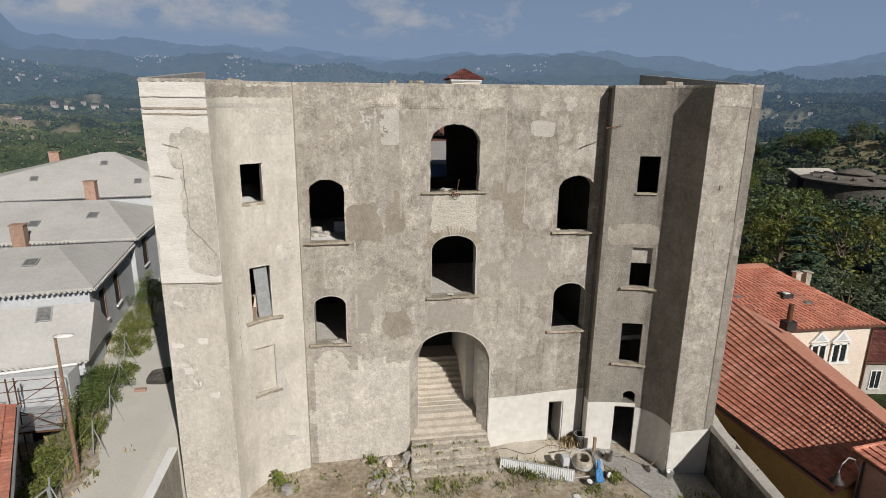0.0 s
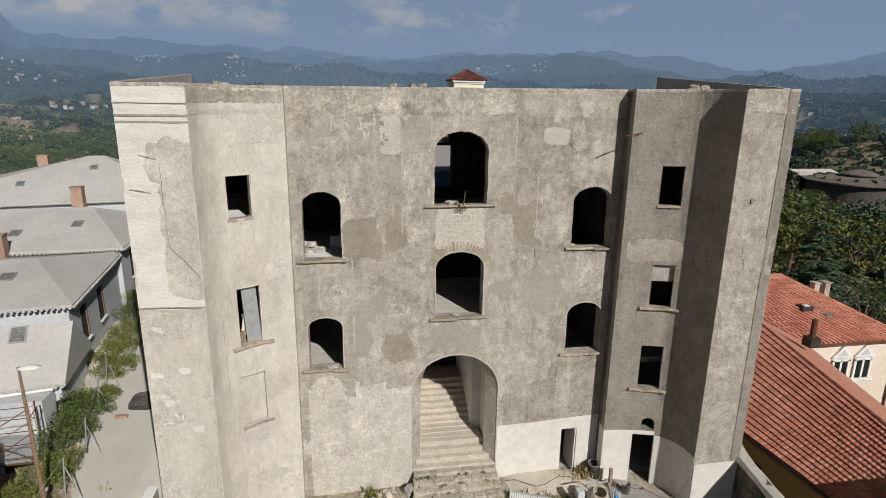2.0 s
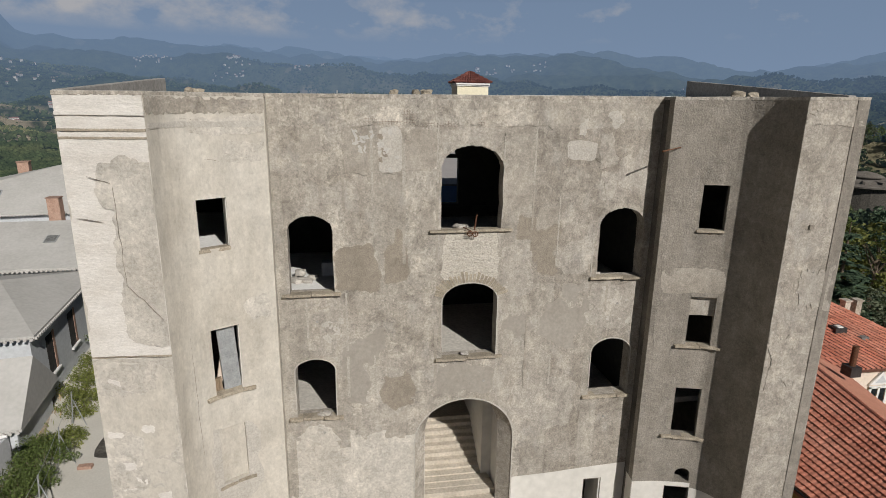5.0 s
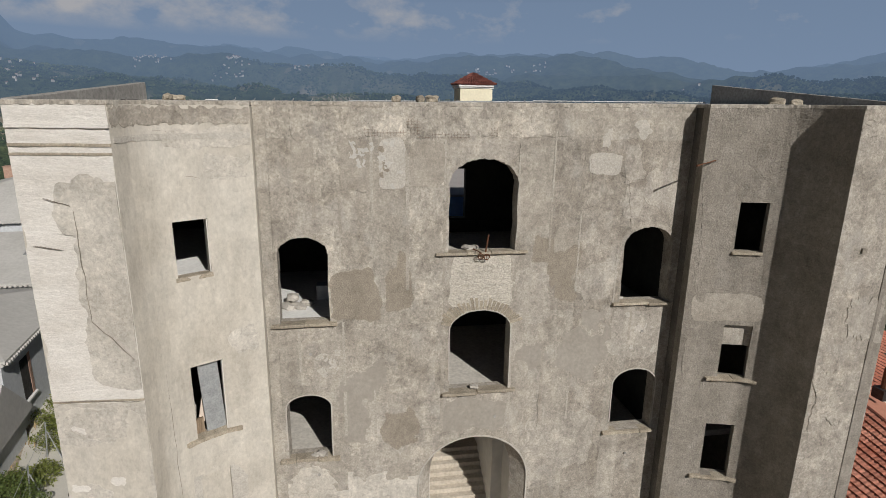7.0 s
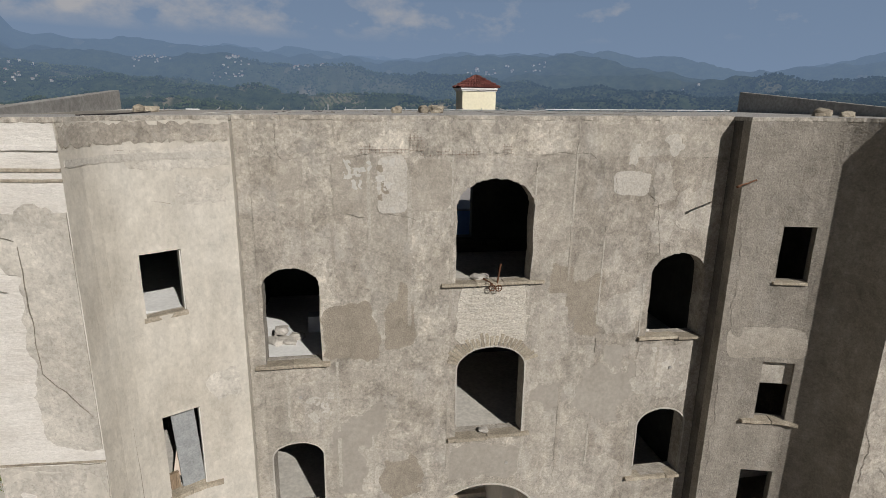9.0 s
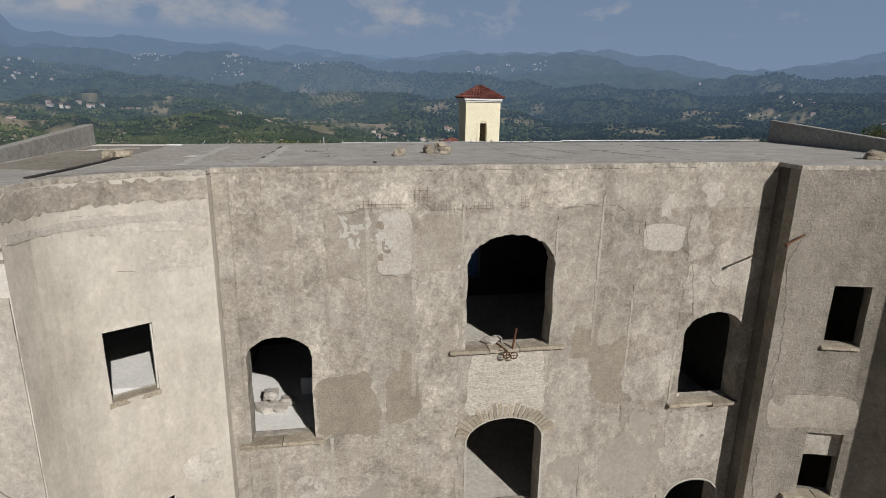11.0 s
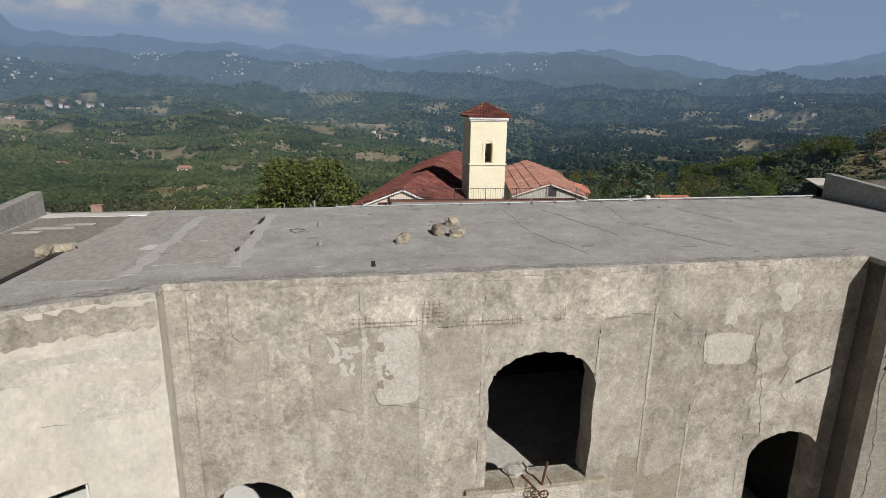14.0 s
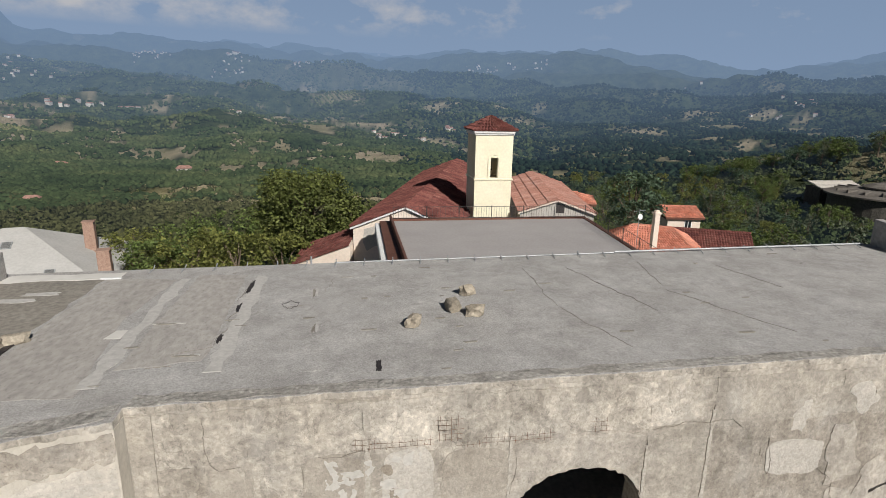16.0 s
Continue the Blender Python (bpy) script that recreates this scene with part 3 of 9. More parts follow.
def wall_geo(place, u0, u1, z0, top, thick, holes, step=0.5, rough=0.012, jag_top=0.0):
    """An upright wall with openings through it. place(u): point and outward normal in plan; top(u): its upper edge."""
    from mathutils.geometry import delaunay_2d_cdt
    nu, nz = max(2, round((u1 - u0) / step)), 0
    us = [u0 + (u1 - u0) * i / nu for i in range(nu + 1)]
    pts, edges = [], []
    outer = [(u, z0) for u in us]
    nz = max(2, round((top(u1) - z0) / step))
    outer += [(u1, z0 + (top(u1) - z0) * k / nz) for k in range(1, nz)]
    outer += [(u, top(u) + random.uniform(-jag_top, jag_top)) for u in reversed(us)]
    outer += [(u0, z0 + (top(u0) - z0) * k / nz) for k in range(nz - 1, 0, -1)]
    for loop in [outer] + [h["loop"] for h in holes]:
        k = len(pts)
        pts += loop
        edges += [(k + i, k + (i + 1) % len(loop)) for i in range(len(loop))]
    owner = [None] * len(outer)
    for h in holes:
        owner += [h] * len(h["loop"])
    for u in us[1:-1]:
        for k in range(1, nz):
            z = z0 + (top(u) - z0) * k / nz
            if all(min((u - a) ** 2 + (z - b) ** 2 for a, b in h["loop"]) > 0.03 and not inside(u, z, h["loop"]) for h in holes):
                pts.append((u, z))
                owner.append(None)
    vs, _, fs, orig, _, _ = delaunay_2d_cdt([Vector(p) for p in pts], edges, [], 0, 1e-6)
    keep = []
    for f in fs:
        cu, cz = sum(vs[i].x for i in f) / 3, sum(vs[i].y for i in f) / 3
        if inside(cu, cz, outer) and not any(inside(cu, cz, h["loop"]) for h in holes):
            keep.append(tuple(f))
    g = Geo()
    front, back = [], []
    for i, p in enumerate(vs):
        (x, y), (nx, ny) = place(p.x)
        d = rough * (noise.noise(Vector((x * 0.9, y, p.y * 0.9))) + 0.5 * noise.noise(Vector((x * 2.7, y, p.y * 2.7))))
        front.append((x + nx * d, y + ny * d, p.y))
        h = next((owner[o] for o in orig[i] if owner[o]), None)
        u = p.x if h is None else h["mid"] + (p.x - h["mid"]) * h["splay"]
        (x, y), (nx, ny) = place(u)
        back.append((x - nx * thick, y - ny * thick, p.y))
    n = len(vs)
    faces, count = [], {}
    for f in keep:
        faces += [f, tuple(i + n for i in reversed(f))]
        for a, b in zip(f, f[1:] + f[:1]):
            count[(min(a, b), max(a, b))] = count.get((min(a, b), max(a, b)), 0) + 1
    faces += [(a, b, b + n, a + n) for (a, b), c in count.items() if c == 1]
    return g.add(front + back, faces)


def blob(cx, cz, w, h, seed, n=48, ragged=0.28):
    """An uneven outline round a centre."""
    pts = []
    for k in range(n):
        a = 2 * math.pi * k / n
        q = 1 + ragged * (0.5 * noise.noise(Vector((1.2 * math.cos(a), 1.2 * math.sin(a), seed * 7.3))) + 0.35 * noise.noise(Vector((4 * math.cos(a), 4 * math.sin(a), seed * 3.1))) + 0.22 * noise.noise(Vector((11 * math.cos(a), 11 * math.sin(a), seed * 1.7))) + 0.10 * noise.noise(Vector((31 * math.cos(a), 31 * math.sin(a), seed * 2.3))))
        c, s = math.cos(a), math.sin(a)
        sq = max(abs(c), abs(s)) ** -0.96
        pts.append((cx + w / 2 * q * c * sq, cz + h / 2 * q * s * sq))
    return pts


def jagged(u0, z0, u1, z1, wide, seed, n=14, stray=0.05):
    """A crack: a thin uneven ribbon between two points."""
    a, b = [], []
    r = random.Random(seed)
    du, dz = u1 - u0, z1 - z0
    ln = math.hypot(du, dz)
    for i in range(n + 1):
        t = i / n
        off = math.sin(math.pi * t) ** 0.5 * (0.9 * noise.noise(Vector((t * ln * 2.2, seed * 1.37, 0.5))) + 0.25 * noise.noise(Vector((t * ln * 9.0, seed * 2.1, 4.5))) + r.uniform(-0.05, 0.05)) * min(ln * 0.15, stray)
        u, z = u0 + du * t - dz / ln * off, z0 + dz * t + du / ln * off
        w = wide * (0.25 + 0.75 * math.sin(math.pi * t)) * r.uniform(0.5, 1.2) / 2
        a.append((u - dz / ln * w, z + du / ln * w))
        b.append((u + dz / ln * w, z - du / ln * w))
    return a + b[::-1]

# ---------------- ground and distance ----------------
def smooth(a, b, v):
    t = min(1.0, max(0.0, (v - a) / (b - a)))
    return t * t * (3 - 2 * t)


def fbm(x, y, s, octaves=5):
    return noise.fractal(Vector((x / s, y / s, 3.7)), 0.9, 2.0, octaves)


RING = ((0, 0), (100, -10), (200, -24), (450, -37), (800, -36), (1200, -20), (1500, -4), (1800, 17), (2400, 95), (3000, 190), (3600, 268), (4200, 330), (4700, 300))


def skyline(th):
    """How high the farthest hills stand, by the bearing in degrees."""
    s = 0.92 + 2.1 * math.exp(-(((th + 30) / 2.0) ** 2)) + 0.12 * math.exp(-(((th + 22) / 8.0) ** 2)) + 0.16 * math.exp(-(((th + 11.5) / 3.2) ** 2)) + 0.05 * math.exp(-(((th + 5) / 5.0) ** 2))
    s += 0.12 * math.exp(-(((th - 19) / 5.5) ** 2)) - 0.26 * math.exp(-(((th - 37) / 4.5) ** 2)) + 0.1 * math.exp(-(((th - 49) / 5.0) ** 2)) - 0.10 * smooth(22, 32, th)
    return s


def far_z(x, y):
    r = math.hypot(x, y)
    th = math.degrees(math.atan2(x, y))
    z = float(np.interp(r, [p for p, _ in RING], [q for _, q in RING]))
    if r > 1300:
        z = -10 + (z + 10) * (1 + (skyline(th) - 1) * smooth(1800, 4000, r))
    amp = 3 + 55 * smooth(150, 2600, r)
    z += amp * 0.75 * fbm(x, y, 420) + amp * 0.25 * fbm(x + 900, y, 130, 4) * (1 if r > 200 else 0.4)
    # a wooded rise beyond the town on the right, and a lower valley floor in the middle
    z += 35 * math.exp(-(((th - 48) / 12.5) ** 2)) * math.exp(-(((r - 430) / 58) ** 2))
    # one ridge behind another
    z += (38 * math.sin(r / 115 + 2.2 * fbm(x, y, 1500, 2) + th / 9) + 24 * math.sin(r / 61 + th / 5)) * smooth(1300, 2100, r) * (1 - 0.7 * smooth(3500, 4200, r))
    z += 55 * math.exp(-(((th - 44) / 15) ** 2)) * (math.exp(-(((r - 2150) / 260) ** 2)) - 1.2 * math.exp(-(((r - 2900) / 400) ** 2)))
    # hillocks over the valley floor
    z += 30 * smooth(430, 760, r) * (1 - smooth(1500, 2000, r)) * fbm(x + 300, y, 240, 3) * (1 - 0.6 * smooth(10, 30, th))
    z -= 22 * math.exp(-(((th - 17) / 16) ** 2)) * math.exp(-(((r - 1250) / 600) ** 2))
    return z


def ground_z(x, y):
    r = math.hypot(x, y)
    if r > 170:
        return far_z(x, y)
    if x > -7.65:
        court = -0.62 - 0.035 * max(0.0, 24.5 - y) - 0.02 * max(0.0, x - 9) - 0.03 * max(0.0, 1 - x) + 0.05 * fbm(x, y, 2.2, 3)
        if y > 25.2:
            court = -0.9
        lower = -7.2
        z = court + (lower - court) * smooth(17.0, 17.5, x - 0.14 * (y - 22) if y < 22 else x)
        if y > 32:
            z += (5.5 - z) * smooth(32, 34, y) * (1 - smooth(20, 34, x))
    else:
        z = 2.25 + 0.012 * (y - 22)
        edge = -11.4 - 0.36 * max(0.0, y - 22) + 0.1 * min(0.0, y - 22)
        z += (0.2 - z) * smooth(0.0, 2.2, edge - x) + 0.05 * fbm(x, y, 2.0, 3) * smooth(0.0, 1.0, edge - x)
        if y > 34:
            z += (1.5 - z) * smooth(34, 60, y)
    if y > 75 or r > 90:
        z += (far_z(x, y) - z) * smooth(90, 170, r)
    return z


def graded(lo, hi, step, growth, limit):
    out = list(np.arange(lo, hi + step / 2, step))
    a, d = out[-1], step
    while a < limit:
        d *= growth
        a += d
        out.append(a)
    a, d = out[0], step
    while a > -limit:
        d *= growth
        a -= d
        out.insert(0, a)
    return out


def sheet(name, xs, ys, zfun, material, keep=None):
    verts = [(x, y, zfun(x, y)) for y in ys for x in xs]
    n = len(xs)
    faces = [(j * n + i, j * n + i + 1, (j + 1) * n + i + 1, (j + 1) * n + i) for j in range(len(ys) - 1) for i in range(n - 1) if keep is None or keep(xs[i], ys[j])]
    me = bpy.data.meshes.new(name)
    me.from_pydata(verts, [], faces)
    me.materials.append(material)
    me.shade_smooth()
    return new(name, me)


# dry scars, fields and orchards among the woods: bearing, distance, half width, half depth
SCARS = ((-23.6, 960, 1.6, 70), (-20.5, 900, 1.8, 90), (-10.2, 760, 1.1, 130), (-8.6, 640, 0.9, 70), (-17.0, 1400, 1.1, 40), (-1.8, 1290, 2.2, 45), (-1.0, 1640, 2.2, 60), (-27.2, 960, 1.0, 45), (-15.9, 358, 1.8, 24), (-12.5, 410, 2.0, 30), (37.9, 1575, 1.2, 60), (40.8, 1535, 0.9, 40), (28.0, 1125, 0.5, 25), (-21.0, 2050, 2.0, 60), (-4.0, 2150, 2.5, 80), (17.0, 1350, 0.8, 40), (46.0, 165, 1.2, 40))


def clearing(x, y):
    """How bare the land is at a place: dry slopes, orchards and fields between the woods."""
    r, th = math.hypot(x, y), math.degrees(math.atan2(x, y))
    rag = noise.noise(Vector((x / 47, y / 40, 7.1))) + 0.6 * noise.noise(Vector((x / 15, y / 15, 4.4)))
    far = smooth(1300.0, 2000.0, r)
    v = (1 - far) * noise.noise(Vector((x / 150, y / 110, 2.3))) + far * noise.noise(Vector((x / 330, y / 200, 2.3))) + 0.55 * rag
    bank = 0.95 * math.exp(-(((th - 48) / 5) ** 2)) * math.exp(-(((r - 425) / 50) ** 2))
    for a, b, da, db in SCARS:
        d = math.hypot((th - a) / da, (r - b) / db)
        if d < 1.8:
            bank = max(bank, 1 - smooth(0.75, 1.05, d + 0.55 * rag))
    near = 0.10 * (1 - smooth(330.0, 480.0, r))
    return bank + (1 - bank) * (1 - 0.7 * far) * (1 - smooth(2000, 2600, r)) * smooth(0.09, 0.24, v - near - 0.20 * smooth(-5.0, 25.0, th))


def mark_clearings(ob):
    at_ = ob.data.attributes.new("bare", "FLOAT", "POINT")
    at_.data.foreach_set("value", [clearing(v.co.x, v.co.y) for v in ob.data.vertices])


def paint_haze(m, bsdf):
    """Paints distance haze into a far material as a pale blue glow, more with every kilometre."""
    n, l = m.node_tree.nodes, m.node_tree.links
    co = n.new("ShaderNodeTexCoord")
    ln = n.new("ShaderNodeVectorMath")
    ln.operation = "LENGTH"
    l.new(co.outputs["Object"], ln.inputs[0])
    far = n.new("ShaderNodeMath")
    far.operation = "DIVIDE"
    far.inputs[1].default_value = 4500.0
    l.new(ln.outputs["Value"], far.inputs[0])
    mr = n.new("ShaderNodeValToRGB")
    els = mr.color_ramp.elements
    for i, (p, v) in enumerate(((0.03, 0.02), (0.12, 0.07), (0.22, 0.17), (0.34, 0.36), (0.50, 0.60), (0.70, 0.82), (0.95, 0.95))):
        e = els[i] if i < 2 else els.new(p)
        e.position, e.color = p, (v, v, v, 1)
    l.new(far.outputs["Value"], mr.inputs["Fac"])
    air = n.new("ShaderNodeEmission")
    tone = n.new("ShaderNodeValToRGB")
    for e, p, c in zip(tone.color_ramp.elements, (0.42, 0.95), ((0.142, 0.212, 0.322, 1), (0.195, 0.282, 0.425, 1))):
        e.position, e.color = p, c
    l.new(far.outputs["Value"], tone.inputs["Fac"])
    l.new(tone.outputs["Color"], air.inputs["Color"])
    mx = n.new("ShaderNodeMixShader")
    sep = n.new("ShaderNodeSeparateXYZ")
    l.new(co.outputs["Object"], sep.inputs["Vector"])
    # painted haze is thinned to the right, which keeps that side darker
    haze_cut = n.new("ShaderNodeMapRange")
    haze_cut.inputs["From Min"].default_value, haze_cut.inputs["From Max"].default_value = 150.0, 1100.0
    haze_cut.inputs["To Min"].default_value, haze_cut.inputs["To Max"].default_value = 0.0, -0.10
    l.new(sep.outputs["X"], haze_cut.inputs["Value"])
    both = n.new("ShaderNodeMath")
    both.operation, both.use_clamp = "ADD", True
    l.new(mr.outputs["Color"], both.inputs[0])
    l.new(haze_cut.outputs["Result"], both.inputs[1])
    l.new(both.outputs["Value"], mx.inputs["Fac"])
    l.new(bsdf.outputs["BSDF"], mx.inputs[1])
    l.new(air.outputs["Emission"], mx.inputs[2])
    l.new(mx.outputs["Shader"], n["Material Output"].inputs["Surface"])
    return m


def land_material(name, far):
    """Woods, scrub, fields and bare earth; the far hills are a blue-green backdrop with haze painted in as a faint
    glow.
    """
    m = bpy.data.materials.new(name)
    m.use_nodes = True
    n, l = m.node_tree.nodes, m.node_tree.links
    bsdf = n["Principled BSDF"]
    co = n.new("ShaderNodeTexCoord")

    def nz(scale, detail=8.0, rough=0.6):
        t = n.new("ShaderNodeTexNoise")
        t.inputs["Scale"].default_value, t.inputs["Detail"].default_value, t.inputs["Roughness"].default_value = scale, detail, rough
        l.new(co.outputs["Object"], t.inputs["Vector"])
        return t

    def ramp(src, a, b, ca, cb):
        r = n.new("ShaderNodeValToRGB")
        r.color_ramp.elements[0].position, r.color_ramp.elements[1].position = a, b
        r.color_ramp.elements[0].color, r.color_ramp.elements[1].color = (*ca, 1), (*cb, 1)
        l.new(src, r.inputs["Fac"])
        return r

    def mix(fac, a, b):
        x = n.new("ShaderNodeMix")
        x.data_type = "RGBA"
        l.new(fac, x.inputs["Factor"])
        l.new(a, x.inputs["A"])
        l.new(b, x.inputs["B"])
        return x.outputs["Result"]

    k = 0.55 if far else 1.0
    wood = ramp(nz(0.045 * k, 10, 0.7).outputs["Fac"], 0.35, 0.65, (0.024, 0.038, 0.019), (0.085, 0.105, 0.048))
    field = ramp(nz(0.02 * k, 6).outputs["Fac"], 0.35, 0.65, (0.25, 0.225, 0.125), (0.47, 0.39, 0.27))
    bare = n.new("ShaderNodeAttribute")
    bare.attribute_name = "bare"
    col = mix(bare.outputs["Fac"], wood.outputs["Color"], field.outputs["Color"])
    plot = n.new("ShaderNodeTexVoronoi")
    plot.inputs["Scale"].default_value = 0.034 * k
    l.new(co.outputs["Object"], plot.inputs["Vector"])
    pm = ramp(plot.outputs["Color"], 0.86, 0.90, (0, 0, 0), (0.6, 0.6, 0.6))
    earth = ramp(nz(0.1 * k).outputs["Fac"], 0.3, 0.7, (0.17, 0.15, 0.09), (0.27, 0.24, 0.15))
    col = mix(pm.outputs["Color"], col, earth.outputs["Color"])
    bn = nz(0.12 * k, 10, 0.75)
    bp = n.new("ShaderNodeBump")
    bp.inputs["Strength"].default_value, bp.inputs["Distance"].default_value = 1.0, 9.0 if far else 3.0
    l.new(bn.outputs["Fac"], bp.inputs["Height"])
    l.new(bp.outputs["Normal"], bsdf.inputs["Normal"])
    bsdf.inputs["Roughness"].default_value, bsdf.inputs["Specular IOR Level"].default_value = 1.0, 0.0
    l.new(col, bsdf.inputs["Base Color"])
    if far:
        paint_haze(m, bsdf)
    return m


M_LAND = land_material("valley_land", False)
M_HILLS = land_material("distant_hills", True)
# far trees and houses get the same painted haze glow
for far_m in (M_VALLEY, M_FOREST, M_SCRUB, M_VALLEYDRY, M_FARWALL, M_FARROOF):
    paint_haze(far_m, far_m.node_tree.nodes["Principled BSDF"])
NEAR = 500.0
gx = graded(-24.0, 26.0, 0.55, 1.075, 700)
gy = graded(8.0, 40.0, 0.55, 1.075, 700)
ground = sheet("ground", gx, gy, ground_z, M_SOIL, lambda x, y: math.hypot(x, y) < NEAR + 40)
ground.data.materials.append(M_LAND)
ground.data.materials.append(M_ROAD)
for poly in ground.data.polygons:
    c = poly.center
    if math.hypot(c.x, c.y) > 60 or c.y > 33 or c.x > 18 or c.x < -26:
        poly.material_index = 1
    if c.x < -7.4 and c.x > -11.3 - 0.36 * max(0.0, c.y - 22) and -30 < c.y < 60:
        poly.material_index = 2
mark_clearings(ground)
tagged(ground, "bare soil yard, pale concrete lane and wooded valley floor", "ground", kind="structure")

ths = [radians(a) for a in list(np.arange(-62, 66, 0.3)) + list(np.arange(66, 298.5, 4.0))]
rs = list(np.geomspace(NEAR, 4750, 78))
hv = [(r * math.sin(a), r * math.cos(a), far_z(r * math.sin(a), r * math.cos(a)) - (0.5 if r < NEAR + 30 else 0)) for r in rs for a in ths]
nt = len(ths)
hf = [(j * nt + i, (j + 1) * nt + i, (j + 1) * nt + (i + 1) % nt, j * nt + (i + 1) % nt) for j in range(len(rs) - 1) for i in range(nt)]
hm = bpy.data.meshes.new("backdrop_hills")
hm.from_pydata(hv, [], hf)
hm.materials.append(M_HILLS)
hm.shade_smooth()
hills = new("backdrop_hills", hm)
mark_clearings(hills)
tagged(hills, "blue-green wooded hills fading into the distance", "hills", kind="structure")

# ---------------- the derelict building ----------------
FRONT, BACK = 25.1, 31.9
palace = thing("derelict_building", "tall derelict building with peeling grey plaster and empty windows", "building")


def roof_z(x):
    return 17.44 + 0.009 * (x + 2.2)


def flat(u):
    return (u, FRONT), (0.0, -1.0)


def curve(points, samples=60):
    """A smooth plan curve, with its length as parameter; its outward side faces the yard."""
    pts = [Vector(p) for p in points]
    pts = [2 * pts[0] - pts[1]] + pts + [2 * pts[-1] - pts[-2]]
    line = []
    for a, b, c, d in zip(pts, pts[1:], pts[2:], pts[3:]):
        for k in range(12):
            t = k / 12
            line.append(0.5 * (2 * b + (c - a) * t + (2 * a - 5 * b + 4 * c - d) * t * t + (3 * b - a - 3 * c + d) * t ** 3))
    line.append(pts[-2])
    s = [0.0]
    for a, b in zip(line, line[1:]):
        s.append(s[-1] + (b - a).length)

    def place(u):
        x, y = float(np.interp(u, s, [p.x for p in line])), float(np.interp(u, s, [p.y for p in line]))
        e = 0.15
        dx = float(np.interp(u + e, s, [p.x for p in line]) - np.interp(u - e, s, [p.x for p in line]))
        dy = float(np.interp(u + e, s, [p.y for p in line]) - np.interp(u - e, s, [p.y for p in line]))
        nx, ny = -dy, dx
        if ny > 0 or (abs(ny) < 1e-6 and nx * (4.7 - x) < 0):
            nx, ny = -nx, -ny
        q = math.hypot(nx, ny) or 1.0
        return (x, y), (nx / q, ny / q)

    def at_x(x):
        xs = [p.x for p in line]
        return float(np.interp(x, xs, s)) if xs[-1] > xs[0] else float(np.interp(-x, [-v for v in xs], s))

    return place, s[-1], at_x, line


right_place, right_len, right_u, right_line = curve([(11.72, 24.27), (12.6, 24.18), (13.4, 24.0), (14.05, 23.80), (14.52, 23.40), (14.85, 22.75), (14.95, 21.9)])
left_place, left_len, left_u, left_line = curve([(-2.3, 24.75), (-3.0, 24.58), (-3.75, 24.33), (-4.42, 23.88), (-4.92, 23.2), (-5.15, 22.4)])

random.seed(11)
front_holes = [
    arch_hole(2.65, 6.65, 0.22, 4.15, 5.98, splay=0.77, n=26),
    arch_hole(3.58, 5.83, 12.82, 15.12, 15.88, jag=0.024, n=34),
    arch_hole(3.67, 5.78, 7.8, 10.12, 10.8, jag=0.010, n=28),
    arch_hole(-1.84, -0.30, 10.62, 12.92, 13.46, jag=0.018, n=26),
    arch_hole(-1.82, -0.37, 5.68, 7.6, 8.05, splay=0.96, jag=0.006),
    arch_hole(9.72, 11.52, 10.84, 12.92, 13.56, jag=0.018, n=26),
    arch_hole(9.79, 11.46, 5.76, 7.68, 8.24, jag=0.006),
    rect_hole(9.96, 10.72, -0.75, 1.72),
]
part("front_wall", wall_geo(flat, -2.3, 11.86, -1.6, roof_z, 0.55, front_holes, 0.42, 0.014), M_PLASTER, palace, "grey peeling plaster with cracks and bare patches")


lu = left_u


def ru(x):
    return right_u(x + 0.06 + 0.12 * max(0.0, x - 13.0))

left_holes = [rect_hole(lu(-3.62), lu(-4.42), 12.62, 14.25, jag=0.008), rect_hole(lu(-3.55), lu(-4.36), 7.42, 9.83, jag=0.008), rect_hole(lu(-3.6), lu(-4.38), 3.92, 6.1, jag=0.01)]
part("curved_wall", wall_geo(left_place, 0, left_len, -1.8, lambda u: roof_z(left_place(u)[0][0]), 0.42, left_holes, 0.3, 0.003), M_CREAM, palace, "smooth cream plaster, concave")
right_holes = [
    rect_hole(ru(13.06), ru(13.85), 12.87, 14.57, jag=0.008), rect_hole(ru(13.12), ru(13.92), 8.25, 10.26, jag=0.012),
    rect_hole(ru(13.02), ru(13.86), 4.25, 6.40, jag=0.012), arch_hole(ru(13.35), ru(13.86), 2.12, 2.5, 2.72, n=10),
    rect_hole(ru(13.05), ru(13.88), -1.0, 1.83),
]
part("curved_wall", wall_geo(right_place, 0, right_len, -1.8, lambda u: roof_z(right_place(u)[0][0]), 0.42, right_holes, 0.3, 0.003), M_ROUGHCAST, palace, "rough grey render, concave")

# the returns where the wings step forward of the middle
# right return faces away from the sun; its shade is painted in
part("wing_return", Geo().prism([(11.724, 24.29, -1.8), (12.2, 24.26, -1.8), (12.3, 25.6, -1.8), (11.84, 25.6, -1.8)], (0, 0, 19.35)), M_SHADESIDE, palace)
part("wing_return", Geo().box(-2.75, -2.304, 24.77, 25.6, -1.8, 17.4), M_CREAM, palace)


def upright(x0, y0, x1, y1):
    d = math.hypot(x1 - x0, y1 - y0)
    nx, ny = (y1 - y0) / d, -(x1 - x0) / d

    def place(u):
        return (x0 + (x1 - x0) * u / d, y0 + (y1 - y0) * u / d), (nx, ny)

    return place, d


pl, d = upright(-7.45, 22.52, -5.15, 22.4)
part("corner_pier", wall_geo(pl, 0, d, -1.8, lambda u: roof_z(-6), 0.5, [], 0.28, 0.012, 0.02), M_BRICKWHITE, palace, "limewashed brick corner with plaster falling off")
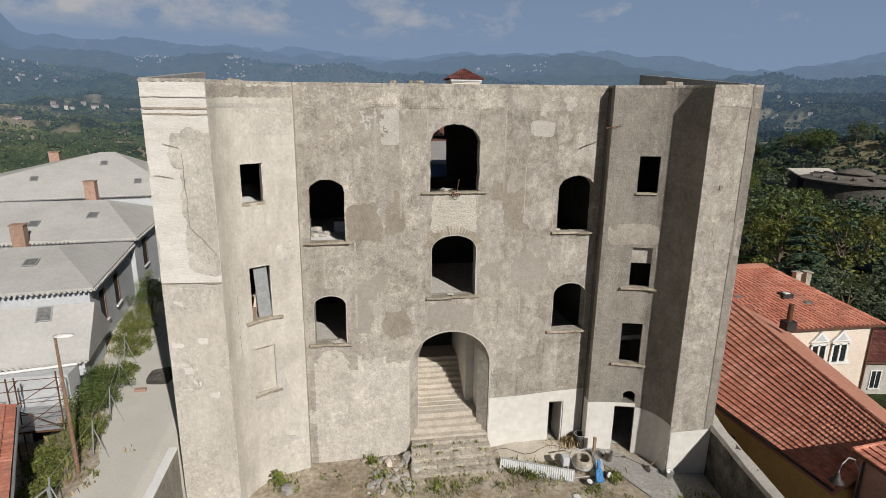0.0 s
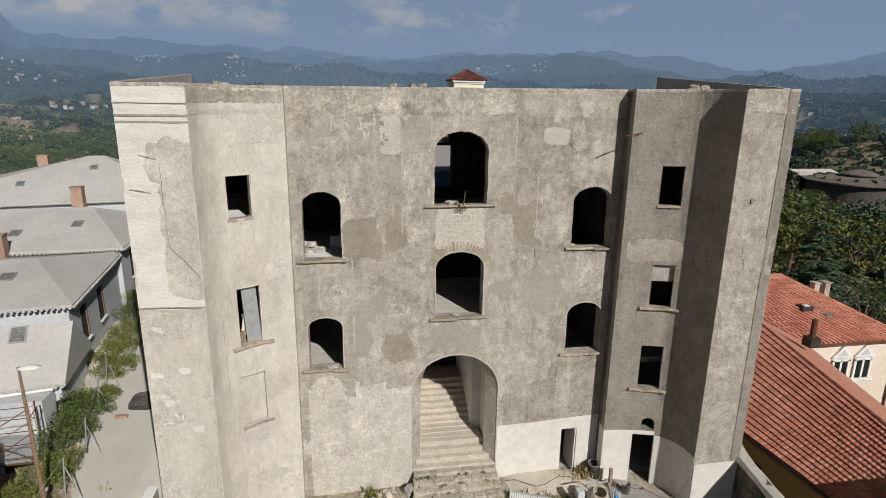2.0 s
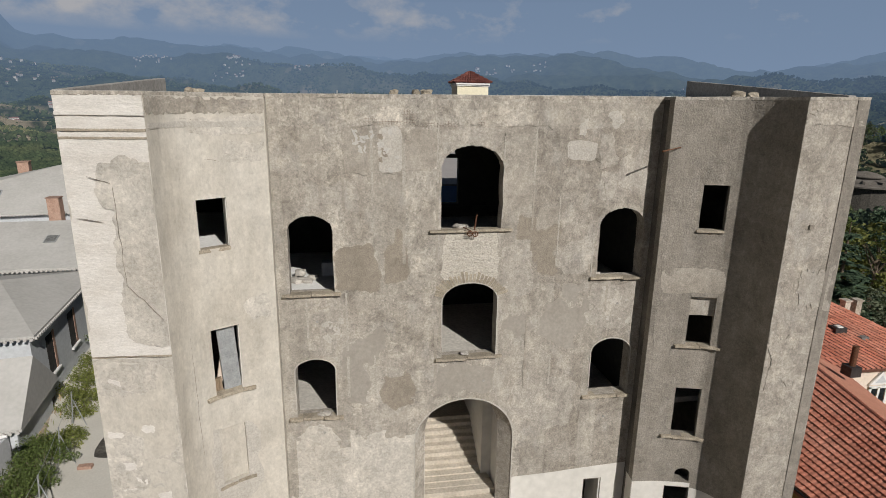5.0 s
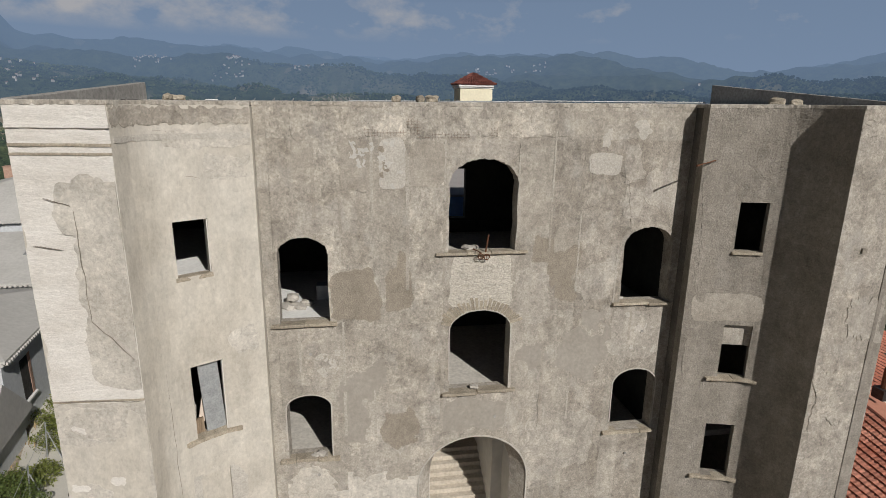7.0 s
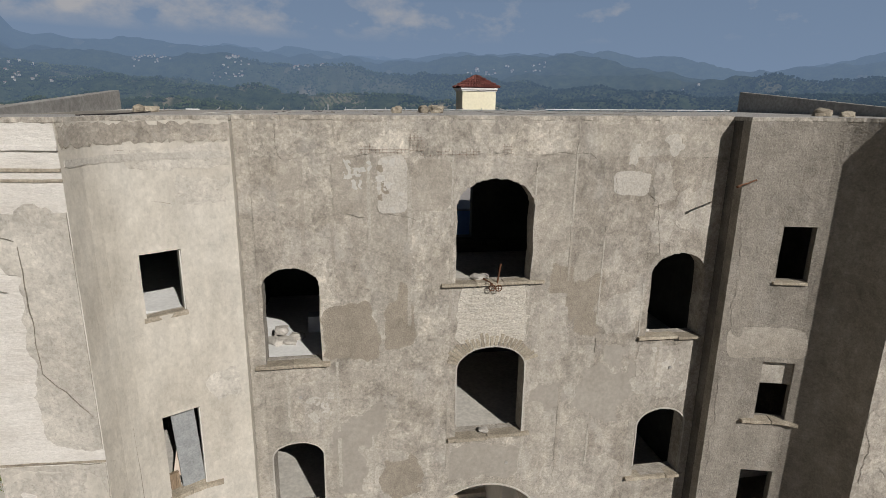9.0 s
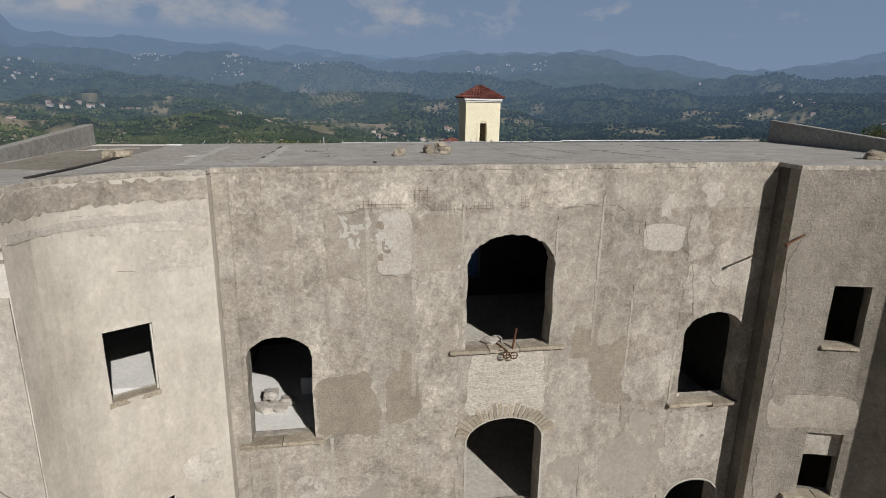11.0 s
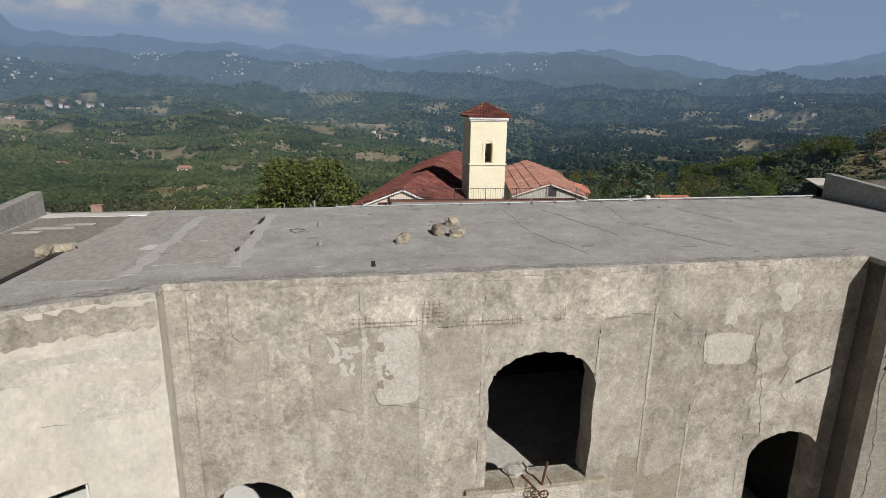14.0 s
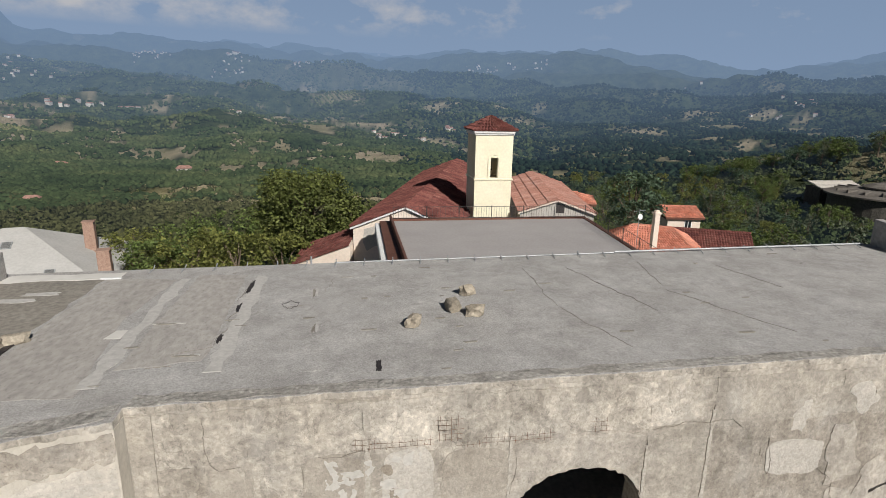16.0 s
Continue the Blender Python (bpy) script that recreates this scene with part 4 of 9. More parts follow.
pl, d = upright(14.95, 21.9, 17.1, 21.78)
part("corner_pier", wall_geo(pl, 0, d, -1.8, lambda u: roof_z(16), 0.5, [], 0.35, 0.005, 0.01), M_PLASTER, palace, "rough grey rendered corner pier")
pl, d = upright(-7.45, BACK, -7.45, 22.52)
part("side_wall", wall_geo(pl, 0, d, -1.8, lambda u: roof_z(-7), 0.45, [], 0.8, 0.01), M_CREAM, palace)
pl, d = upright(17.1, 21.78, 17.1, BACK)
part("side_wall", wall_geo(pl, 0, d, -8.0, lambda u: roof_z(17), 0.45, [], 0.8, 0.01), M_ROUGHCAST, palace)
pl, d = upright(17.1, BACK, -7.45, BACK)
back_holes = [rect_hole(17.1 - 5.43, 17.1 - 3.2, 12.7, 14.86), rect_hole(17.1 - 5.3, 17.1 - 3.4, 15.02, 15.7), rect_hole(17.1 + 1.7, 17.1 + 2.6, 8.6, 10.0)]
# back wall takes the shade-dark plaster too, so the rooms read unlit
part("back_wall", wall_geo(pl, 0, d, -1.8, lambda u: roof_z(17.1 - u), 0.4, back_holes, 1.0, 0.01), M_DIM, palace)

# whitewashed foot of the walls
part("whitewash_band", Geo().prism([(6.70, FRONT - 0.012, -1.0), (9.94, FRONT - 0.012, -1.0), (9.94, FRONT - 0.012, 1.76), (10.74, FRONT - 0.012, 1.76), (10.74, FRONT - 0.012, -1.0), (11.86, FRONT - 0.012, -1.0), (11.86, FRONT - 0.012, 2.42), (10.4, FRONT - 0.012, 2.36), (9.3, FRONT - 0.012, 2.30), (8.1, FRONT - 0.012, 2.22), (6.72, FRONT - 0.012, 2.2)], (0, -0.016, 0)), M_WHITEWASH, palace, "white painted plaster foot")
def strip(place, u0, u1, z0, z1, back, out, n=8, wob=0.0, tilt=0.0):
    """A slab along a wall: from back behind its face to out in front of it."""
    v, f = [], []
    for i in range(n + 1):
        u = u0 + (u1 - u0) * i / n
        (x, y), (a, b) = place(u)
        o, dz = out + random.uniform(-wob, wob), tilt * (u - u0) + random.uniform(-wob, wob) * 0.3
        v += [(x - a * back, y - b * back, z0 + dz), (x + a * o, y + b * o, z0 + dz), (x + a * (o - wob * 0.4), y + b * (o - wob * 0.4), z1 + dz), (x - a * back, y - b * back, z1 + dz)]
    for i in range(n):
        k = i * 4
        f += [(k + j, k + (j + 1) % 4, k + 4 + (j + 1) % 4, k + 4 + j) for j in range(4)]
    return Geo().add(v, f + [(0, 1, 2, 3), (n * 4 + 3, n * 4 + 2, n * 4 + 1, n * 4)])


for ua, ub, za, zb in ((0.0, ru(13.03), -1.2, 2.05), (ru(13.03), ru(13.90), 1.86, 2.06), (ru(13.90), right_len - 0.01, -1.2, 1.86)):
    part("whitewash_band", strip(right_place, ua, ub, za, zb, -0.016, 0.026, 10), M_WHITEWASH, palace, "white painted plaster foot")
part("whitewash_band", Geo().prism([(11.706, 24.27, -1.2), (11.72, 24.27, -1.2), (11.812, 25.06, -1.2), (11.798, 25.06, -1.2)], (0, 0, 3.3)), M_WHITEWASH, palace)
part("whitewash_band", Geo().prism([(14.97, 21.872, -1.4), (17.08, 21.755, -1.4), (17.08, 21.755, 1.62), (14.97, 21.872, 1.5)], (0, -0.016, 0)), M_WHITEWASH, palace)

# roof slab with a worn cement lip, following the curved front
def slab_geo(outline, ztop, thick, step=0.6):
    """A level slab with a curved outline, in small triangles."""
    from mathutils.geometry import delaunay_2d_cdt
    loop = [tuple(p) for p in outline]
    pts = list(loop)
    xs, ys = [p[0] for p in loop], [p[1] for p in loop]
    for x in np.arange(min(xs) + step / 2, max(xs), step):
        for y in np.arange(min(ys) + step / 2, max(ys), step):
            if inside(x, y, loop) and min((x - a) ** 2 + (y - b) ** 2 for a, b in loop) > 0.02:
                pts.append((float(x), float(y)))
    vs, _, fs, _, _, _ = delaunay_2d_cdt([Vector(p) for p in pts], [(i, (i + 1) % len(loop)) for i in range(len(loop))], [], 0, 1e-6)
    keep = [tuple(f) for f in fs if inside(sum(vs[i].x for i in f) / 3, sum(vs[i].y for i in f) / 3, loop)]
    n = len(vs)
    count = {}
    for f in keep:
        for a, b in zip(f, f[1:] + f[:1]):
            count[(min(a, b), max(a, b))] = count.get((min(a, b), max(a, b)), 0) + 1
    top = [(p.x, p.y, ztop(p.x, p.y)) for p in vs]
    faces = keep + [tuple(i + n for i in reversed(f)) for f in keep] + [(a, b, b + n, a + n) for (a, b), c in count.items() if c == 1]
    return Geo().add(top + [(x, y, z - thick) for x, y, z in top], faces)


def deck_z(x, y):
    return roof_z(x) + 0.10 + 0.012 * noise.noise(Vector((x * 0.7, y * 0.7, 0))) + 0.03 * smooth(26, 31, y)


def fine(path, step=0.22):
    out = []
    for (x0, y0), (x1, y1) in zip(path, path[1:]):
        n = max(1, round(math.hypot(x1 - x0, y1 - y0) / step))
        out += [(x0 + (x1 - x0) * i / n, y0 + (y1 - y0) * i / n) for i in range(n)]
    return out + [path[-1]]


random.seed(3)
front_edge = [(-7.47, 22.5)] + [(p.x, p.y - 0.02) for p in reversed(left_line[::3])] + [(-2.3, 25.085), (11.80, 25.085)] + [(p.x, p.y - 0.02) for p in right_line[::3]] + [(17.12, 21.76)]
front_edge = [(x, y + random.uniform(-0.012, 0.03)) for x, y in fine(front_edge, 0.10)]
roof_ob = part("roof_slab", slab_geo(front_edge + [(17.12, BACK + 0.1), (-7.47, BACK + 0.1)], deck_z, 0.12), M_ROOFFELT, palace, "grey cement roof with worn joints", bevel=0.016)
roof_ob.data.materials.append(M_PLASTER2)
for poly in roof_ob.data.polygons:
    if abs(poly.normal.z) < 0.6:
        poly.material_index = 1

# rooms behind the openings: floors, cross walls, the vault of the passage
for x0, x1, z in ((2.0, 8.3, 12.1), (-7.0, 2.0, 10.5), (2.0, 8.3, 7.66), (-7.0, 2.0, 5.45)):
    part("floor_slab", Geo().box(x0, x1, 25.66, 31.4, z - 0.25, z), M_WHITE if z == 10.5 else M_INFLOOR, palace)
part("floor_slab", Geo().box(-7.0, -2.78, 24.85, 31.4, 12.2, 12.48), M_WHITE, palace)
part("floor_slab", Geo().box(-7.0, -2.78, 24.85, 31.4, 7.05, 7.3), M_INFLOOR, palace)
for z in (10.15, 5.0):
    part("floor_slab", Geo().box(8.5, 16.6, 25.66, 31.4, z - 0.25, z), M_INFLOOR, palace)
part("floor_slab", Geo().box(6.6, 16.6, 24.6, 31.4, -1.1, -0.72), M_INFLOOR, palace)
# cross walls and passage ceiling carry room shade in their colour
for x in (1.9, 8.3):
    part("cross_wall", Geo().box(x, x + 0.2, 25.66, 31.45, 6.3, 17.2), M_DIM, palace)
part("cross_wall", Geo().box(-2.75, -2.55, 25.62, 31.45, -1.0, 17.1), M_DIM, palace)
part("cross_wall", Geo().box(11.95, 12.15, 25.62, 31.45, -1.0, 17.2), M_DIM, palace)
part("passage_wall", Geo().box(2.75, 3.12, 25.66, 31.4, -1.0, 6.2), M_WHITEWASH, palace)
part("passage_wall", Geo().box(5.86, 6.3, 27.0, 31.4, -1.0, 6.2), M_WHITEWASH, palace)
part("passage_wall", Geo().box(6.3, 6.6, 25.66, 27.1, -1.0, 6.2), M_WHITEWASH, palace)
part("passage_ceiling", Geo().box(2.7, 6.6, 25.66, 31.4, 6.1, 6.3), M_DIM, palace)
# thin dark sheet added before the back wall to paint the passage end unlit
part("dark_room_back", Geo().box(1.95, 8.2, 31.3, 31.44, -1.0, 12.6), M_VOID, palace)

part("door_reveal", Geo().box(10.66, 10.712, 25.12, 26.35, -0.75, 1.70), M_WHITEWASH, palace, "whitewashed door reveal")

# staircase through the arch, and the worn steps before it
stairs = part("staircase", Geo().box(3.1, 6.2, 26.1, 27.5, 0.2, 1.0), M_STEP, palace, "worn pale stone stairs rising into the passage")
y, z = 25.06, 0.28
for k in range(4):
    part("step", Geo().box(2.68 if k < 2 else 3.1, 6.62 if k < 2 else 6.28, y, y + 0.34, z - 0.4, z), M_STEP, stairs, bevel=0.02)
    y, z = y + 0.31, z + 0.245
for k in range(3):
    part("step", Geo().box(3.1, 6.25 - 0.1 * k, 26.32 + 0.36 * k, 26.72 + 0.36 * k, 0.5, 1.03 + 0.05 * k), M_STEP, stairs, bevel=0.02)
y, z = 27.4, 1.22
for k in range(8):
    part("step", Geo().box(3.1, 5.9, y, y + (0.34 if k < 7 else 1.6), z - 0.5, z), M_STEP, stairs, bevel=0.02)
    y, z = y + 0.3, z + 0.19
random.seed(5)
y, z = 24.74, 0.14
for k in range(5):
    g = Geo()
    x = 2.7 - 0.05 * k
    while x < 6.6 + 0.03 * k:
        w = min(random.uniform(0.6, 1.3), 6.66 + 0.03 * k - x)
        dy, dz = random.uniform(-0.04, 0.02), random.uniform(-0.02, 0.012)
        part("step_stone", Geo().box(x, x + w - 0.005, y + dy, y + 0.55, z - 0.6, z + dz), M_OLDSTEP, stairs, "broken worn step with weeds in its joints", bevel=0.03)
        x += w
    y, z = y - 0.42, z - 0.155


def sill(x0, x1, z, place, slab=0.10, out=0.16, tilt=0.0, label="weathered stone window sill", broken=2):
    """A stone ledge along the wall, in one or more broken lengths."""
    cuts = sorted([0.0, 1.0] + [random.uniform(0.25, 0.75) for _ in range(broken - 1)])
    for a, b in zip(cuts, cuts[1:]):
        drop = random.uniform(-0.025, 0.02) if broken > 1 else 0.0
        ua, ub = x0 + (x1 - x0) * a, x0 + (x1 - x0) * b - math.copysign(0.012, x1 - x0)
        part("window_sill", strip(place, ua, ub, z - slab + drop, z + drop, 0.25, out + random.uniform(-0.03, 0.03), 7, 0.015, tilt), M_STONE, palace, label, bevel=0.012)


random.seed(21)
sill(3.15, 6.25, 12.86, flat, 0.09, 0.15, broken=3)
sill(3.42, 6.05, 7.82, flat, 0.10, 0.15)
sill(-2.12, -0.05, 10.64, flat, 0.10, 0.18)
sill(-2.1, -0.1, 5.70, flat, 0.11, 0.16, broken=3)
sill(9.45, 11.62, 10.86, flat, 0.09, 0.18)
sill(9.52, 11.55, 5.78, flat, 0.12, 0.15, broken=3)
sill(lu(-3.58), lu(-4.47), 12.64, left_place, 0.13, 0.05, broken=1)
sill(lu(-3.15), lu(-4.62), 7.44, left_place, 0.12, 0.12)
sill(lu(-3.35), lu(-4.5), 3.86, left_place, 0.12, 0.08, label="broken stone sill of a walled-up window")
sill(ru(13.0), ru(13.86), 12.88, right_place, 0.08, 0.07, broken=1)
sill(ru(12.72), ru(14.2), 8.27, right_place, 0.10, 0.15)
sill(ru(12.62), ru(14.12), 4.27, right_place, 0.10, 0.15)

# tapering parapets along both sides of the roof
def parapet(x, thick, y0, y1, h0, h1, label):
    z = roof_z(x) + 0.10
    return part("parapet", Geo().add([(x, y0, z - 0.02), (x + thick, y0, z - 0.02), (x + thick, y1, z - 0.02), (x, y1, z - 0.02), (x, y0, z + h0), (x + thick, y0, z + h0), (x + thick, y1, z + h1), (x, y1, z + h1)], [(3, 2, 1, 0), (4, 5, 6, 7), (0, 1, 5, 4), (1, 2, 6, 5), (2, 3, 7, 6), (3, 0, 4, 7)]), M_CONCRETE, palace, label, bevel=0.02)


parapet(-7.47, 0.28, 22.6, 31.7, 0.03, 0.68, "sloping concrete roof parapet")
parapet(16.85, 0.28, 22.4, 31.9, 0.05, 0.85, "sloping concrete roof parapet")

# ---------------- neighbouring houses ----------------
def tiles(e0, e1, r1, r0, wide=0.24, row=0.36, lift=0.06, barrel=0.18, gap=0.0):
    """Barrel tiles in courses between an eave and a ridge; each tile is a piece of its own shape."""
    e0, e1, r1, r0 = (Vector(p) for p in (e0, e1, r1, r0))
    up = (e1 - e0).cross(r0 - e0 if (r0 - e0).length > 0.1 else r1 - e0).normalized()
    if up.z < 0:
        up = -up
    rows = max(2, round(((r0 + r1) / 2 - (e0 + e1) / 2).length / row))
    g = Geo()
    for j in range(rows):
        a, b = j / rows, min(1.0, (j + 1.12) / rows)
        l0, l1, h0, h1 = e0.lerp(r0, a), e1.lerp(r1, a), e0.lerp(r0, b), e1.lerp(r1, b)
        cols = max(1, round((l1 - l0).length / wide))
        for i in range(cols):
            s, t = (i + gap / 2) / cols, (i + 1 - gap / 2) / cols
            m = (s + t) / 2
            k = random.uniform(-0.006, 0.006)
            p = [l0.lerp(l1, s) + up * (lift * 1.2 + k), l0.lerp(l1, m) + up * (lift * (1.2 + barrel) + k), l0.lerp(l1, t) + up * (lift * 1.2 + k), h0.lerp(h1, t), h0.lerp(h1, m) + up * lift * barrel, h0.lerp(h1, s), l0.lerp(l1, s), l0.lerp(l1, t)]
            g.add(p, [(0, 1, 4, 5), (1, 2, 3, 4), (6, 7, 2, 1, 0)])
    return g


def ridge_tiles(path, r=0.13, step=0.38):
    """A row of half-round cover tiles along a ridge or hip."""
    g = Geo()
    for a, b in zip(path, path[1:]):
        a, b = Vector(a), Vector(b)
        n = max(1, round((b - a).length / step))
        for i in range(n):
            g.tube([a.lerp(b, i / n), a.lerp(b, (i + 1.1) / n)], [r, r * 0.82], 7)
    return g


def under(corners, drop=0.12):
    return Geo().prism([Vector(c) - Vector((0, 0, drop)) for c in corners], (0, 0, drop * 0.9))


def facade_window(parent, x, y, z0, z1, w, m, deep=0.16, frame=True, glass=None, label=""):
    """A recessed window on a wall that faces local -y; m takes local places to the parent's."""
    win = part("window", Geo().box(x - w / 2, x + w / 2, y - 0.012, y + deep, z0, z1, m), glass or M_GLASS, parent, label)
    if frame:
        g = Geo()
        for a, b, c, d in ((x - w / 2 - 0.09, x - w / 2, z0, z1), (x + w / 2, x + w / 2 + 0.09, z0, z1), (x - w / 2 - 0.09, x + w / 2 + 0.09, z1, z1 + 0.1), (x - 0.03, x + 0.03, z0, z1)):
            g.box(a, b, y - 0.05, y - 0.014, c, d, m)
        part("window_frame", g, M_WHITE, win)
        part("window_sill", Geo().box(x - w / 2 - 0.12, x + w / 2 + 0.12, y - 0.12, y - 0.016, z0 - 0.09, z0 - 0.005, m), M_WHITE, win)
    return win


# ----- the big tiled house beside the yard
random.seed(31)
house = thing("tiled_house", "ochre house with a terracotta tiled roof beside the yard wall", "house")
EA, EB, RA, RB = (18.9, 33.5, 1.0), (20.13, 17.65, 1.0), (27.5, 35.0, 3.0), (23.18, 17.65, 3.0)
FA, FB = (31.2, 34.0, 1.2), (26.6, 17.65, 1.2)
part("wall", Geo().prism([(19.2, 33.3, -7.5), (20.45, 17.8, -7.5), (26.9, 17.8, -7.5), (30.8, 33.8, -7.5)], (0, 0, 8.3)), M_YELLOW, house, "ochre stucco wall")
part("roof_tiles", tiles(EB, EA, RA, RB, 0.25, 0.34, 0.062, 0.35), M_TILE, house, "terracotta roof tiles in courses", tidy=False, kind="stuff")
part("roof_base", Geo().add([EB, EA, RA, RB, FA, FB] + [(p[0], p[1], p[2] - 0.35) for p in (EB, EA, RA, RB, FA, FB)], [(0, 1, 2, 3), (3, 2, 4, 5), (6, 9, 8, 7), (9, 11, 10, 8), (0, 6, 7, 1), (5, 4, 10, 11), (0, 3, 9, 6), (3, 5, 11, 9), (1, 7, 8, 2), (2, 8, 10, 4)]), M_TILEPINK, house, "smooth pink cemented far slope")
part("ridge", ridge_tiles([RB, RA], 0.11), M_TILE, house, tidy=False)
part("gutter", Geo().tube([(18.82, 33.6, 0.93), (20.05, 17.65, 0.93)], 0.06, 6), M_DARKMETAL, house)
chim = part("chimney_pipe", Geo().tube([(28.85, 31.0, 2.4), (28.85, 31.0, 4.15)], 0.17, 10), M_RUST, house, "rusty round flue")
part("flue_collar", Geo().box(28.5, 29.2, 30.65, 31.35, 2.35, 2.95), M_DARKMETAL, chim)
m = Matrix.Translation((19.75, 24.0, 0)) @ Matrix.Rotation(radians(-94.4), 4, "Z")
part("window", Geo().box(-0.4, 0.4, -0.25, 0.3, -1.35, -0.35, m), M_GLASS, house, "small square window with a brown frame")

rose = thing("rose_house", "rose-brown house with a tiled roof beside the ochre house", "house")
part("wall", Geo().box(20.98, 27.0, 6.0, 17.5, -7.5, 2.7), M_ROSE, rose, "rose-brown stucco")
part("roof_tiles", tiles((20.7, 6.0, 2.8), (20.7, 17.75, 2.8), (24.2, 17.75, 3.2), (24.2, 6.0, 3.2), 0.22, 0.36), M_TILE, rose, "terracotta roof tiles in courses", tidy=False, kind="stuff")
part("roof_base", Geo().add([(20.72, 6.0, 2.76), (20.72, 17.74, 2.76), (24.2, 17.74, 3.16), (24.2, 6.0, 3.16), (27.6, 6.0, 2.8), (27.6, 17.74, 2.8), (20.72, 6.0, 2.65), (20.72, 17.74, 2.65), (27.6, 17.74, 2.65), (27.6, 6.0, 2.65)], [(0, 1, 2, 3), (3, 2, 5, 4), (0, 6, 7, 1), (4, 5, 8, 9), (9, 8, 7, 6), (1, 7, 8, 5, 2), (0, 3, 4, 9, 6)]), M_BROWN, rose)
part("verge_tiles", ridge_tiles([(20.7, 17.72, 2.85), (24.2, 17.72, 3.26)], 0.1), M_TILE, rose, tidy=False)
part("downpipe", Geo().tube([(20.9, 17.3, 2.8), (20.9, 17.3, -7)], 0.05, 8), M_DARKMETAL, rose)

# ----- pale house with the pointed window heads
pink = thing("pale_house", "pale pink house with tiled hip roof and pointed window heads", "house")
part("wall", Geo().box(26.5, 39.4, 34.2, 46.0, -9.0, 0.8), M_PINKWALL, pink)
E1, E2, R1, R2 = (25.0, 33.8, 1.0), (39.9, 33.8, 1.0), (34.2, 40.4, 4.0), (25.0, 40.4, 4.0)
E3, E4 = (39.9, 46.5, 1.0), (25.0, 46.5, 1.0)
part("roof_tiles", tiles(E1, E2, R1, R2, 0.40, 0.6, 0.075, 1.2, 0.36), M_TILE, pink, "terracotta roof tiles in courses", tidy=False, kind="stuff")
part("roof_tiles", tiles(E2, E3, R1, R1, 0.25, 0.4), M_TILE, pink, tidy=False, kind="stuff")
# dark base shows through the tile gaps as painted shade between the ribs
part("roof_base", Geo().add([E1, E2, R1, R2, E3, E4], [(0, 1, 2, 3), (1, 4, 2), (4, 5, 3, 2), (0, 3, 5), (0, 5, 4, 1)]), M_TILEOLD, pink)
part("ridge", ridge_tiles([R2, R1, E2], 0.12), M_TILE, pink, tidy=False)
part("ridge_band", Geo().prism([Vector(R2) + Vector((0, -0.55, -0.12)), Vector(R1) + Vector((0.1, -0.55, -0.12)), Vector(R1), Vector(R2)], (0, 0, 0.16)), M_TILEPINK, pink, "pink cement along the ridge")
part("eave_board", Geo().box(25.0, 39.9, 33.78, 33.86, 0.82, 1.0), M_BROWN, pink)
lid = part("roof_hatch", Geo().box(33.15, 34.05, 36.55, 37.25, 2.35, 2.72), M_DARKMETAL, pink, "small open roof hatch")
part("hatch_lid", Geo().box(33.35, 33.75, 36.6, 37.0, 2.72, 2.80), M_WHITE, lid)
for x in (34.75, 36.6):
    w = part("window", Geo().box(x - 0.6, x + 0.6, 34.12, 34.3, -2.0, -0.55), M_GLASS, pink, "paired window with white frame under a pointed hood")
    g = Geo()
    for a, b, c, d in ((-0.74, -0.56, -2.0, -0.5), (0.56, 0.74, -2.0, -0.5), (-0.74, 0.74, -0.6, -0.43), (-0.08, 0.08, -2.0, -0.5)):
        g.box(x + a, x + b, 34.06, 34.13, c, d)
    part("window_frame", g, M_WHITE, w)
    part("pediment", Geo().prism([(x - 0.85, 34.02, -0.3), (x + 0.85, 34.02, -0.3), (x, 34.02, 0.62)], (0, 0.14, 0)), M_WHITE, w, "white triangular hood")
    part("pediment_recess", Geo().prism([(x - 0.45, 34.0, -0.16), (x + 0.45, 34.0, -0.16), (x, 34.0, 0.36)], (0, 0.1, 0)), M_GREYWALL, w)
part("sill_band", Geo().box(33.8, 37.6, 34.0, 34.2, -2.2, -2.02), M_WHITE, pink)
part("downpipe", Geo().tube([(39.2, 34.1, 0.8), (39.2, 34.1, -8)], 0.07, 8), M_BROWN, pink)
for x, y, z in ((29.5, 37.2, 2.6), (35.0, 36.3, 2.2)):
    part("roof_window", Geo().box(x - 0.3, x + 0.3, y - 0.35, y + 0.35, z - 0.35, z + 0.02, Matrix.Identity(4)), M_SKYLIGHT, pink, "small metal roof window", bevel=0.02)
for x in (37.5, 38.5):
    part("chimney", Geo().box(x - 0.24, x + 0.24, 40.1, 40.6, 1.5, 3.2).box(x - 0.31, x + 0.31, 40.02, 40.68, 3.2, 3.3), M_OLDSTEP, pink, "weathered square chimney")


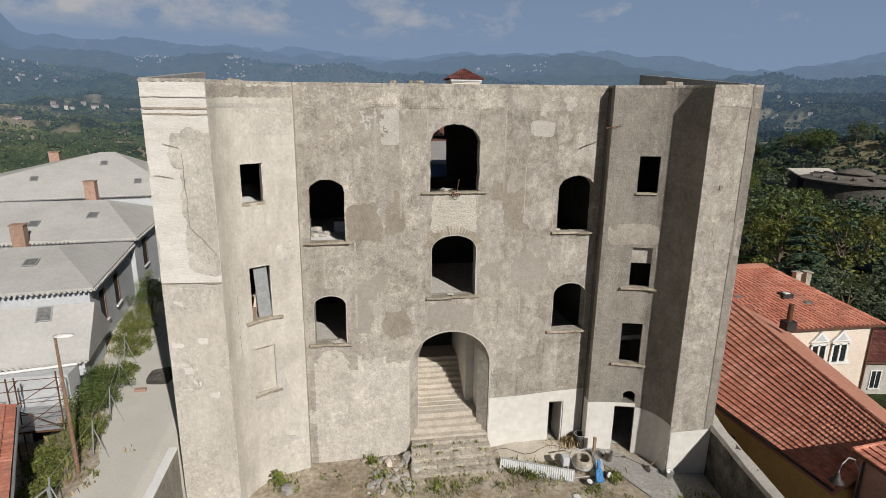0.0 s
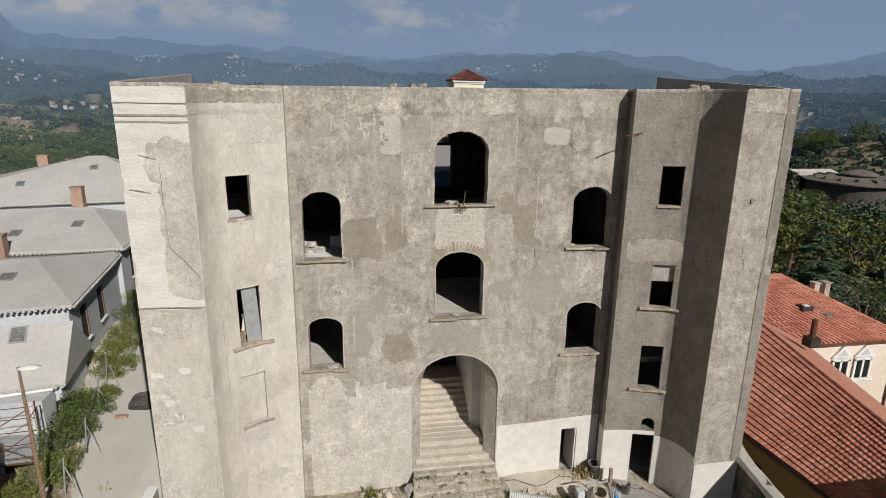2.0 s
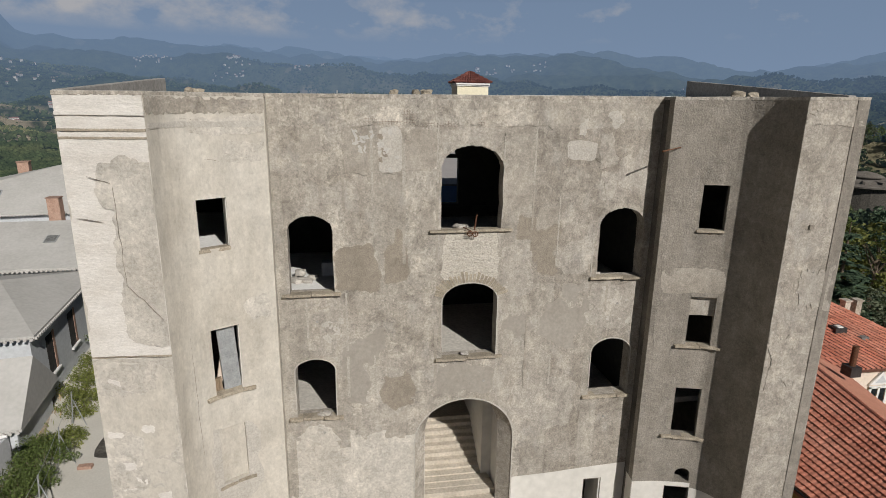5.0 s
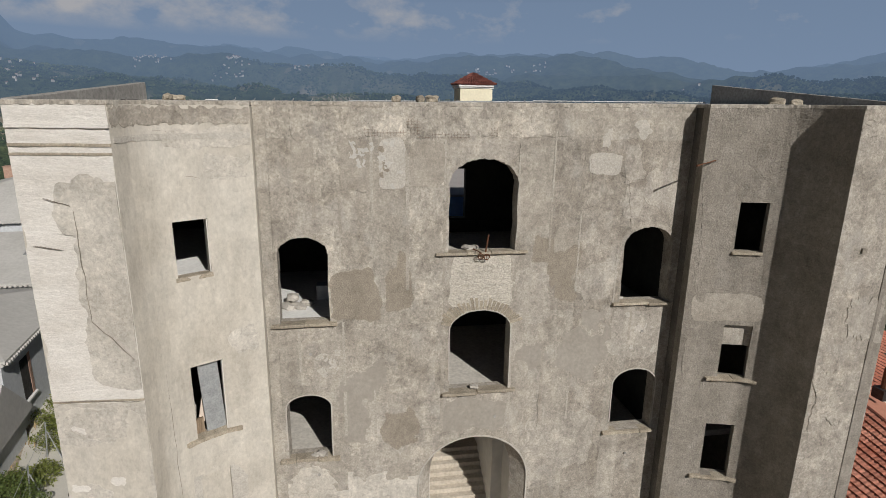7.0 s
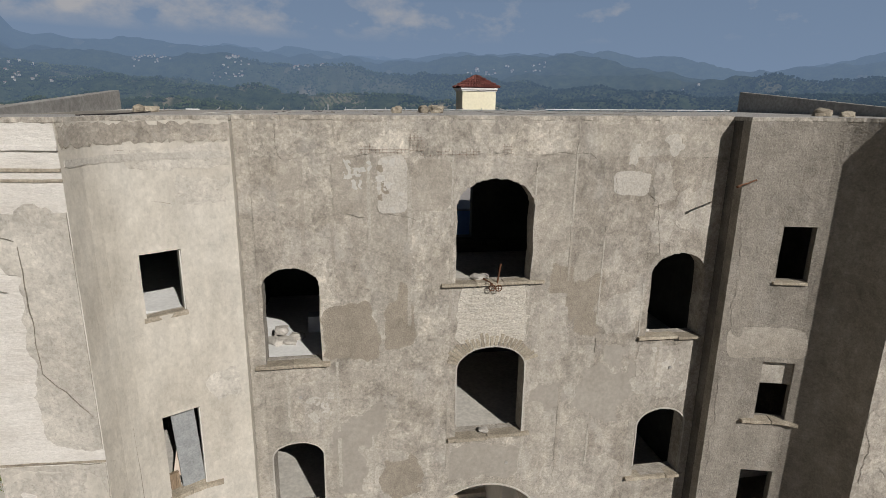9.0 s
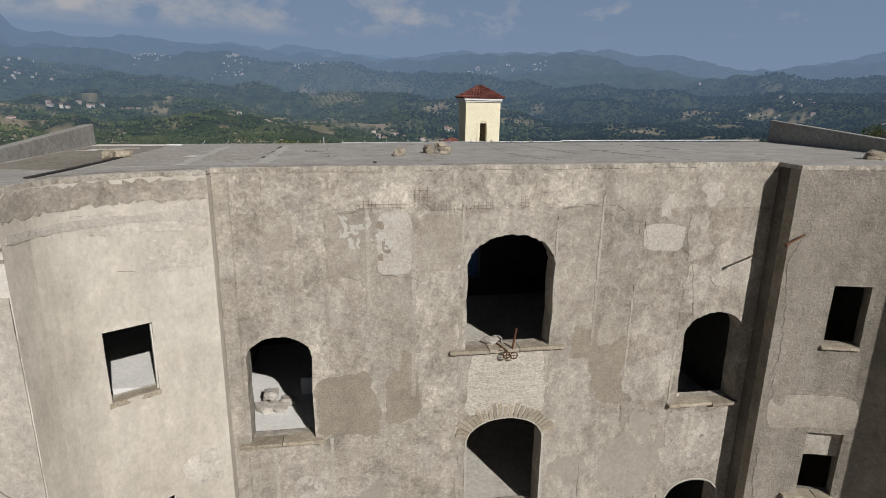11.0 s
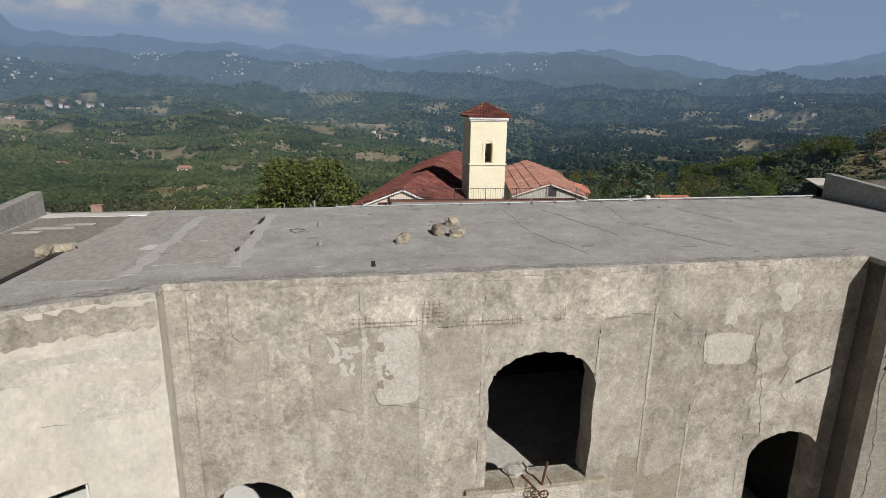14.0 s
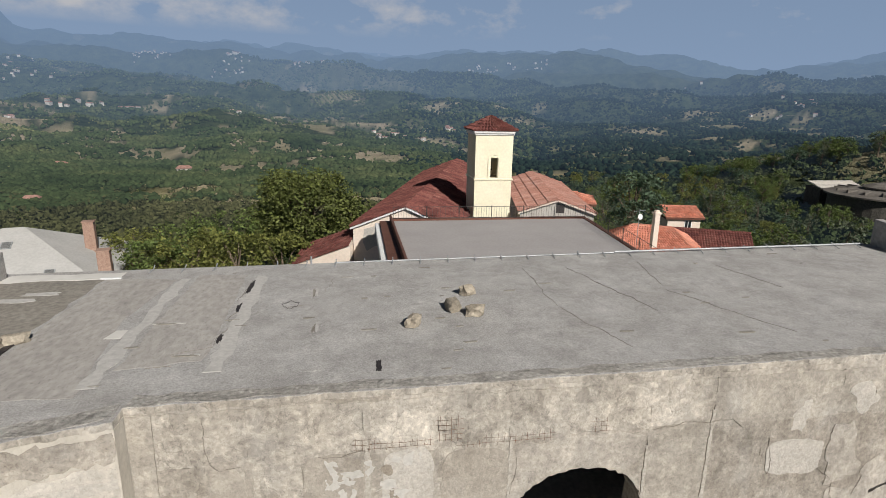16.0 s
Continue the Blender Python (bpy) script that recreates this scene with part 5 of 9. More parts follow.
def plain_house(name, label, x, y, rot, w, d, base, eave, rise, wall, roof, windows=(), hip=0.0, tile=0.3, over=0.4, at_right=(), hip_left=None):
    """A small house: box walls, gable or hip roof of tiles, windows in its front. x, y: its front right corner."""
    h = thing(name, label, "house")
    m = Matrix.Translation((x, y, 0)) @ Matrix.Rotation(radians(rot), 4, "Z")
    part("wall", Geo().box(-w, 0, 0, d, base, eave, m), wall, h)
    a, b, c, e = ((-w - over, -over, eave), (over, -over, eave), (over, d + over, eave), (-w - over, d + over, eave))
    f, g = (-w - over + (hip if hip_left is None else hip_left), d / 2, eave + rise), (over - hip, d / 2, eave + rise)
    P = [m @ Vector(q) for q in (a, b, c, e, f, g)]
    if roof in (M_TILE, M_TILEOLD):
        part("roof_tiles", tiles(P[0], P[1], P[5], P[4], tile, tile * 1.5, 0.06, 1.2), roof, h, tidy=False, kind="stuff")
        part("roof_tiles", tiles(P[2], P[3], P[4], P[5], tile, tile * 1.5, 0.06, 1.2), roof, h, tidy=False, kind="stuff")
        if hip:
            part("roof_tiles", tiles(P[1], P[2], P[5], P[5], tile, tile * 1.5, 0.06, 1.2), roof, h, tidy=False, kind="stuff")
            part("roof_tiles", tiles(P[3], P[0], P[4], P[4], tile, tile * 1.5, 0.06, 1.2), roof, h, tidy=False, kind="stuff")
        part("ridge", ridge_tiles([P[4], P[5]], 0.12), roof, h, tidy=False)
        drop = 0.1
    else:
        drop = 0.0
    Q = [p - Vector((0, 0, drop)) for p in P]
    L = [p - Vector((0, 0, drop + 0.16)) for p in P[:4]]
    part("roof_base", Geo().add(Q + L, [(0, 1, 5, 4), (1, 2, 5), (2, 3, 4, 5), (3, 0, 4), (9, 8, 7, 6), (0, 6, 7, 1), (1, 7, 8, 2), (2, 8, 9, 3), (3, 9, 6, 0)]), M_CEMROOF if roof is M_CEMROOF else M_BROWN, h, bevel=0.0)
    for wx, z0, z1, ww in windows:
        facade_window(h, wx, -0.01, z0, z1, ww, m)
    mr = m @ Matrix.Rotation(radians(90), 4, "Z")
    for wy, z0, z1, ww in at_right:
        # dark block on the wall; the opening's inner shade is its colour
        win = part("window", Geo().box(wy - ww / 2, wy + ww / 2, -0.02, 0.25, z0, z1, mr), M_VOID, h, "unglazed window opening framed in red brick")
        part("window_reveal", Geo().box(wy + ww / 2 - 0.05, wy + ww / 2 + 0.22, -0.045, -0.024, z0, z1 + 0.05, mr), M_BRICK, win)
        part("window_sill", Geo().box(wy - ww / 2 - 0.15, wy + ww / 2 + 0.25, -0.16, -0.03, z0 - 0.1, z0 - 0.01, mr), M_WHITE, win)
    return h, m


def dentils(h, m, path, step=0.26, r=0.085):
    """The open ends of the cover tiles that carry an eave."""
    g = Geo()
    for a, b in zip(path, path[1:]):
        a, b = Vector(a), Vector(b)
        n = max(1, round((b - a).length / step))
        out = (b - a).cross(Vector((0, 0, 1))).normalized()
        for i in range(n):
            p = a.lerp(b, (i + 0.5) / n)
            g.tube([m @ (p - out * 0.1), m @ (p + out * 0.07)], r, 6)
    part("eave_moulding", g, M_CEMROOF, h, "row of round tile ends under the eave", tidy=False, kind="stuff")


random.seed(41)
# ----- the row of unfinished grey houses across the lane
H0, m0 = plain_house("grey_house", "low unfinished house with smooth screed roof", -13.7, 28.9, 9, 12, 4.2, -1.5, 4.0, 2.2, M_GREYWALL, M_CEMROOF, hip=0.0, over=0.3)
H1, m1 = plain_house("grey_house", "unfinished grey house with pale screed hip roof", -14.75, 32.8, 8, 12, 10.5, -1.5, 6.55, 1.25, M_GREYWALL, M_CEMROOF, hip=3.2, over=0.35, at_right=((2.2, 3.6, 5.6, 0.9), (5.6, 3.6, 5.6, 0.9)))
H2, m2 = plain_house("grey_house", "unfinished grey house with pale screed hip roof", -15.9, 43.2, 5, 14, 11, -1.5, 7.0, 1.9, M_GREYWALL, M_CEMROOF, hip=3.4, over=0.35, at_right=((2.6, 4.2, 6.2, 1.0),))
H3, m3 = plain_house("grey_house", "unfinished grey house with pale screed hip roof", -17.65, 61.3, 12, 22.6, 14.7, -1.5, 7.53, 3.62, M_GREYWALL, M_CEMROOF, hip=6.8, hip_left=15.2, over=0.4)
for h, m, w, dep, e in ((H1, m1, 12, 10.5, 6.5), (H2, m2, 14, 11, 6.95), (H3, m3, 19, 14.7, 7.48)):
    dentils(h, m, [(-w, -0.36, e - 0.12), (0.36, -0.36, e - 0.12), (0.36, dep, e - 0.12)])
dentils(H0, m0, [(-12, -0.31, 3.85), (0.3, -0.31, 3.85)])


def flush_roof_window(h, m, x, y, z, slope, w=0.6, d=0.75):
    t = m @ Matrix.Translation((x, y, z)) @ Matrix.Rotation(slope, 4, "X")
    p = part("roof_window", Geo().box(-w / 2, w / 2, -d / 2, d / 2, 0.0, 0.05, t), M_SKYLIGHT, h, "flush grey roof window")
    part("roof_window_frame", Geo().box(-w / 2 - 0.07, w / 2 + 0.07, -d / 2 - 0.07, d / 2 + 0.07, -0.02, 0.03, t), M_STEEL, p)


def brick_chimney(h, m, x, y, z0, z1, w=0.75):
    p = part("chimney", Geo().box(x - w / 2, x + w / 2, y - w / 2, y + w / 2, z0, z1, m), M_BRICK, h, "square red brick chimney", bevel=0.02)
    part("chimney_cap", Geo().box(x - w / 2 - 0.05, x + w / 2 + 0.05, y - w / 2 - 0.05, y + w / 2 + 0.05, z1, z1 + 0.07, m), M_BRICK, p)


flush_roof_window(H0, m0, -1.95, 1.72, 5.88, math.atan(2.2 / 2.4))
flush_roof_window(H1, m1, -3.6, 3.0, 7.36, math.atan(1.25 / 5.6))
flush_roof_window(H2, m2, -3.4, 3.0, 8.13, math.atan(1.9 / 5.85))
flush_roof_window(H2, m2, -7.0, 2.0, 7.8, math.atan(1.9 / 5.85))
flush_roof_window(H3, m3, -3.8, 1.8, 8.58, math.atan(3.62 / 7.75))
flush_roof_window(H3, m3, -7.2, 5.2, 10.17, math.atan(3.62 / 7.75))
flush_roof_window(H3, m3, -13.0, 2.7, 9.0, math.atan(3.62 / 7.75))
brick_chimney(H1, m1, -6.6, 10.2, 6.6, 8.25, 0.8)
brick_chimney(H2, m2, -5.7, 10.6, 7.2, 9.75, 0.85)
brick_chimney(H3, m3, -13.0, 11.5, 8.5, 10.9, 1.0)
brick_chimney(H3, m3, -2.0, 8.0, 7.8, 11.2, 0.85)
brick_chimney(H3, m3, -0.1, 2.2, 7.4, 10.0, 0.9)

# ----- church behind: bell tower, nave, terrace
church = thing("church", "church with pale yellow bell tower and old tiled roofs", "church")
tower = part("bell_tower", wall_geo(upright(11.45, 64.0, 14.7, 64.0)[0], 0, 3.25, 4.0, lambda u: 19.3, 0.35, [rect_hole(1.36, 1.98, 15.5, 17.2)], 1.0, 0.004), M_TOWER, church, "pale yellow square bell tower")
part("tower_side", Geo().box(11.45, 11.75, 64.36, 67.25, 4.0, 19.3).box(14.4, 14.7, 64.36, 67.25, 4.0, 19.3).box(11.75, 14.4, 66.95, 67.25, 4.0, 19.3).box(11.75, 14.4, 64.36, 66.95, 14.8, 15.2), M_TOWER, tower)
part("cornice", Geo().box(11.35, 14.8, 63.9, 67.35, 15.28, 15.45), M_TOWER, tower, bevel=0.03)
part("cornice", Geo().box(11.25, 14.8, 63.78, 67.47, 19.25, 19.42).box(11.35, 14.8, 63.9, 67.35, 19.1, 19.25), M_WHITE, tower, bevel=0.02)
g = Geo()
c = [(11.15, 63.7, 19.45), (15.0, 63.7, 19.45), (15.0, 67.55, 19.45), (11.15, 67.55, 19.45)]
apex = (13.08, 65.6, 20.6)
for k in range(4):
    t = tiles(c[k], c[(k + 1) % 4], apex, apex, 0.3, 0.45, 0.07, 1.8)
    g.add(t.v, t.f)
part("tower_roof", g, M_TILEOLD, tower, "small pyramid roof of old tiles", tidy=False, kind="stuff")
part("tower_roof_base", Geo().add(c + [apex], [(0, 1, 4), (1, 2, 4), (2, 3, 4), (3, 0, 4), (3, 2, 1, 0)]), M_BROWN, tower)
part("window_surround", Geo().prism([(12.55, 63.94, 15.5), (12.69, 63.94, 15.5), (12.69, 63.94, 17.1), (12.85, 63.94, 17.38), (13.08, 63.94, 17.46), (13.31, 63.94, 17.38), (13.47, 63.94, 17.1), (13.47, 63.94, 15.5), (13.61, 63.94, 15.5), (13.61, 63.94, 17.2), (13.35, 63.94, 17.6), (13.08, 63.94, 17.68), (12.81, 63.94, 17.6), (12.55, 63.94, 17.2)], (0, 0.05, 0)), M_TOWER, tower)
part("bell", Geo().lathe([(0.02, 0.5), (0.14, 0.46), (0.18, 0.2), (0.28, 0.0)], (13.08, 65.6, 16.0), 12), M_DARKMETAL, tower)

# nave: a long low gable, its ridge running back past the bell tower
along, across = Vector((0.287, 0.958, 0)), Vector((0.958, -0.287, 0))
N = Vector((5.17, 60.4, 13.72))
B = N + along * 36.8
drop = Vector((0, 0, -1.87))
LA, LB, HR, QB = N - across * 4.5 + drop, B - across * 4.5 + drop, N + across * 4.5 + drop, B + across * 4.5 + drop
part("nave_roof", tiles(LB, LA, N, B, 0.5, 0.9, 0.09, 2.0), M_TILEOLD, church, "old dark red tiles", tidy=False, kind="stuff")
part("nave_roof", tiles(HR, QB, B, N, 0.62, 1.2, 0.11, 3.4), M_TILEOLD, church, "old dark red tiles", tidy=False, kind="stuff")
dn, inn = Vector((0, 0, -0.12)), along * 0.25
gable = [LA + dn + inn + across * 0.2, N + dn * 1.6 + inn, HR + dn + inn - across * 0.2, QB + dn - inn - across * 0.2, B + dn * 1.6 - inn, LB + dn - inn + across * 0.2]
part("nave", Geo().add(gable + [Vector((gable[k].x, gable[k].y, -1.0)) for k in (0, 2, 3, 5)], [(0, 6, 7, 2, 1), (2, 7, 8, 3), (3, 8, 9, 5, 4), (5, 9, 6, 0), (0, 1, 4, 5), (1, 2, 3, 4)]), M_PINKWALL, church, "cream gable wall")
part("ridge", ridge_tiles([N, B], 0.13), M_TILEOLD, church, tidy=False)
for e in (LA, HR):
    part("verge", Geo().prism([e, N, N + Vector((0, 0, -0.14)), e + Vector((0, 0, -0.14))], along * 0.22), M_WHITE, church, "pale verge board")
corner = LA + across * 0.2 + inn
part("wall_patch", Geo().prism([corner + across * u + Vector((0, 0, w)) - along * 0.02 for u, w in ((0.9, -0.1), (2.3, 0.35), (2.7, -0.3), (2.2, -0.9), (2.5, -1.3), (1.7, -1.5), (1.1, -1.9), (0.8, -1.2))], -along * 0.012), M_PALEPATCH, church, "patch of bare grey render")
lean = LA + Vector((0, 0, -0.3)) + along * 2.6 + across * 0.1
fall, near = -across * 5.0 + Vector((0, 0, -2.0)), -along * 3.2 + Vector((0, 0, -1.0))
part("lean_to_roof", tiles(lean + fall + near, lean + near, lean, lean + fall, 0.36, 0.6, 0.06, 1.2), M_TILEOLD, church, "low brown lean-to roof", tidy=False, kind="stuff")
foot = [lean + near * 0.94 + dn, lean + fall * 0.96 + near * 0.94 + dn, lean + fall * 0.96 + dn, lean + dn]
part("lean_to_wall", Geo().add(foot + [Vector((p.x, p.y, -1.0)) for p in foot], [(0, 1, 2, 3), (0, 4, 5, 1), (1, 5, 6, 2), (2, 6, 7, 3), (3, 7, 4, 0)]), M_PINKWALL, church)

# hall beside the church: a small gable running back the same way
hall = thing("church_hall", "cream hall with faded tiled roof beside the church", "building")
along, across = Vector((0.205, 0.979, 0)), Vector((0.979, -0.205, 0))
N = Vector((18.13, 61.5, 13.96))
B = N + along * 19.1
drop = Vector((0, 0, -1.15))
LA, LB, HR, QB = N - across * 3.3 + drop, B - across * 3.3 + drop, N + across * 3.3 + drop, B + across * 3.3 + drop
part("roof", tiles(LB, LA, N, B, 0.55, 0.9, 0.1, 2.2), M_TILEFADED, hall, "faded terracotta tiles", tidy=False, kind="stuff")
part("roof", tiles(HR, QB, B, N, 0.45, 0.8, 0.07, 1.4), M_TILEFADED, hall, "faded terracotta tiles", tidy=False, kind="stuff")
part("ridge", ridge_tiles([N, B], 0.12), M_TILEFADED, hall, tidy=False)
inn = along * 0.3
gable = [LA + dn + inn + across * 0.2, N + dn * 1.6 + inn, HR + dn + inn - across * 0.2, QB + dn - inn - across * 0.2, B + dn * 1.6 - inn, LB + dn - inn + across * 0.2]
part("wall", Geo().add(gable + [Vector((gable[k].x, gable[k].y, 0.0)) for k in (0, 2, 3, 5)], [(0, 6, 7, 2, 1), (2, 7, 8, 3), (3, 8, 9, 5, 4), (5, 9, 6, 0), (0, 1, 4, 5), (1, 2, 3, 4)]), M_PALEPATCH, hall, "pale rendered gable wall")
for e in (LA, HR):
    part("verge", Geo().prism([e, N, N + Vector((0, 0, -0.12)), e + Vector((0, 0, -0.12))], along * 0.22), M_PINKWALL, hall, "pale verge board")
sill = N + inn - along * 0.01 + Vector((0, 0, -1.15))
part("window", Geo().prism([sill - across * 0.1, sill + across * 0.6, sill + across * 0.6 + Vector((0, 0, 0.75)), sill - across * 0.1 + Vector((0, 0, 0.75))], -along * 0.02), M_DARKMETAL, hall, "small dark window")
plain_house("red_roof_house", "white house with red tiled roof", 31.1, 83.0, -20, 4.4, 6, 0, 9.6, 1.0, M_PINKWALL, M_TILE, hip=3.0, tile=0.3)
plain_house("orange_roof_house", "white house with orange tiled gable roof", 47.0, 84.0, -12, 4.3, 6, -2, 7.4, 1.0, M_PINKWALL, M_TILE, windows=((-1.6, 5.9, 6.9, 0.8),), tile=0.3)
plain_house("near_orange_roof_house", "low house with bright terracotta roof", 35.5, 66.0, -30, 10.2, 10, -4, 6.6, 2.4, M_PINKWALL, M_TILE, hip=3.5, tile=0.28)
orange = bpy.data.objects["near_orange_roof_house"]
part("chimney", Geo().box(29.75, 30.25, 66.0, 66.5, 8.4, 11.7).box(29.65, 30.35, 65.9, 66.6, 11.7, 11.85).box(29.8, 30.2, 66.05, 66.45, 11.85, 12.05), M_PINKWALL, orange, "white rendered chimney")
dish = part("satellite_dish", Geo().lathe([(0.0, 0.0), (0.15, 0.03), (0.28, 0.11), (0.27, 0.12), (0.14, 0.05), (0.0, 0.02)], (0, 0, 0), 16), M_PLASTICW, orange, "white satellite dish", smooth=True)
dish.matrix_world = pose(28.05, 65.9, 11.5, 75, 0, 12)
part("mast", Geo().tube([(28.1, 66.05, 8.2), (28.1, 66.05, 12.2)], 0.03, 6).tube([(27.5, 66.05, 12.0), (28.7, 66.05, 12.1)], 0.02, 5), M_STEEL, orange, "thin metal aerial mast")
plain_house("brown_roof_house", "house with dark brown tiled roof", 42.6, 68.0, -25, 8, 8, -6, 6.1, 2.2, M_WHITE, M_TILEOLD, tile=0.28)
plain_house("stone_cottage", "small grey stone cottage behind the pink house", 47.5, 37.0, -8, 4.6, 7, -10, -3.9, 1.1, M_PALEPATCH, M_TILEOLD, windows=((-3.2, -6.6, -5.0, 0.8),), tile=0.3)
plain_house("cream_cottage", "cream cottage with tiled roof among the trees", 33.6, 52.0, 0, 8, 8, -8, 4.2, 1.5, M_PINKWALL, M_TILE, windows=((-1.5, 2.0, 3.2, 0.9),), tile=0.3)

terrace = thing("terrace_block", "flat terrace with brown metal edging behind the building", "building")
# block walls lie in the building's shade; its blue cast is painted on
part("block", Geo().prism([(3.9, 36.0, 2.0), (17.2, 36.0, 2.0), (19.2, 58.6, 2.0), (4.1, 59.2, 2.0)], (0, 0, 10.9)), M_BLUEWALL, terrace, "pale walls with blue skylit shade put into their colour")
part("terrace_floor", Geo().prism([(3.95, 36.05, 12.9), (17.15, 36.05, 12.9), (19.15, 58.55, 12.9), (4.15, 59.15, 12.9)], (0, 0, 0.1)), M_TERRACE, terrace, "brownish grey roofing membrane")
part("edging", Geo().prism([(2.9, 36.0, 12.2), (3.85, 36.0, 12.2), (4.05, 59.2, 12.2), (3.1, 59.2, 12.2)], (0, 0, 0.7)), M_BROWN, terrace, "brown sheet metal roof edge")
part("edging", Geo().box(3.85, 4.0, 36.0, 59.2, 12.9, 13.35), M_BROWN, terrace)
part("edging", Geo().prism([(17.2, 36.0, 12.9), (17.5, 36.0, 12.9), (19.5, 58.6, 12.9), (19.2, 58.6, 12.9)], (0, 0, 0.16)), M_BROWN, terrace)
part("edging", Geo().box(4.1, 19.3, 58.6, 58.9, 12.9, 13.15), M_BROWN, terrace)
part("white_edge", Geo().prism([(2.55, 36.0, 12.2), (2.9, 36.0, 12.2), (3.1, 59.2, 12.2), (2.75, 59.2, 12.2)], (0, 0, 0.55)), M_WHITE, terrace)


def railing(name, path, height, label, step=0.16, r=0.012, post=1.6, material=None):
    """An iron railing of thin upright bars between posts."""
    t = thing(name, label, "railing")
    mat = material or M_DARKMETAL
    rails, bars = Geo(), Geo()
    for a, b in zip(path, path[1:]):
        a, b = Vector(a), Vector(b)
        for h in (0.1, height):
            rails.tube([a + Vector((0, 0, h)), b + Vector((0, 0, h))], r * 1.5, 5)
        n = max(1, round((b - a).length / step))
        for i in range(n):
            p = a.lerp(b, i / n)
            bars.box(p.x - r / 2, p.x + r / 2, p.y - r / 2, p.y + r / 2, p.z + 0.1, p.z + height)
        n = max(1, round((b - a).length / post))
        for i in range(n + 1):
            p = a.lerp(b, i / n)
            part("post", Geo().tube([p, p + Vector((0, 0, height + 0.05))], r * 2, 6), mat, t)
    part("rail", rails, mat, t)
    part("bars", bars, mat, t, kind="stuff")
    return t


railing("terrace_railing", [(4.1, 58.75, 13.1), (19.2, 58.4, 13.1)], 0.95, "thin dark iron railing along the terrace edge", 0.2, 0.014, 2.5)
railing("terrace_railing", [(19.2, 58.4, 13.06), (17.4, 40.0, 13.06)], 0.95, "thin dark iron railing along the terrace edge", 0.3, 0.012, 2.5)

# ---------------- trees and woods ----------------
def leaf_cloud(g, centre, radius, count, size, rnd, flat=1.0):
    c = Vector(centre)
    for _ in range(count):
        d = Vector((rnd.gauss(0, 1), rnd.gauss(0, 1), rnd.gauss(0, 1))).normalized() * radius * rnd.random() ** 0.4
        d.z *= flat
        p = c + d
        a = Vector((rnd.uniform(-1, 1), rnd.uniform(-1, 1), rnd.uniform(-0.6, 0.6))).normalized()
        b = a.cross(Vector((rnd.uniform(-1, 1), rnd.uniform(-1, 1), rnd.uniform(-1, 1)))).normalized()
        s = size * rnd.uniform(0.6, 1.3)
        g.add([p - a * s, p - b * s * 0.6, p + a * s, p + b * s * 0.6], [(0, 1, 2, 3)])


def leafy_tree(name, label, at_, height, spread, leaf, seed, clumps=70, per=60, size=0.16, trunk=None, low=0.25):
    """Tapered trunk, forking limbs, and a crown of many small leaves in uneven clumps."""
    rnd = random.Random(seed)
    t = thing(name, label, "tree", at=at_)
    wood = Geo()
    tr = trunk or height * 0.028
    bend = [Vector((rnd.uniform(-0.03, 0.03) * height, rnd.uniform(-0.03, 0.03) * height, height * k)) for k in (0.0, 0.18, 0.4, 0.62, 0.85)]
    bend[0] = Vector((0, 0, -0.4))
    wood.tube(bend, [tr * 1.3, tr, tr * 0.8, tr * 0.5, tr * 0.15], 8)
    crown = Geo()
    for k in range(clumps):
        a = rnd.uniform(0, 2 * math.pi)
        h = low + (0.97 - low) * rnd.random() ** 0.8
        prof = math.sin(math.pi * min(1.0, max(0.04, (h - low * 0.75) / (1.08 - low * 0.75)))) ** 0.55
        rr = spread * prof * (0.35 + 0.65 * rnd.random() ** 0.5) * (1 + 0.25 * noise.noise(Vector((math.cos(a) * 1.7, math.sin(a) * 1.7, h * 3 + seed))))
        p = Vector((rr * math.cos(a), rr * math.sin(a), height * h))
        leaf_cloud(crown, p, spread * rnd.uniform(0.16, 0.30), per, size, rnd, 0.75)
        if k % 7 == 0:
            q = bend[2].lerp(bend[3], rnd.random())
            wood.tube([q, q.lerp(p, 0.5) + Vector((0, 0, 0.05 * height)), p], [tr * 0.4, tr * 0.22, tr * 0.06], 5)
    part("trunk", wood, M_BARK, t)
    part("crown", crown, leaf, t, tidy=False)
    return t


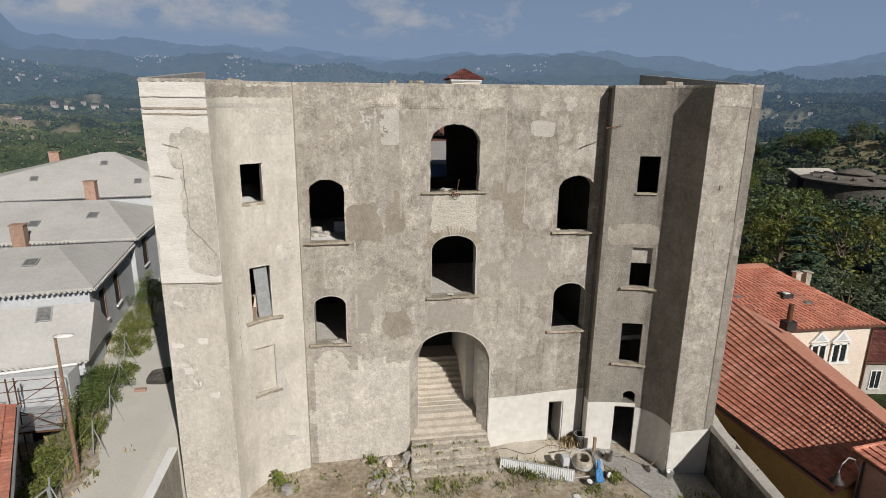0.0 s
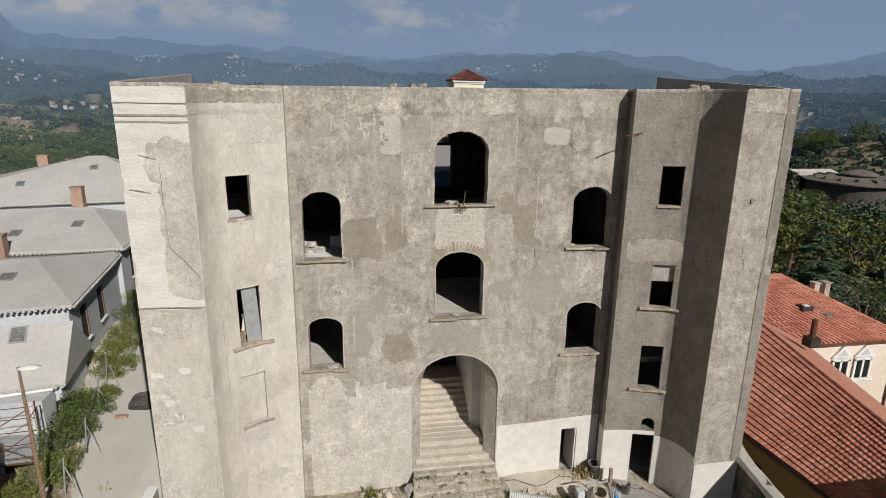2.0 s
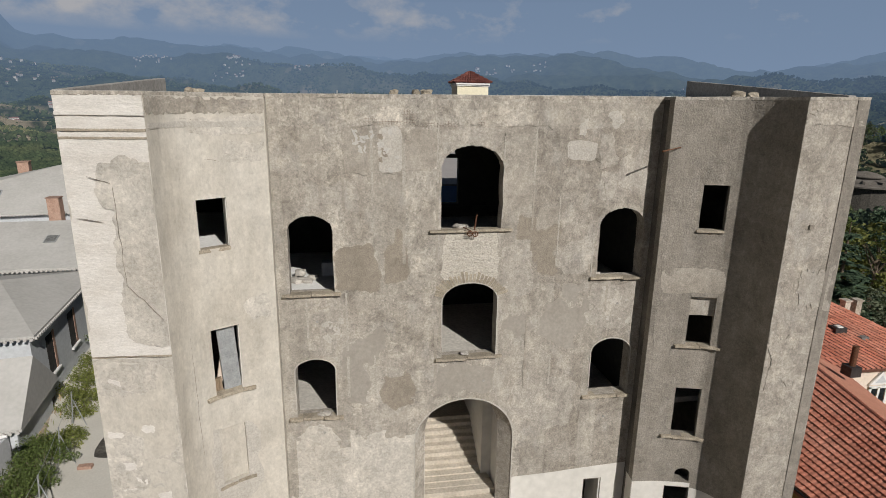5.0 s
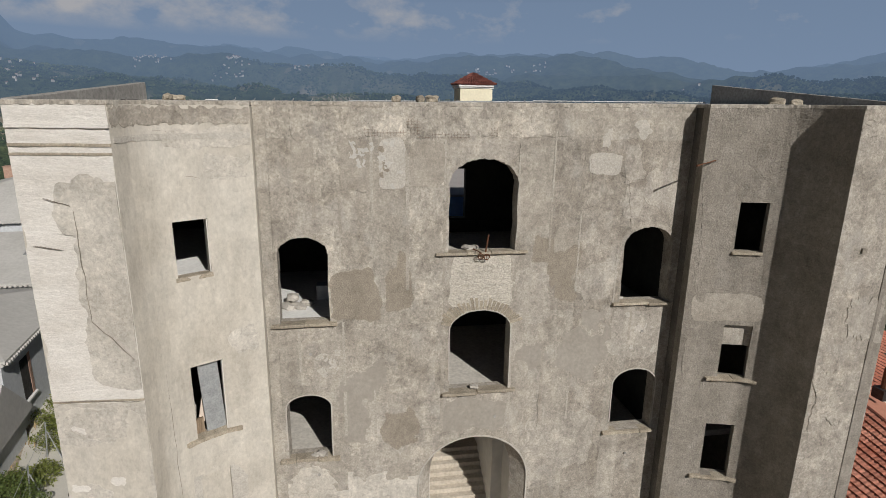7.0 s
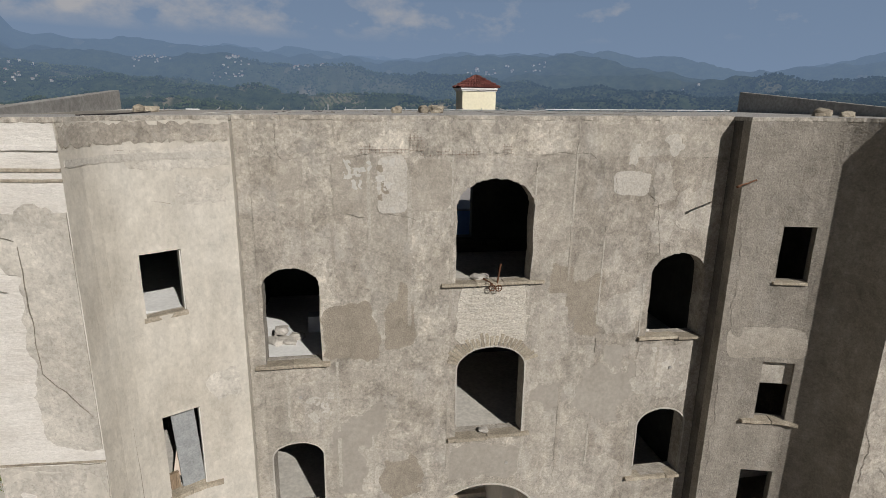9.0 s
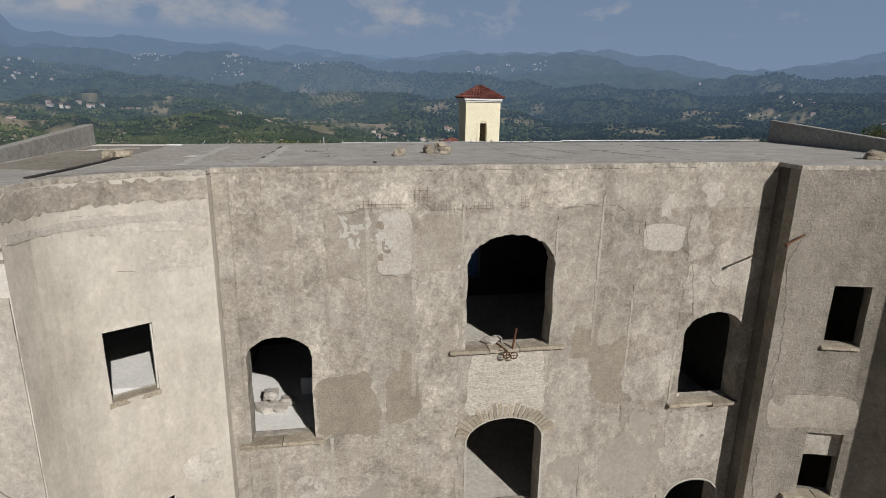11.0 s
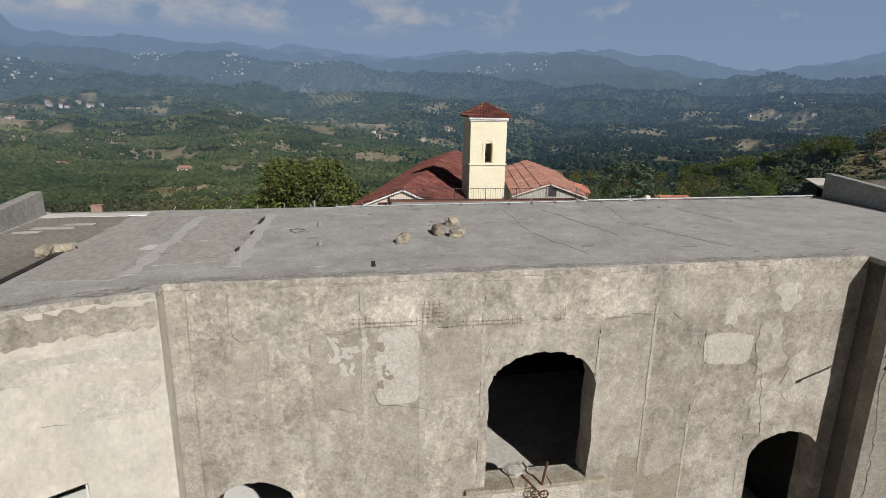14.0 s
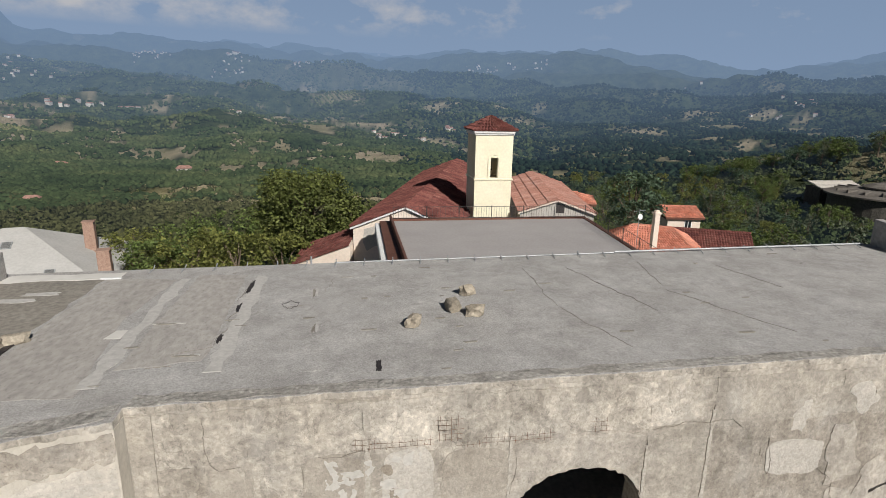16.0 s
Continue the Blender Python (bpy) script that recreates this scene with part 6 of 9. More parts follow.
def conifer(name, label, at_, height, spread, seed, tiers=22):
    """A cedar: layered drooping boughs of needle sprays."""
    rnd = random.Random(seed)
    t = thing(name, label, "tree", at=at_)
    part("trunk", Geo().tube([(0, 0, -0.5), (0, 0, height * 0.5), (0, 0, height)], [height * 0.025, height * 0.016, 0.03], 8), M_BARK, t)
    crown = Geo()
    for k in range(tiers):
        h = 0.1 + 0.88 * k / tiers
        reach = spread * (1 - h) ** 0.8
        for b in range(max(4, int(12 * (1 - h)) + 4)):
            a = rnd.uniform(0, 2 * math.pi)
            ln = reach * rnd.uniform(0.6, 1.1)
            for s in range(7):
                f = (s + 1) / 7
                p = Vector((math.cos(a) * ln * f, math.sin(a) * ln * f, height * h + 0.10 * ln * f - 0.20 * ln * f * f))
                for _ in range(12):
                    b_ = a + rnd.uniform(-1.3, 1.3)
                    q = p + Vector((rnd.uniform(-0.3, 0.3), rnd.uniform(-0.3, 0.3), rnd.uniform(-0.10, 0.10)))
                    out = Vector((math.cos(b_), math.sin(b_), rnd.uniform(-0.35, 0.15))) * rnd.uniform(0.35, 0.75)
                    side = Vector((-math.sin(b_), math.cos(b_), rnd.uniform(-0.4, 0.4))) * 0.10
                    crown.add([q - side * 0.6, q + out * 0.6 - side, q + out, q + out * 0.6 + side, q + side * 0.6], [(0, 1, 2, 3, 4)])
    part("crown", crown, M_PINE, t, tidy=False)
    return t


def gz(x, y):
    return ground_z(x, y)


leafy_tree("broadleaf_tree", "large dense green tree behind the church terrace", (-3.6, 78.0, 1.5), 12.6, 5.9, M_LEAFDARK, 3, 230, 95, 0.19)
leafy_tree("broadleaf_tree", "dense green tree beside the church hall", (37.0, 84.0, 0.0), 13.6, 3.9, M_PINE, 4, 80, 60, 0.2)
for k, (x, y, h, spread, leaf, tone) in enumerate(((-15.6, 67.0, 8.0, 3.0, M_LEAF, "green"), (-12.2, 66.0, 8.8, 3.4, M_LEAFYEL, "yellow-green"), (-8.4, 65.0, 9.0, 3.4, M_LEAFYEL, "yellow-green"), (-5.0, 64.5, 9.2, 3.0, M_LEAFYEL, "yellow-green"), (-10.4, 72.0, 9.4, 3.8, M_LEAF, "green"), (-14.5, 74.0, 8.6, 3.8, M_LEAF, "green"), (-19.0, 72.0, 7.6, 3.6, M_LEAFYEL, "yellow-green"))):
    tagged(leafy_tree("shrub_tree", "bushy " + tone + " small tree in the gardens behind the roof", (x, y, 1.8), h, spread, leaf, 30 + k, 80, 60, 0.15, low=0.03), group="shrubs behind the building")
leafy_tree("broadleaf_tree", "dense green tree between the tiled roofs", (43.0, 79.0, 0.0), 6.6, 3.2, M_LEAF, 41, 60, 60, 0.18, low=0.1)
conifer("cedar_tree", "tall dark cedar with layered boughs", (48.2, 51.5, -9.6), 16.4, 6.0, 8, 15)

leafy_tree("silvery_tree", "grey-green bushy tree behind the pink house", (49.0, 46.0, -8.0), 9.5, 3.6, M_LEAFGREY, 21, 60, 50, 0.17, low=0.12)
leafy_tree("broadleaf_tree", "bright green tree on the slope behind the pink house", (58.0, 66.0, -8.0), 10.5, 4.6, M_LEAFYEL, 22, 80, 55, 0.2, low=0.15)
leafy_tree("broadleaf_tree", "bright green tree on the slope behind the pink house", (66.0, 74.0, -9.0), 11.5, 5.0, M_LEAF, 23, 80, 55, 0.2, low=0.15)

protos = [
    leafy_tree("woodland_tree", "green broadleaf tree on the slope", (62, 70, gz(62, 70)), 13.0, 4.8, M_LEAF, 12, 58, 30, 0.30),
    leafy_tree("woodland_tree", "grey-green poplar on the slope", (72, 86, gz(72, 86)), 15.0, 3.6, M_LEAFGREY, 13, 55, 30, 0.30, low=0.12),
    leafy_tree("woodland_tree", "yellow-green broadleaf tree on the slope", (64, 62, gz(64, 62)), 11.0, 4.6, M_LEAFYEL, 14, 58, 30, 0.29),
    leafy_tree("woodland_tree", "dark green broadleaf tree on the slope", (80, 74, gz(80, 74)), 12.0, 5.2, M_PINE, 15, 58, 30, 0.30),
]
for p in protos:
    tagged(p, group="trees on the wooded slope")
rnd = random.Random(77)
for _ in range(60):
    th, r = radians(rnd.uniform(32, 53)), rnd.uniform(405, 450)
    x, y = r * math.sin(th), r * math.cos(th)
    if math.degrees(th) > 42 and rnd.random() < 0.55:
        continue
    o = copy_thing(protos[rnd.choice((0, 0, 3, 3, 1))], pose(x, y, gz(x, y) - 0.8, 0, 0, rnd.uniform(0, 360)))
    s = rnd.uniform(0.65, 1.15)
    o.scale = (s * 1.15, s * 1.15, s * rnd.uniform(0.8, 1.0))
made = 0
while made < 270:
    th, r = radians(rnd.uniform(17, 58)), rnd.uniform(72, 440)
    x, y = r * math.sin(th), r * math.cos(th)
    if (r < 118 and th < radians(50)) or (x - 244) ** 2 + (y - 245) ** 2 < 40 ** 2 or noise.noise(Vector((x / 40, y / 40, 1))) < -0.28:
        continue
    if 41 < math.degrees(th) < 56 and 140 < r < 285:
        continue
    if 38 < math.degrees(th) < 46 and r < 130 and rnd.random() < 0.4:
        continue
    if 37 < math.degrees(th) < 46 and r < 84:
        continue
    s = rnd.uniform(0.7, 1.25) * (0.58 if r < 150 else 0.85)
    if r > 340 and clearing(x, y) > 0.4 and rnd.random() < 0.8:
        continue
    o = copy_thing(protos[rnd.choice((0, 0, 1, 3, 2) if r < 150 else (0, 0, 1, 2, 3))], pose(x, y, gz(x, y) - 0.5, 0, 0, rnd.uniform(0, 360)))
    o.scale = (s, s, s * rnd.uniform(0.85, 1.1))
    made += 1


def ico(level=1):
    bm = bmesh.new()
    bmesh.ops.create_icosphere(bm, subdivisions=level, radius=1.0)
    v = np.array([p.co[:] for p in bm.verts])
    f = np.array([[p.index for p in q.verts] for q in bm.faces])
    bm.free()
    return v, f


def woods(name, label, material, count, r0, r1, t0, t1, h0, h1, seed, gate, level=1):
    """Far trees, too many to count: one mesh of small uneven crowns."""
    rs_ = np.random.RandomState(seed)
    v0, f0 = ico(level)
    vs, fs, k = [], [], 0
    tries = 0
    while k < count and tries < count * 8:
        tries += 1
        r = math.sqrt(rs_.uniform(r0 * r0, r1 * r1)) if rs_.rand() < 0.5 else rs_.uniform(r0, r1)
        th = radians(rs_.uniform(t0, t1))
        x, y = r * math.sin(th), r * math.cos(th)
        if noise.noise(Vector((x / 75, y / 75, seed))) + 0.5 * noise.noise(Vector((x / 22, y / 22, seed + 5))) < gate:
            continue
        if rs_.rand() < 0.72 * clearing(x, y):
            continue
        h = rs_.uniform(h0, h1) * (1 + 0.00035 * r)
        s = np.array([h * rs_.uniform(0.45, 0.75), h * rs_.uniform(0.45, 0.75), h * 0.55])
        jit = 1 + rs_.uniform(-0.3, 0.3, (len(v0), 1))
        vs.append(v0 * jit * s + np.array([x, y, (far_z if r > 170 else ground_z)(x, y) + h * 0.35]))
        fs.append(f0 + k * len(v0))
        k += 1
    me = bpy.data.meshes.new(name)
    me.from_pydata(np.concatenate(vs).tolist(), [], np.concatenate(fs).tolist())
    me.materials.append(material)
    me.shade_smooth()
    return tagged(new(name, me), label, "woods", kind="stuff")


def thickets(name, label, material, count, r0, r1, t0, t1, h0, h1, seed, gate, leaves=22):
    """Nearer slopes: one mesh of many small tilted leaf clumps, gathered into uneven crowns."""
    rs_ = np.random.RandomState(seed)
    spots = []
    while len(spots) < count:
        r, th = rs_.uniform(r0, r1), radians(rs_.uniform(t0, t1))
        x, y = r * math.sin(th), r * math.cos(th)
        if noise.noise(Vector((x / 75, y / 75, seed))) + 0.5 * noise.noise(Vector((x / 22, y / 22, seed + 5))) > gate and rs_.rand() > 0.85 * clearing(x, y):
            spots.append((x, y, (far_z if r > 170 else ground_z)(x, y), rs_.uniform(h0, h1) * (1 + 0.0012 * r)))
    c = np.repeat(np.array(spots), leaves, axis=0)
    n = len(c)
    d = rs_.normal(size=(n, 3))
    d /= np.linalg.norm(d, axis=1, keepdims=True)
    p = c[:, :3] + d * c[:, 3:4] * np.array([0.62, 0.62, 0.5]) * rs_.uniform(0.55, 1.0, (n, 1)) + np.array([0, 0, 0.4]) * c[:, 3:4]
    u = np.cross(d, rs_.normal(size=(n, 3)))
    u /= np.linalg.norm(u, axis=1, keepdims=True)
    w = np.cross(d + 0.5 * rs_.normal(size=(n, 3)), u)
    w /= np.linalg.norm(w, axis=1, keepdims=True)
    k = c[:, 3:4] * rs_.uniform(0.15, 0.28, (n, 1))
    v = np.stack([p - u * k, p - w * k * 0.8, p + u * k * 0.9, p + w * k], axis=1).reshape(-1, 3)
    me = bpy.data.meshes.new(name)
    me.from_pydata(v.tolist(), [], np.arange(4 * n).reshape(-1, 4).tolist())
    me.materials.append(material)
    return tagged(new(name, me), label, "woods", kind="stuff")


thickets("valley_trees", "scattered trees and scrub on the near slopes", M_SCRUB, 8500, 85, 420, -50, 30, 1.2, 2.8, 1, -0.6)
thickets("valley_trees", "dark trees and scrub on the near wooded slopes", M_VALLEY, 6000, 105, 480, 18, 62, 1.6, 3.6, 11, -0.5)
thickets("valley_trees", "pale scrub on the near slopes", M_VALLEYDRY, 2600, 105, 500, -50, 62, 0.8, 1.8, 3, -0.1, 10)
woods("valley_trees", "woods and orchards across the valley", M_VALLEY, 21000, 340, 900, -38, 10, 1.4, 4.2, 2, -0.32)
woods("valley_trees", "pale bushes and olives across the valley", M_VALLEYDRY, 4500, 300, 1400, -38, 30, 0.8, 2.0, 9, -0.05)
woods("valley_trees", "woods on the far slopes of the valley", M_VALLEY, 17000, 800, 2500, -38, 18, 2.0, 5.2, 4, -0.12)
woods("valley_trees", "dense dark forest across the valley", M_FOREST, 21000, 420, 2300, 5, 56, 1.8, 4.8, 6, -0.40)


def orchard(bearing, dist, rows, count, gap, turn, size):
    """Rows of small pale trees on bare ground."""
    v0, f0 = ico(1)
    vs, fs, k = [], [], 0
    rs_ = np.random.RandomState(int(dist))
    a = radians(bearing)
    for i in range(rows):
        for j in range(count):
            u, w = (i - rows / 2) * gap * 1.7, (j - count / 2) * gap
            x = dist * math.sin(a) + u * math.cos(turn) - w * math.sin(turn) + rs_.uniform(-0.3, 0.3)
            y = dist * math.cos(a) + u * math.sin(turn) + w * math.cos(turn) + rs_.uniform(-0.3, 0.3)
            vs.append(v0 * (1 + rs_.uniform(-0.3, 0.3, (len(v0), 1))) * size * rs_.uniform(0.7, 1.2) + np.array([x, y, far_z(x, y) + size * 0.6]))
            fs.append(f0 + k * len(v0))
            k += 1
    me = bpy.data.meshes.new("orchard")
    me.from_pydata(np.concatenate(vs).tolist(), [], np.concatenate(fs).tolist())
    me.materials.append(M_VALLEYDRY)
    return tagged(new("orchard", me), "orchard of small grey-green trees planted in rows", "orchard", kind="stuff")


lane = Geo()
for i in range(9):
    y = 100.0 + 4.5 * i
    for s in (0.0, 5.0):
        lane.v.append(Vector((y * 1.035 + s - 0.02 * (i - 4) ** 2, y, ground_z(y * 1.035 + s, y) + 0.35)))
lane.f += [(2 * i, 2 * i + 1, 2 * i + 3, 2 * i + 2) for i in range(8)]
solid("concrete_lane", lane, M_ROAD, "pale concrete lane climbing the wooded slope", "road", kind="structure")

orchard(-15.9, 358, 8, 14, 2.3, -0.35, 0.85)
orchard(-27.2, 960, 9, 16, 4.2, -0.5, 1.7)
orchard(-1.0, 1640, 10, 14, 7.0, 0.3, 2.6)

# ---------------- skin of the walls: render panels, patches, cracks, bare masonry ----------------
def in_box(loop, u0, u1, z0, z1):
    return min(p[0] for p in loop) < u1 and max(p[0] for p in loop) > u0 and min(p[1] for p in loop) < z1 and max(p[1] for p in loop) > z0


def skin(loop, holes, place, proud, thick):
    """A thin layer of render with an uneven outline, cut away at the openings."""
    from mathutils.geometry import delaunay_2d_cdt
    near = [h["loop"] for h in holes if in_box(h["loop"], min(p[0] for p in loop), max(p[0] for p in loop), min(p[1] for p in loop), max(p[1] for p in loop))]
    pts, edges = [], []
    for lp in [loop] + near:
        k = len(pts)
        pts += lp
        edges += [(k + i, k + (i + 1) % len(lp)) for i in range(len(lp))]
    u0, u1, z0, z1 = min(p[0] for p in loop), max(p[0] for p in loop), min(p[1] for p in loop), max(p[1] for p in loop)
    for i in range(1, max(2, int((u1 - u0) / 0.45))):
        for j in range(1, max(2, int((z1 - z0) / 0.45))):
            pts.append((u0 + 0.45 * i, z0 + 0.45 * j))
    vs, _, fs, _, _, _ = delaunay_2d_cdt([Vector(p) for p in pts], edges, [], 0, 1e-5)
    keep = []
    for f in fs:
        c = (sum(vs[i].x for i in f) / 3, sum(vs[i].y for i in f) / 3)
        if inside(*c, loop) and not any(inside(*c, lp) for lp in near):
            keep.append(tuple(f))
    n, count, v = len(vs), {}, []
    for f in keep:
        for a, b in zip(f, f[1:] + f[:1]):
            count[(min(a, b), max(a, b))] = count.get((min(a, b), max(a, b)), 0) + 1
    for d in (proud, proud - thick):
        for p in vs:
            (x, y), (a, b) = place(p.x)
            e = d + (0.004 * noise.noise(Vector((x * 2, y, p.y * 2))) if d == proud else 0)
            v.append((x + a * e, y + b * e, p.y))
    return Geo().add(v, keep + [tuple(i + n for i in reversed(f)) for f in keep] + [(a, b, b + n, a + n) for (a, b), c in count.items() if c == 1])


def wavy(u0, u1, z0, z1, seed, amp=0.03, step=0.22):
    r = random.Random(seed)
    out = []
    for (a, b), (c, d) in (((u0, z0), (u1, z0)), ((u1, z0), (u1, z1)), ((u1, z1), (u0, z1)), ((u0, z1), (u0, z0))):
        n = max(2, round(math.hypot(c - a, d - b) / step))
        for i in range(n):
            out.append((a + (c - a) * i / n + r.uniform(-amp, amp), b + (d - b) * i / n + r.uniform(-amp, amp)))
    return out


def islands(g):
    """The separate pieces of a layer that openings cut apart."""
    root = list(range(len(g.v)))

    def top(i):
        while root[i] != i:
            root[i] = root[root[i]]
            i = root[i]
        return i

    for q in g.f:
        for i in q[1:]:
            root[top(i)] = top(q[0])
    split = {}
    for q in g.f:
        split.setdefault(top(q[0]), []).append(q)
    return [Geo().add(g.v, faces) for faces in split.values()]


def chipped(u0, u1, z0, z1, seed, amp=0.12, step=0.06, grain=1.0):
    """A rounded block outline pushed about by noise at three scales: the edge of a coat that has come away."""
    cu, cz, hw, hh = (u0 + u1) / 2, (z0 + z1) / 2, (u1 - u0) / 2, (z1 - z0) / 2
    n = max(24, round(2 * (u1 - u0 + z1 - z0) / step))
    out = []
    for k in range(n):
        a = 2 * math.pi * k / n
        c, q = math.cos(a), math.sin(a)
        e = (abs(c) ** 5 + abs(q) ** 5) ** -0.2
        u, z = cu + hw * c * e, cz + hh * q * e
        du = dz = 0.0
        for f, w in ((1.1 * grain, 1.0), (3.4 * grain, 0.45), (9.5 * grain, 0.2)):
            du += w * noise.noise(Vector((u * f, z * f, seed * 3.7)))
            dz += w * noise.noise(Vector((u * f + 31.0, z * f, seed * 3.7)))
        out.append((u + amp * du, z + amp * dz))
    return out


random.seed(61)
columns = [-1.93, -1.29, -0.66, 0.12, 1.12, 2.23, 3.43, 5.84, 7.01, 8.05, 9.48, 10.2, 11.80]
for i, (a, b) in enumerate(zip(columns, columns[1:])):
    low = [-1.3, 1.9 + random.uniform(-0.8, 1.0), 4.6 + random.uniform(-0.9, 0.9)] if a < 3 else [-1.3 if a < 6.5 else 2.24, 5.1 + random.uniform(-0.3, 0.3)]
    rows = low + [10.5 + random.uniform(-0.3, 0.3), 16.52 + random.uniform(-0.06, 0.06), 17.40]
    for j, (c, d) in enumerate(zip(rows, rows[1:])):
        r = random.random()
        mat = M_PLASTER if r < 0.45 else M_PLASTER3 if r < 0.65 else M_PLASTER2
        if d > 17:
            mat = M_PLASTER2 if a < 6.5 else M_PLASTER3
        if a < 3 and j < 2:
            mat = M_CREAM2
        if a > 6.5 and d < 17:
            mat = M_PLASTER4 if r < 0.55 else M_PLASTER3
        g = skin(wavy(a - 0.004, b + 0.004, c - 0.004, d + 0.004, 100 * i + j, 0.018, 0.12), front_holes, flat, 0.020 + 0.0008 * ((3 * i + 5 * j) % 4), 0.03)
        for piece in islands(g):
            part("render_panel", piece, mat, palace)
part("render_panel", skin(wavy(-2.28, -1.95, -1.2, 17.4, 7, 0.01), front_holes, flat, 0.024, 0.03), M_PLASTER3, palace, "smooth pale corner strip")

# coats gone, skimmed over or left standing: span, height, coat, raggedness
COATS = (
    (-0.25, 1.27, 10.55, 12.40, M_DARKPATCH, 0.10), (1.50, 2.25, 10.90, 12.38, M_DARKPATCH, 0.10), (1.80, 2.12, 12.20, 12.90, M_DARKPATCH, 0.10), (0.15, 1.30, 9.90, 10.35, M_TAN, 0.14),
    (0.18, 1.10, 15.00, 16.46, M_TAN, 0.06), (2.27, 3.40, 14.95, 16.48, M_TAN, 0.05), (-1.22, -0.72, 15.3, 16.4, M_TAN, 0.10),
    (6.55, 8.15, 12.45, 13.20, M_DARKPATCH, 0.16), (7.25, 8.02, 12.10, 13.70, M_TAN, 0.08), (6.95, 8.05, 11.55, 12.70, M_DARKPATCH, 0.18), (7.30, 7.80, 11.00, 11.90, M_DARKPATCH, 0.16),
    (0.05, 1.40, 7.75, 9.15, M_SMOOTHGREY, 0.26), (0.02, 0.85, 6.10, 8.10, M_SMOOTHGREY, 0.14), (1.45, 2.55, 5.80, 7.10, M_DARKPATCH, 0.20), (1.50, 2.30, 4.60, 6.00, M_TAN, 0.16),
    (6.15, 7.20, 8.55, 9.60, M_SMOOTHGREY, 0.22), (7.65, 9.55, 8.10, 9.95, M_SMOOTHGREY, 0.26), (8.40, 9.30, 9.70, 10.50, M_SMOOTHGREY, 0.20), (2.70, 3.45, 12.90, 13.80, M_TAN, 0.16),
    (8.18, 9.34, 15.40, 16.05, M_PALEPATCH, 0.05), (9.40, 10.15, 15.15, 16.25, M_LIGHTSKIM, 0.16), (8.55, 8.95, 16.25, 16.75, M_PALEPATCH, 0.16), (9.75, 10.1, 16.5, 16.95, M_PALEPATCH, 0.16),
    (1.32, 2.20, 14.92, 16.50, M_PALEPATCH, 0.04), (3.46, 5.80, 15.80, 16.50, M_LIGHTSKIM, 0.06), (0.75, 2.40, 5.70, 7.60, M_LIGHTSKIM, 0.26), (0.60, 1.90, 4.80, 5.90, M_LIGHTSKIM, 0.22),
    (9.52, 11.45, 8.60, 10.65, M_LIGHTSKIM, 0.16), (-1.15, 0.00, 8.35, 9.90, M_LIGHTSKIM, 0.20), (6.60, 9.20, 4.50, 6.75, M_LIGHTSKIM, 0.14), (5.95, 7.15, 10.20, 12.2, M_LIGHTSKIM, 0.12),
    (8.10, 9.40, 11.00, 12.30, M_LIGHTSKIM, 0.16), (-1.80, 0.40, -0.6, 3.4, M_CREAM2, 0.40), (0.30, 1.90, -0.6, 2.6, M_CREAM2, 0.40), (-1.6, -0.2, 3.2, 5.2, M_CREAM2, 0.36), (-1.4, 0.0, -0.5, 0.9, M_CREAM, 0.3), (0.7, 1.6, -0.6, 0.8, M_CREAM, 0.3), (-1.1, 0.5, 13.7, 14.6, M_LIGHTSKIM, 0.24), (3.5, 5.85, 6.25, 7.45, M_SMOOTHGREY, 0.10),
    (9.55, 10.15, 13.9, 15.0, M_LIGHTSKIM, 0.12), (10.3, 11.4, 14.2, 15.6, M_LIGHTSKIM, 0.24), (10.4, 11.6, 11.0, 11.6, M_TAN, 0.2), (5.95, 6.9, 13.5, 14.8, M_TAN, 0.12),
)
for k, (u0, u1, z0, z1, mt, amp) in enumerate(COATS):
    part("bare_patch" if mt in (M_DARKPATCH, M_TAN) else "plaster_patch", skin(chipped(u0, u1, z0, z1, 10 + k, amp * 2.2), front_holes, flat, 0.0262 + 0.0011 * (k % 7), 0.03), mt, palace)
# shreds of white paint left on the bare bays
rf = random.Random(12)
for k in range(46):
    if k < 14:
        u, z = rf.uniform(0.5, 1.12), rf.uniform(15.75, 16.4)
    elif k < 26:
        u, z = rf.uniform(1.4, 2.15), rf.uniform(15.0, 16.45)
    elif k < 34:
        u, z = rf.uniform(9.6, 11.4), rf.uniform(8.7, 10.5)
    else:
        u, z = rf.uniform(-1.0, 0.0), rf.uniform(8.5, 9.8)
    w, h = rf.uniform(0.06, 0.26), rf.uniform(0.06, 0.24)
    part("paint_flake", skin(chipped(u - w / 2, u + w / 2, z - h / 2, z + h / 2, 90 + k, 0.11, 0.018, 3.5), front_holes, flat, 0.0365, 0.012), M_DARKPATCH if k in (15, 16, 17, 18) else M_FLAKE if k < 26 else M_PALEPATCH, palace)
# mortar seams between the bays
for k, x in enumerate(columns[1:-1]):
    z = 6.4
    for j in range(6):
        top = min(17.38, z + random.uniform(1.2, 3.0))
        w = random.uniform(0.025, 0.06)
        if random.random() < 0.45:
            part("joint_strip", skin(wavy(x - w, x + w, z, top, 360 + 10 * k + j, 0.014, 0.07), front_holes, flat, 0.0352, 0.03), M_JOINT if random.random() < 0.75 else M_TAN, palace)
        z = top + random.uniform(0.0, 0.6)
        if z > 17:
            break

# cracks in the render: front, then wings
CRACKS = []
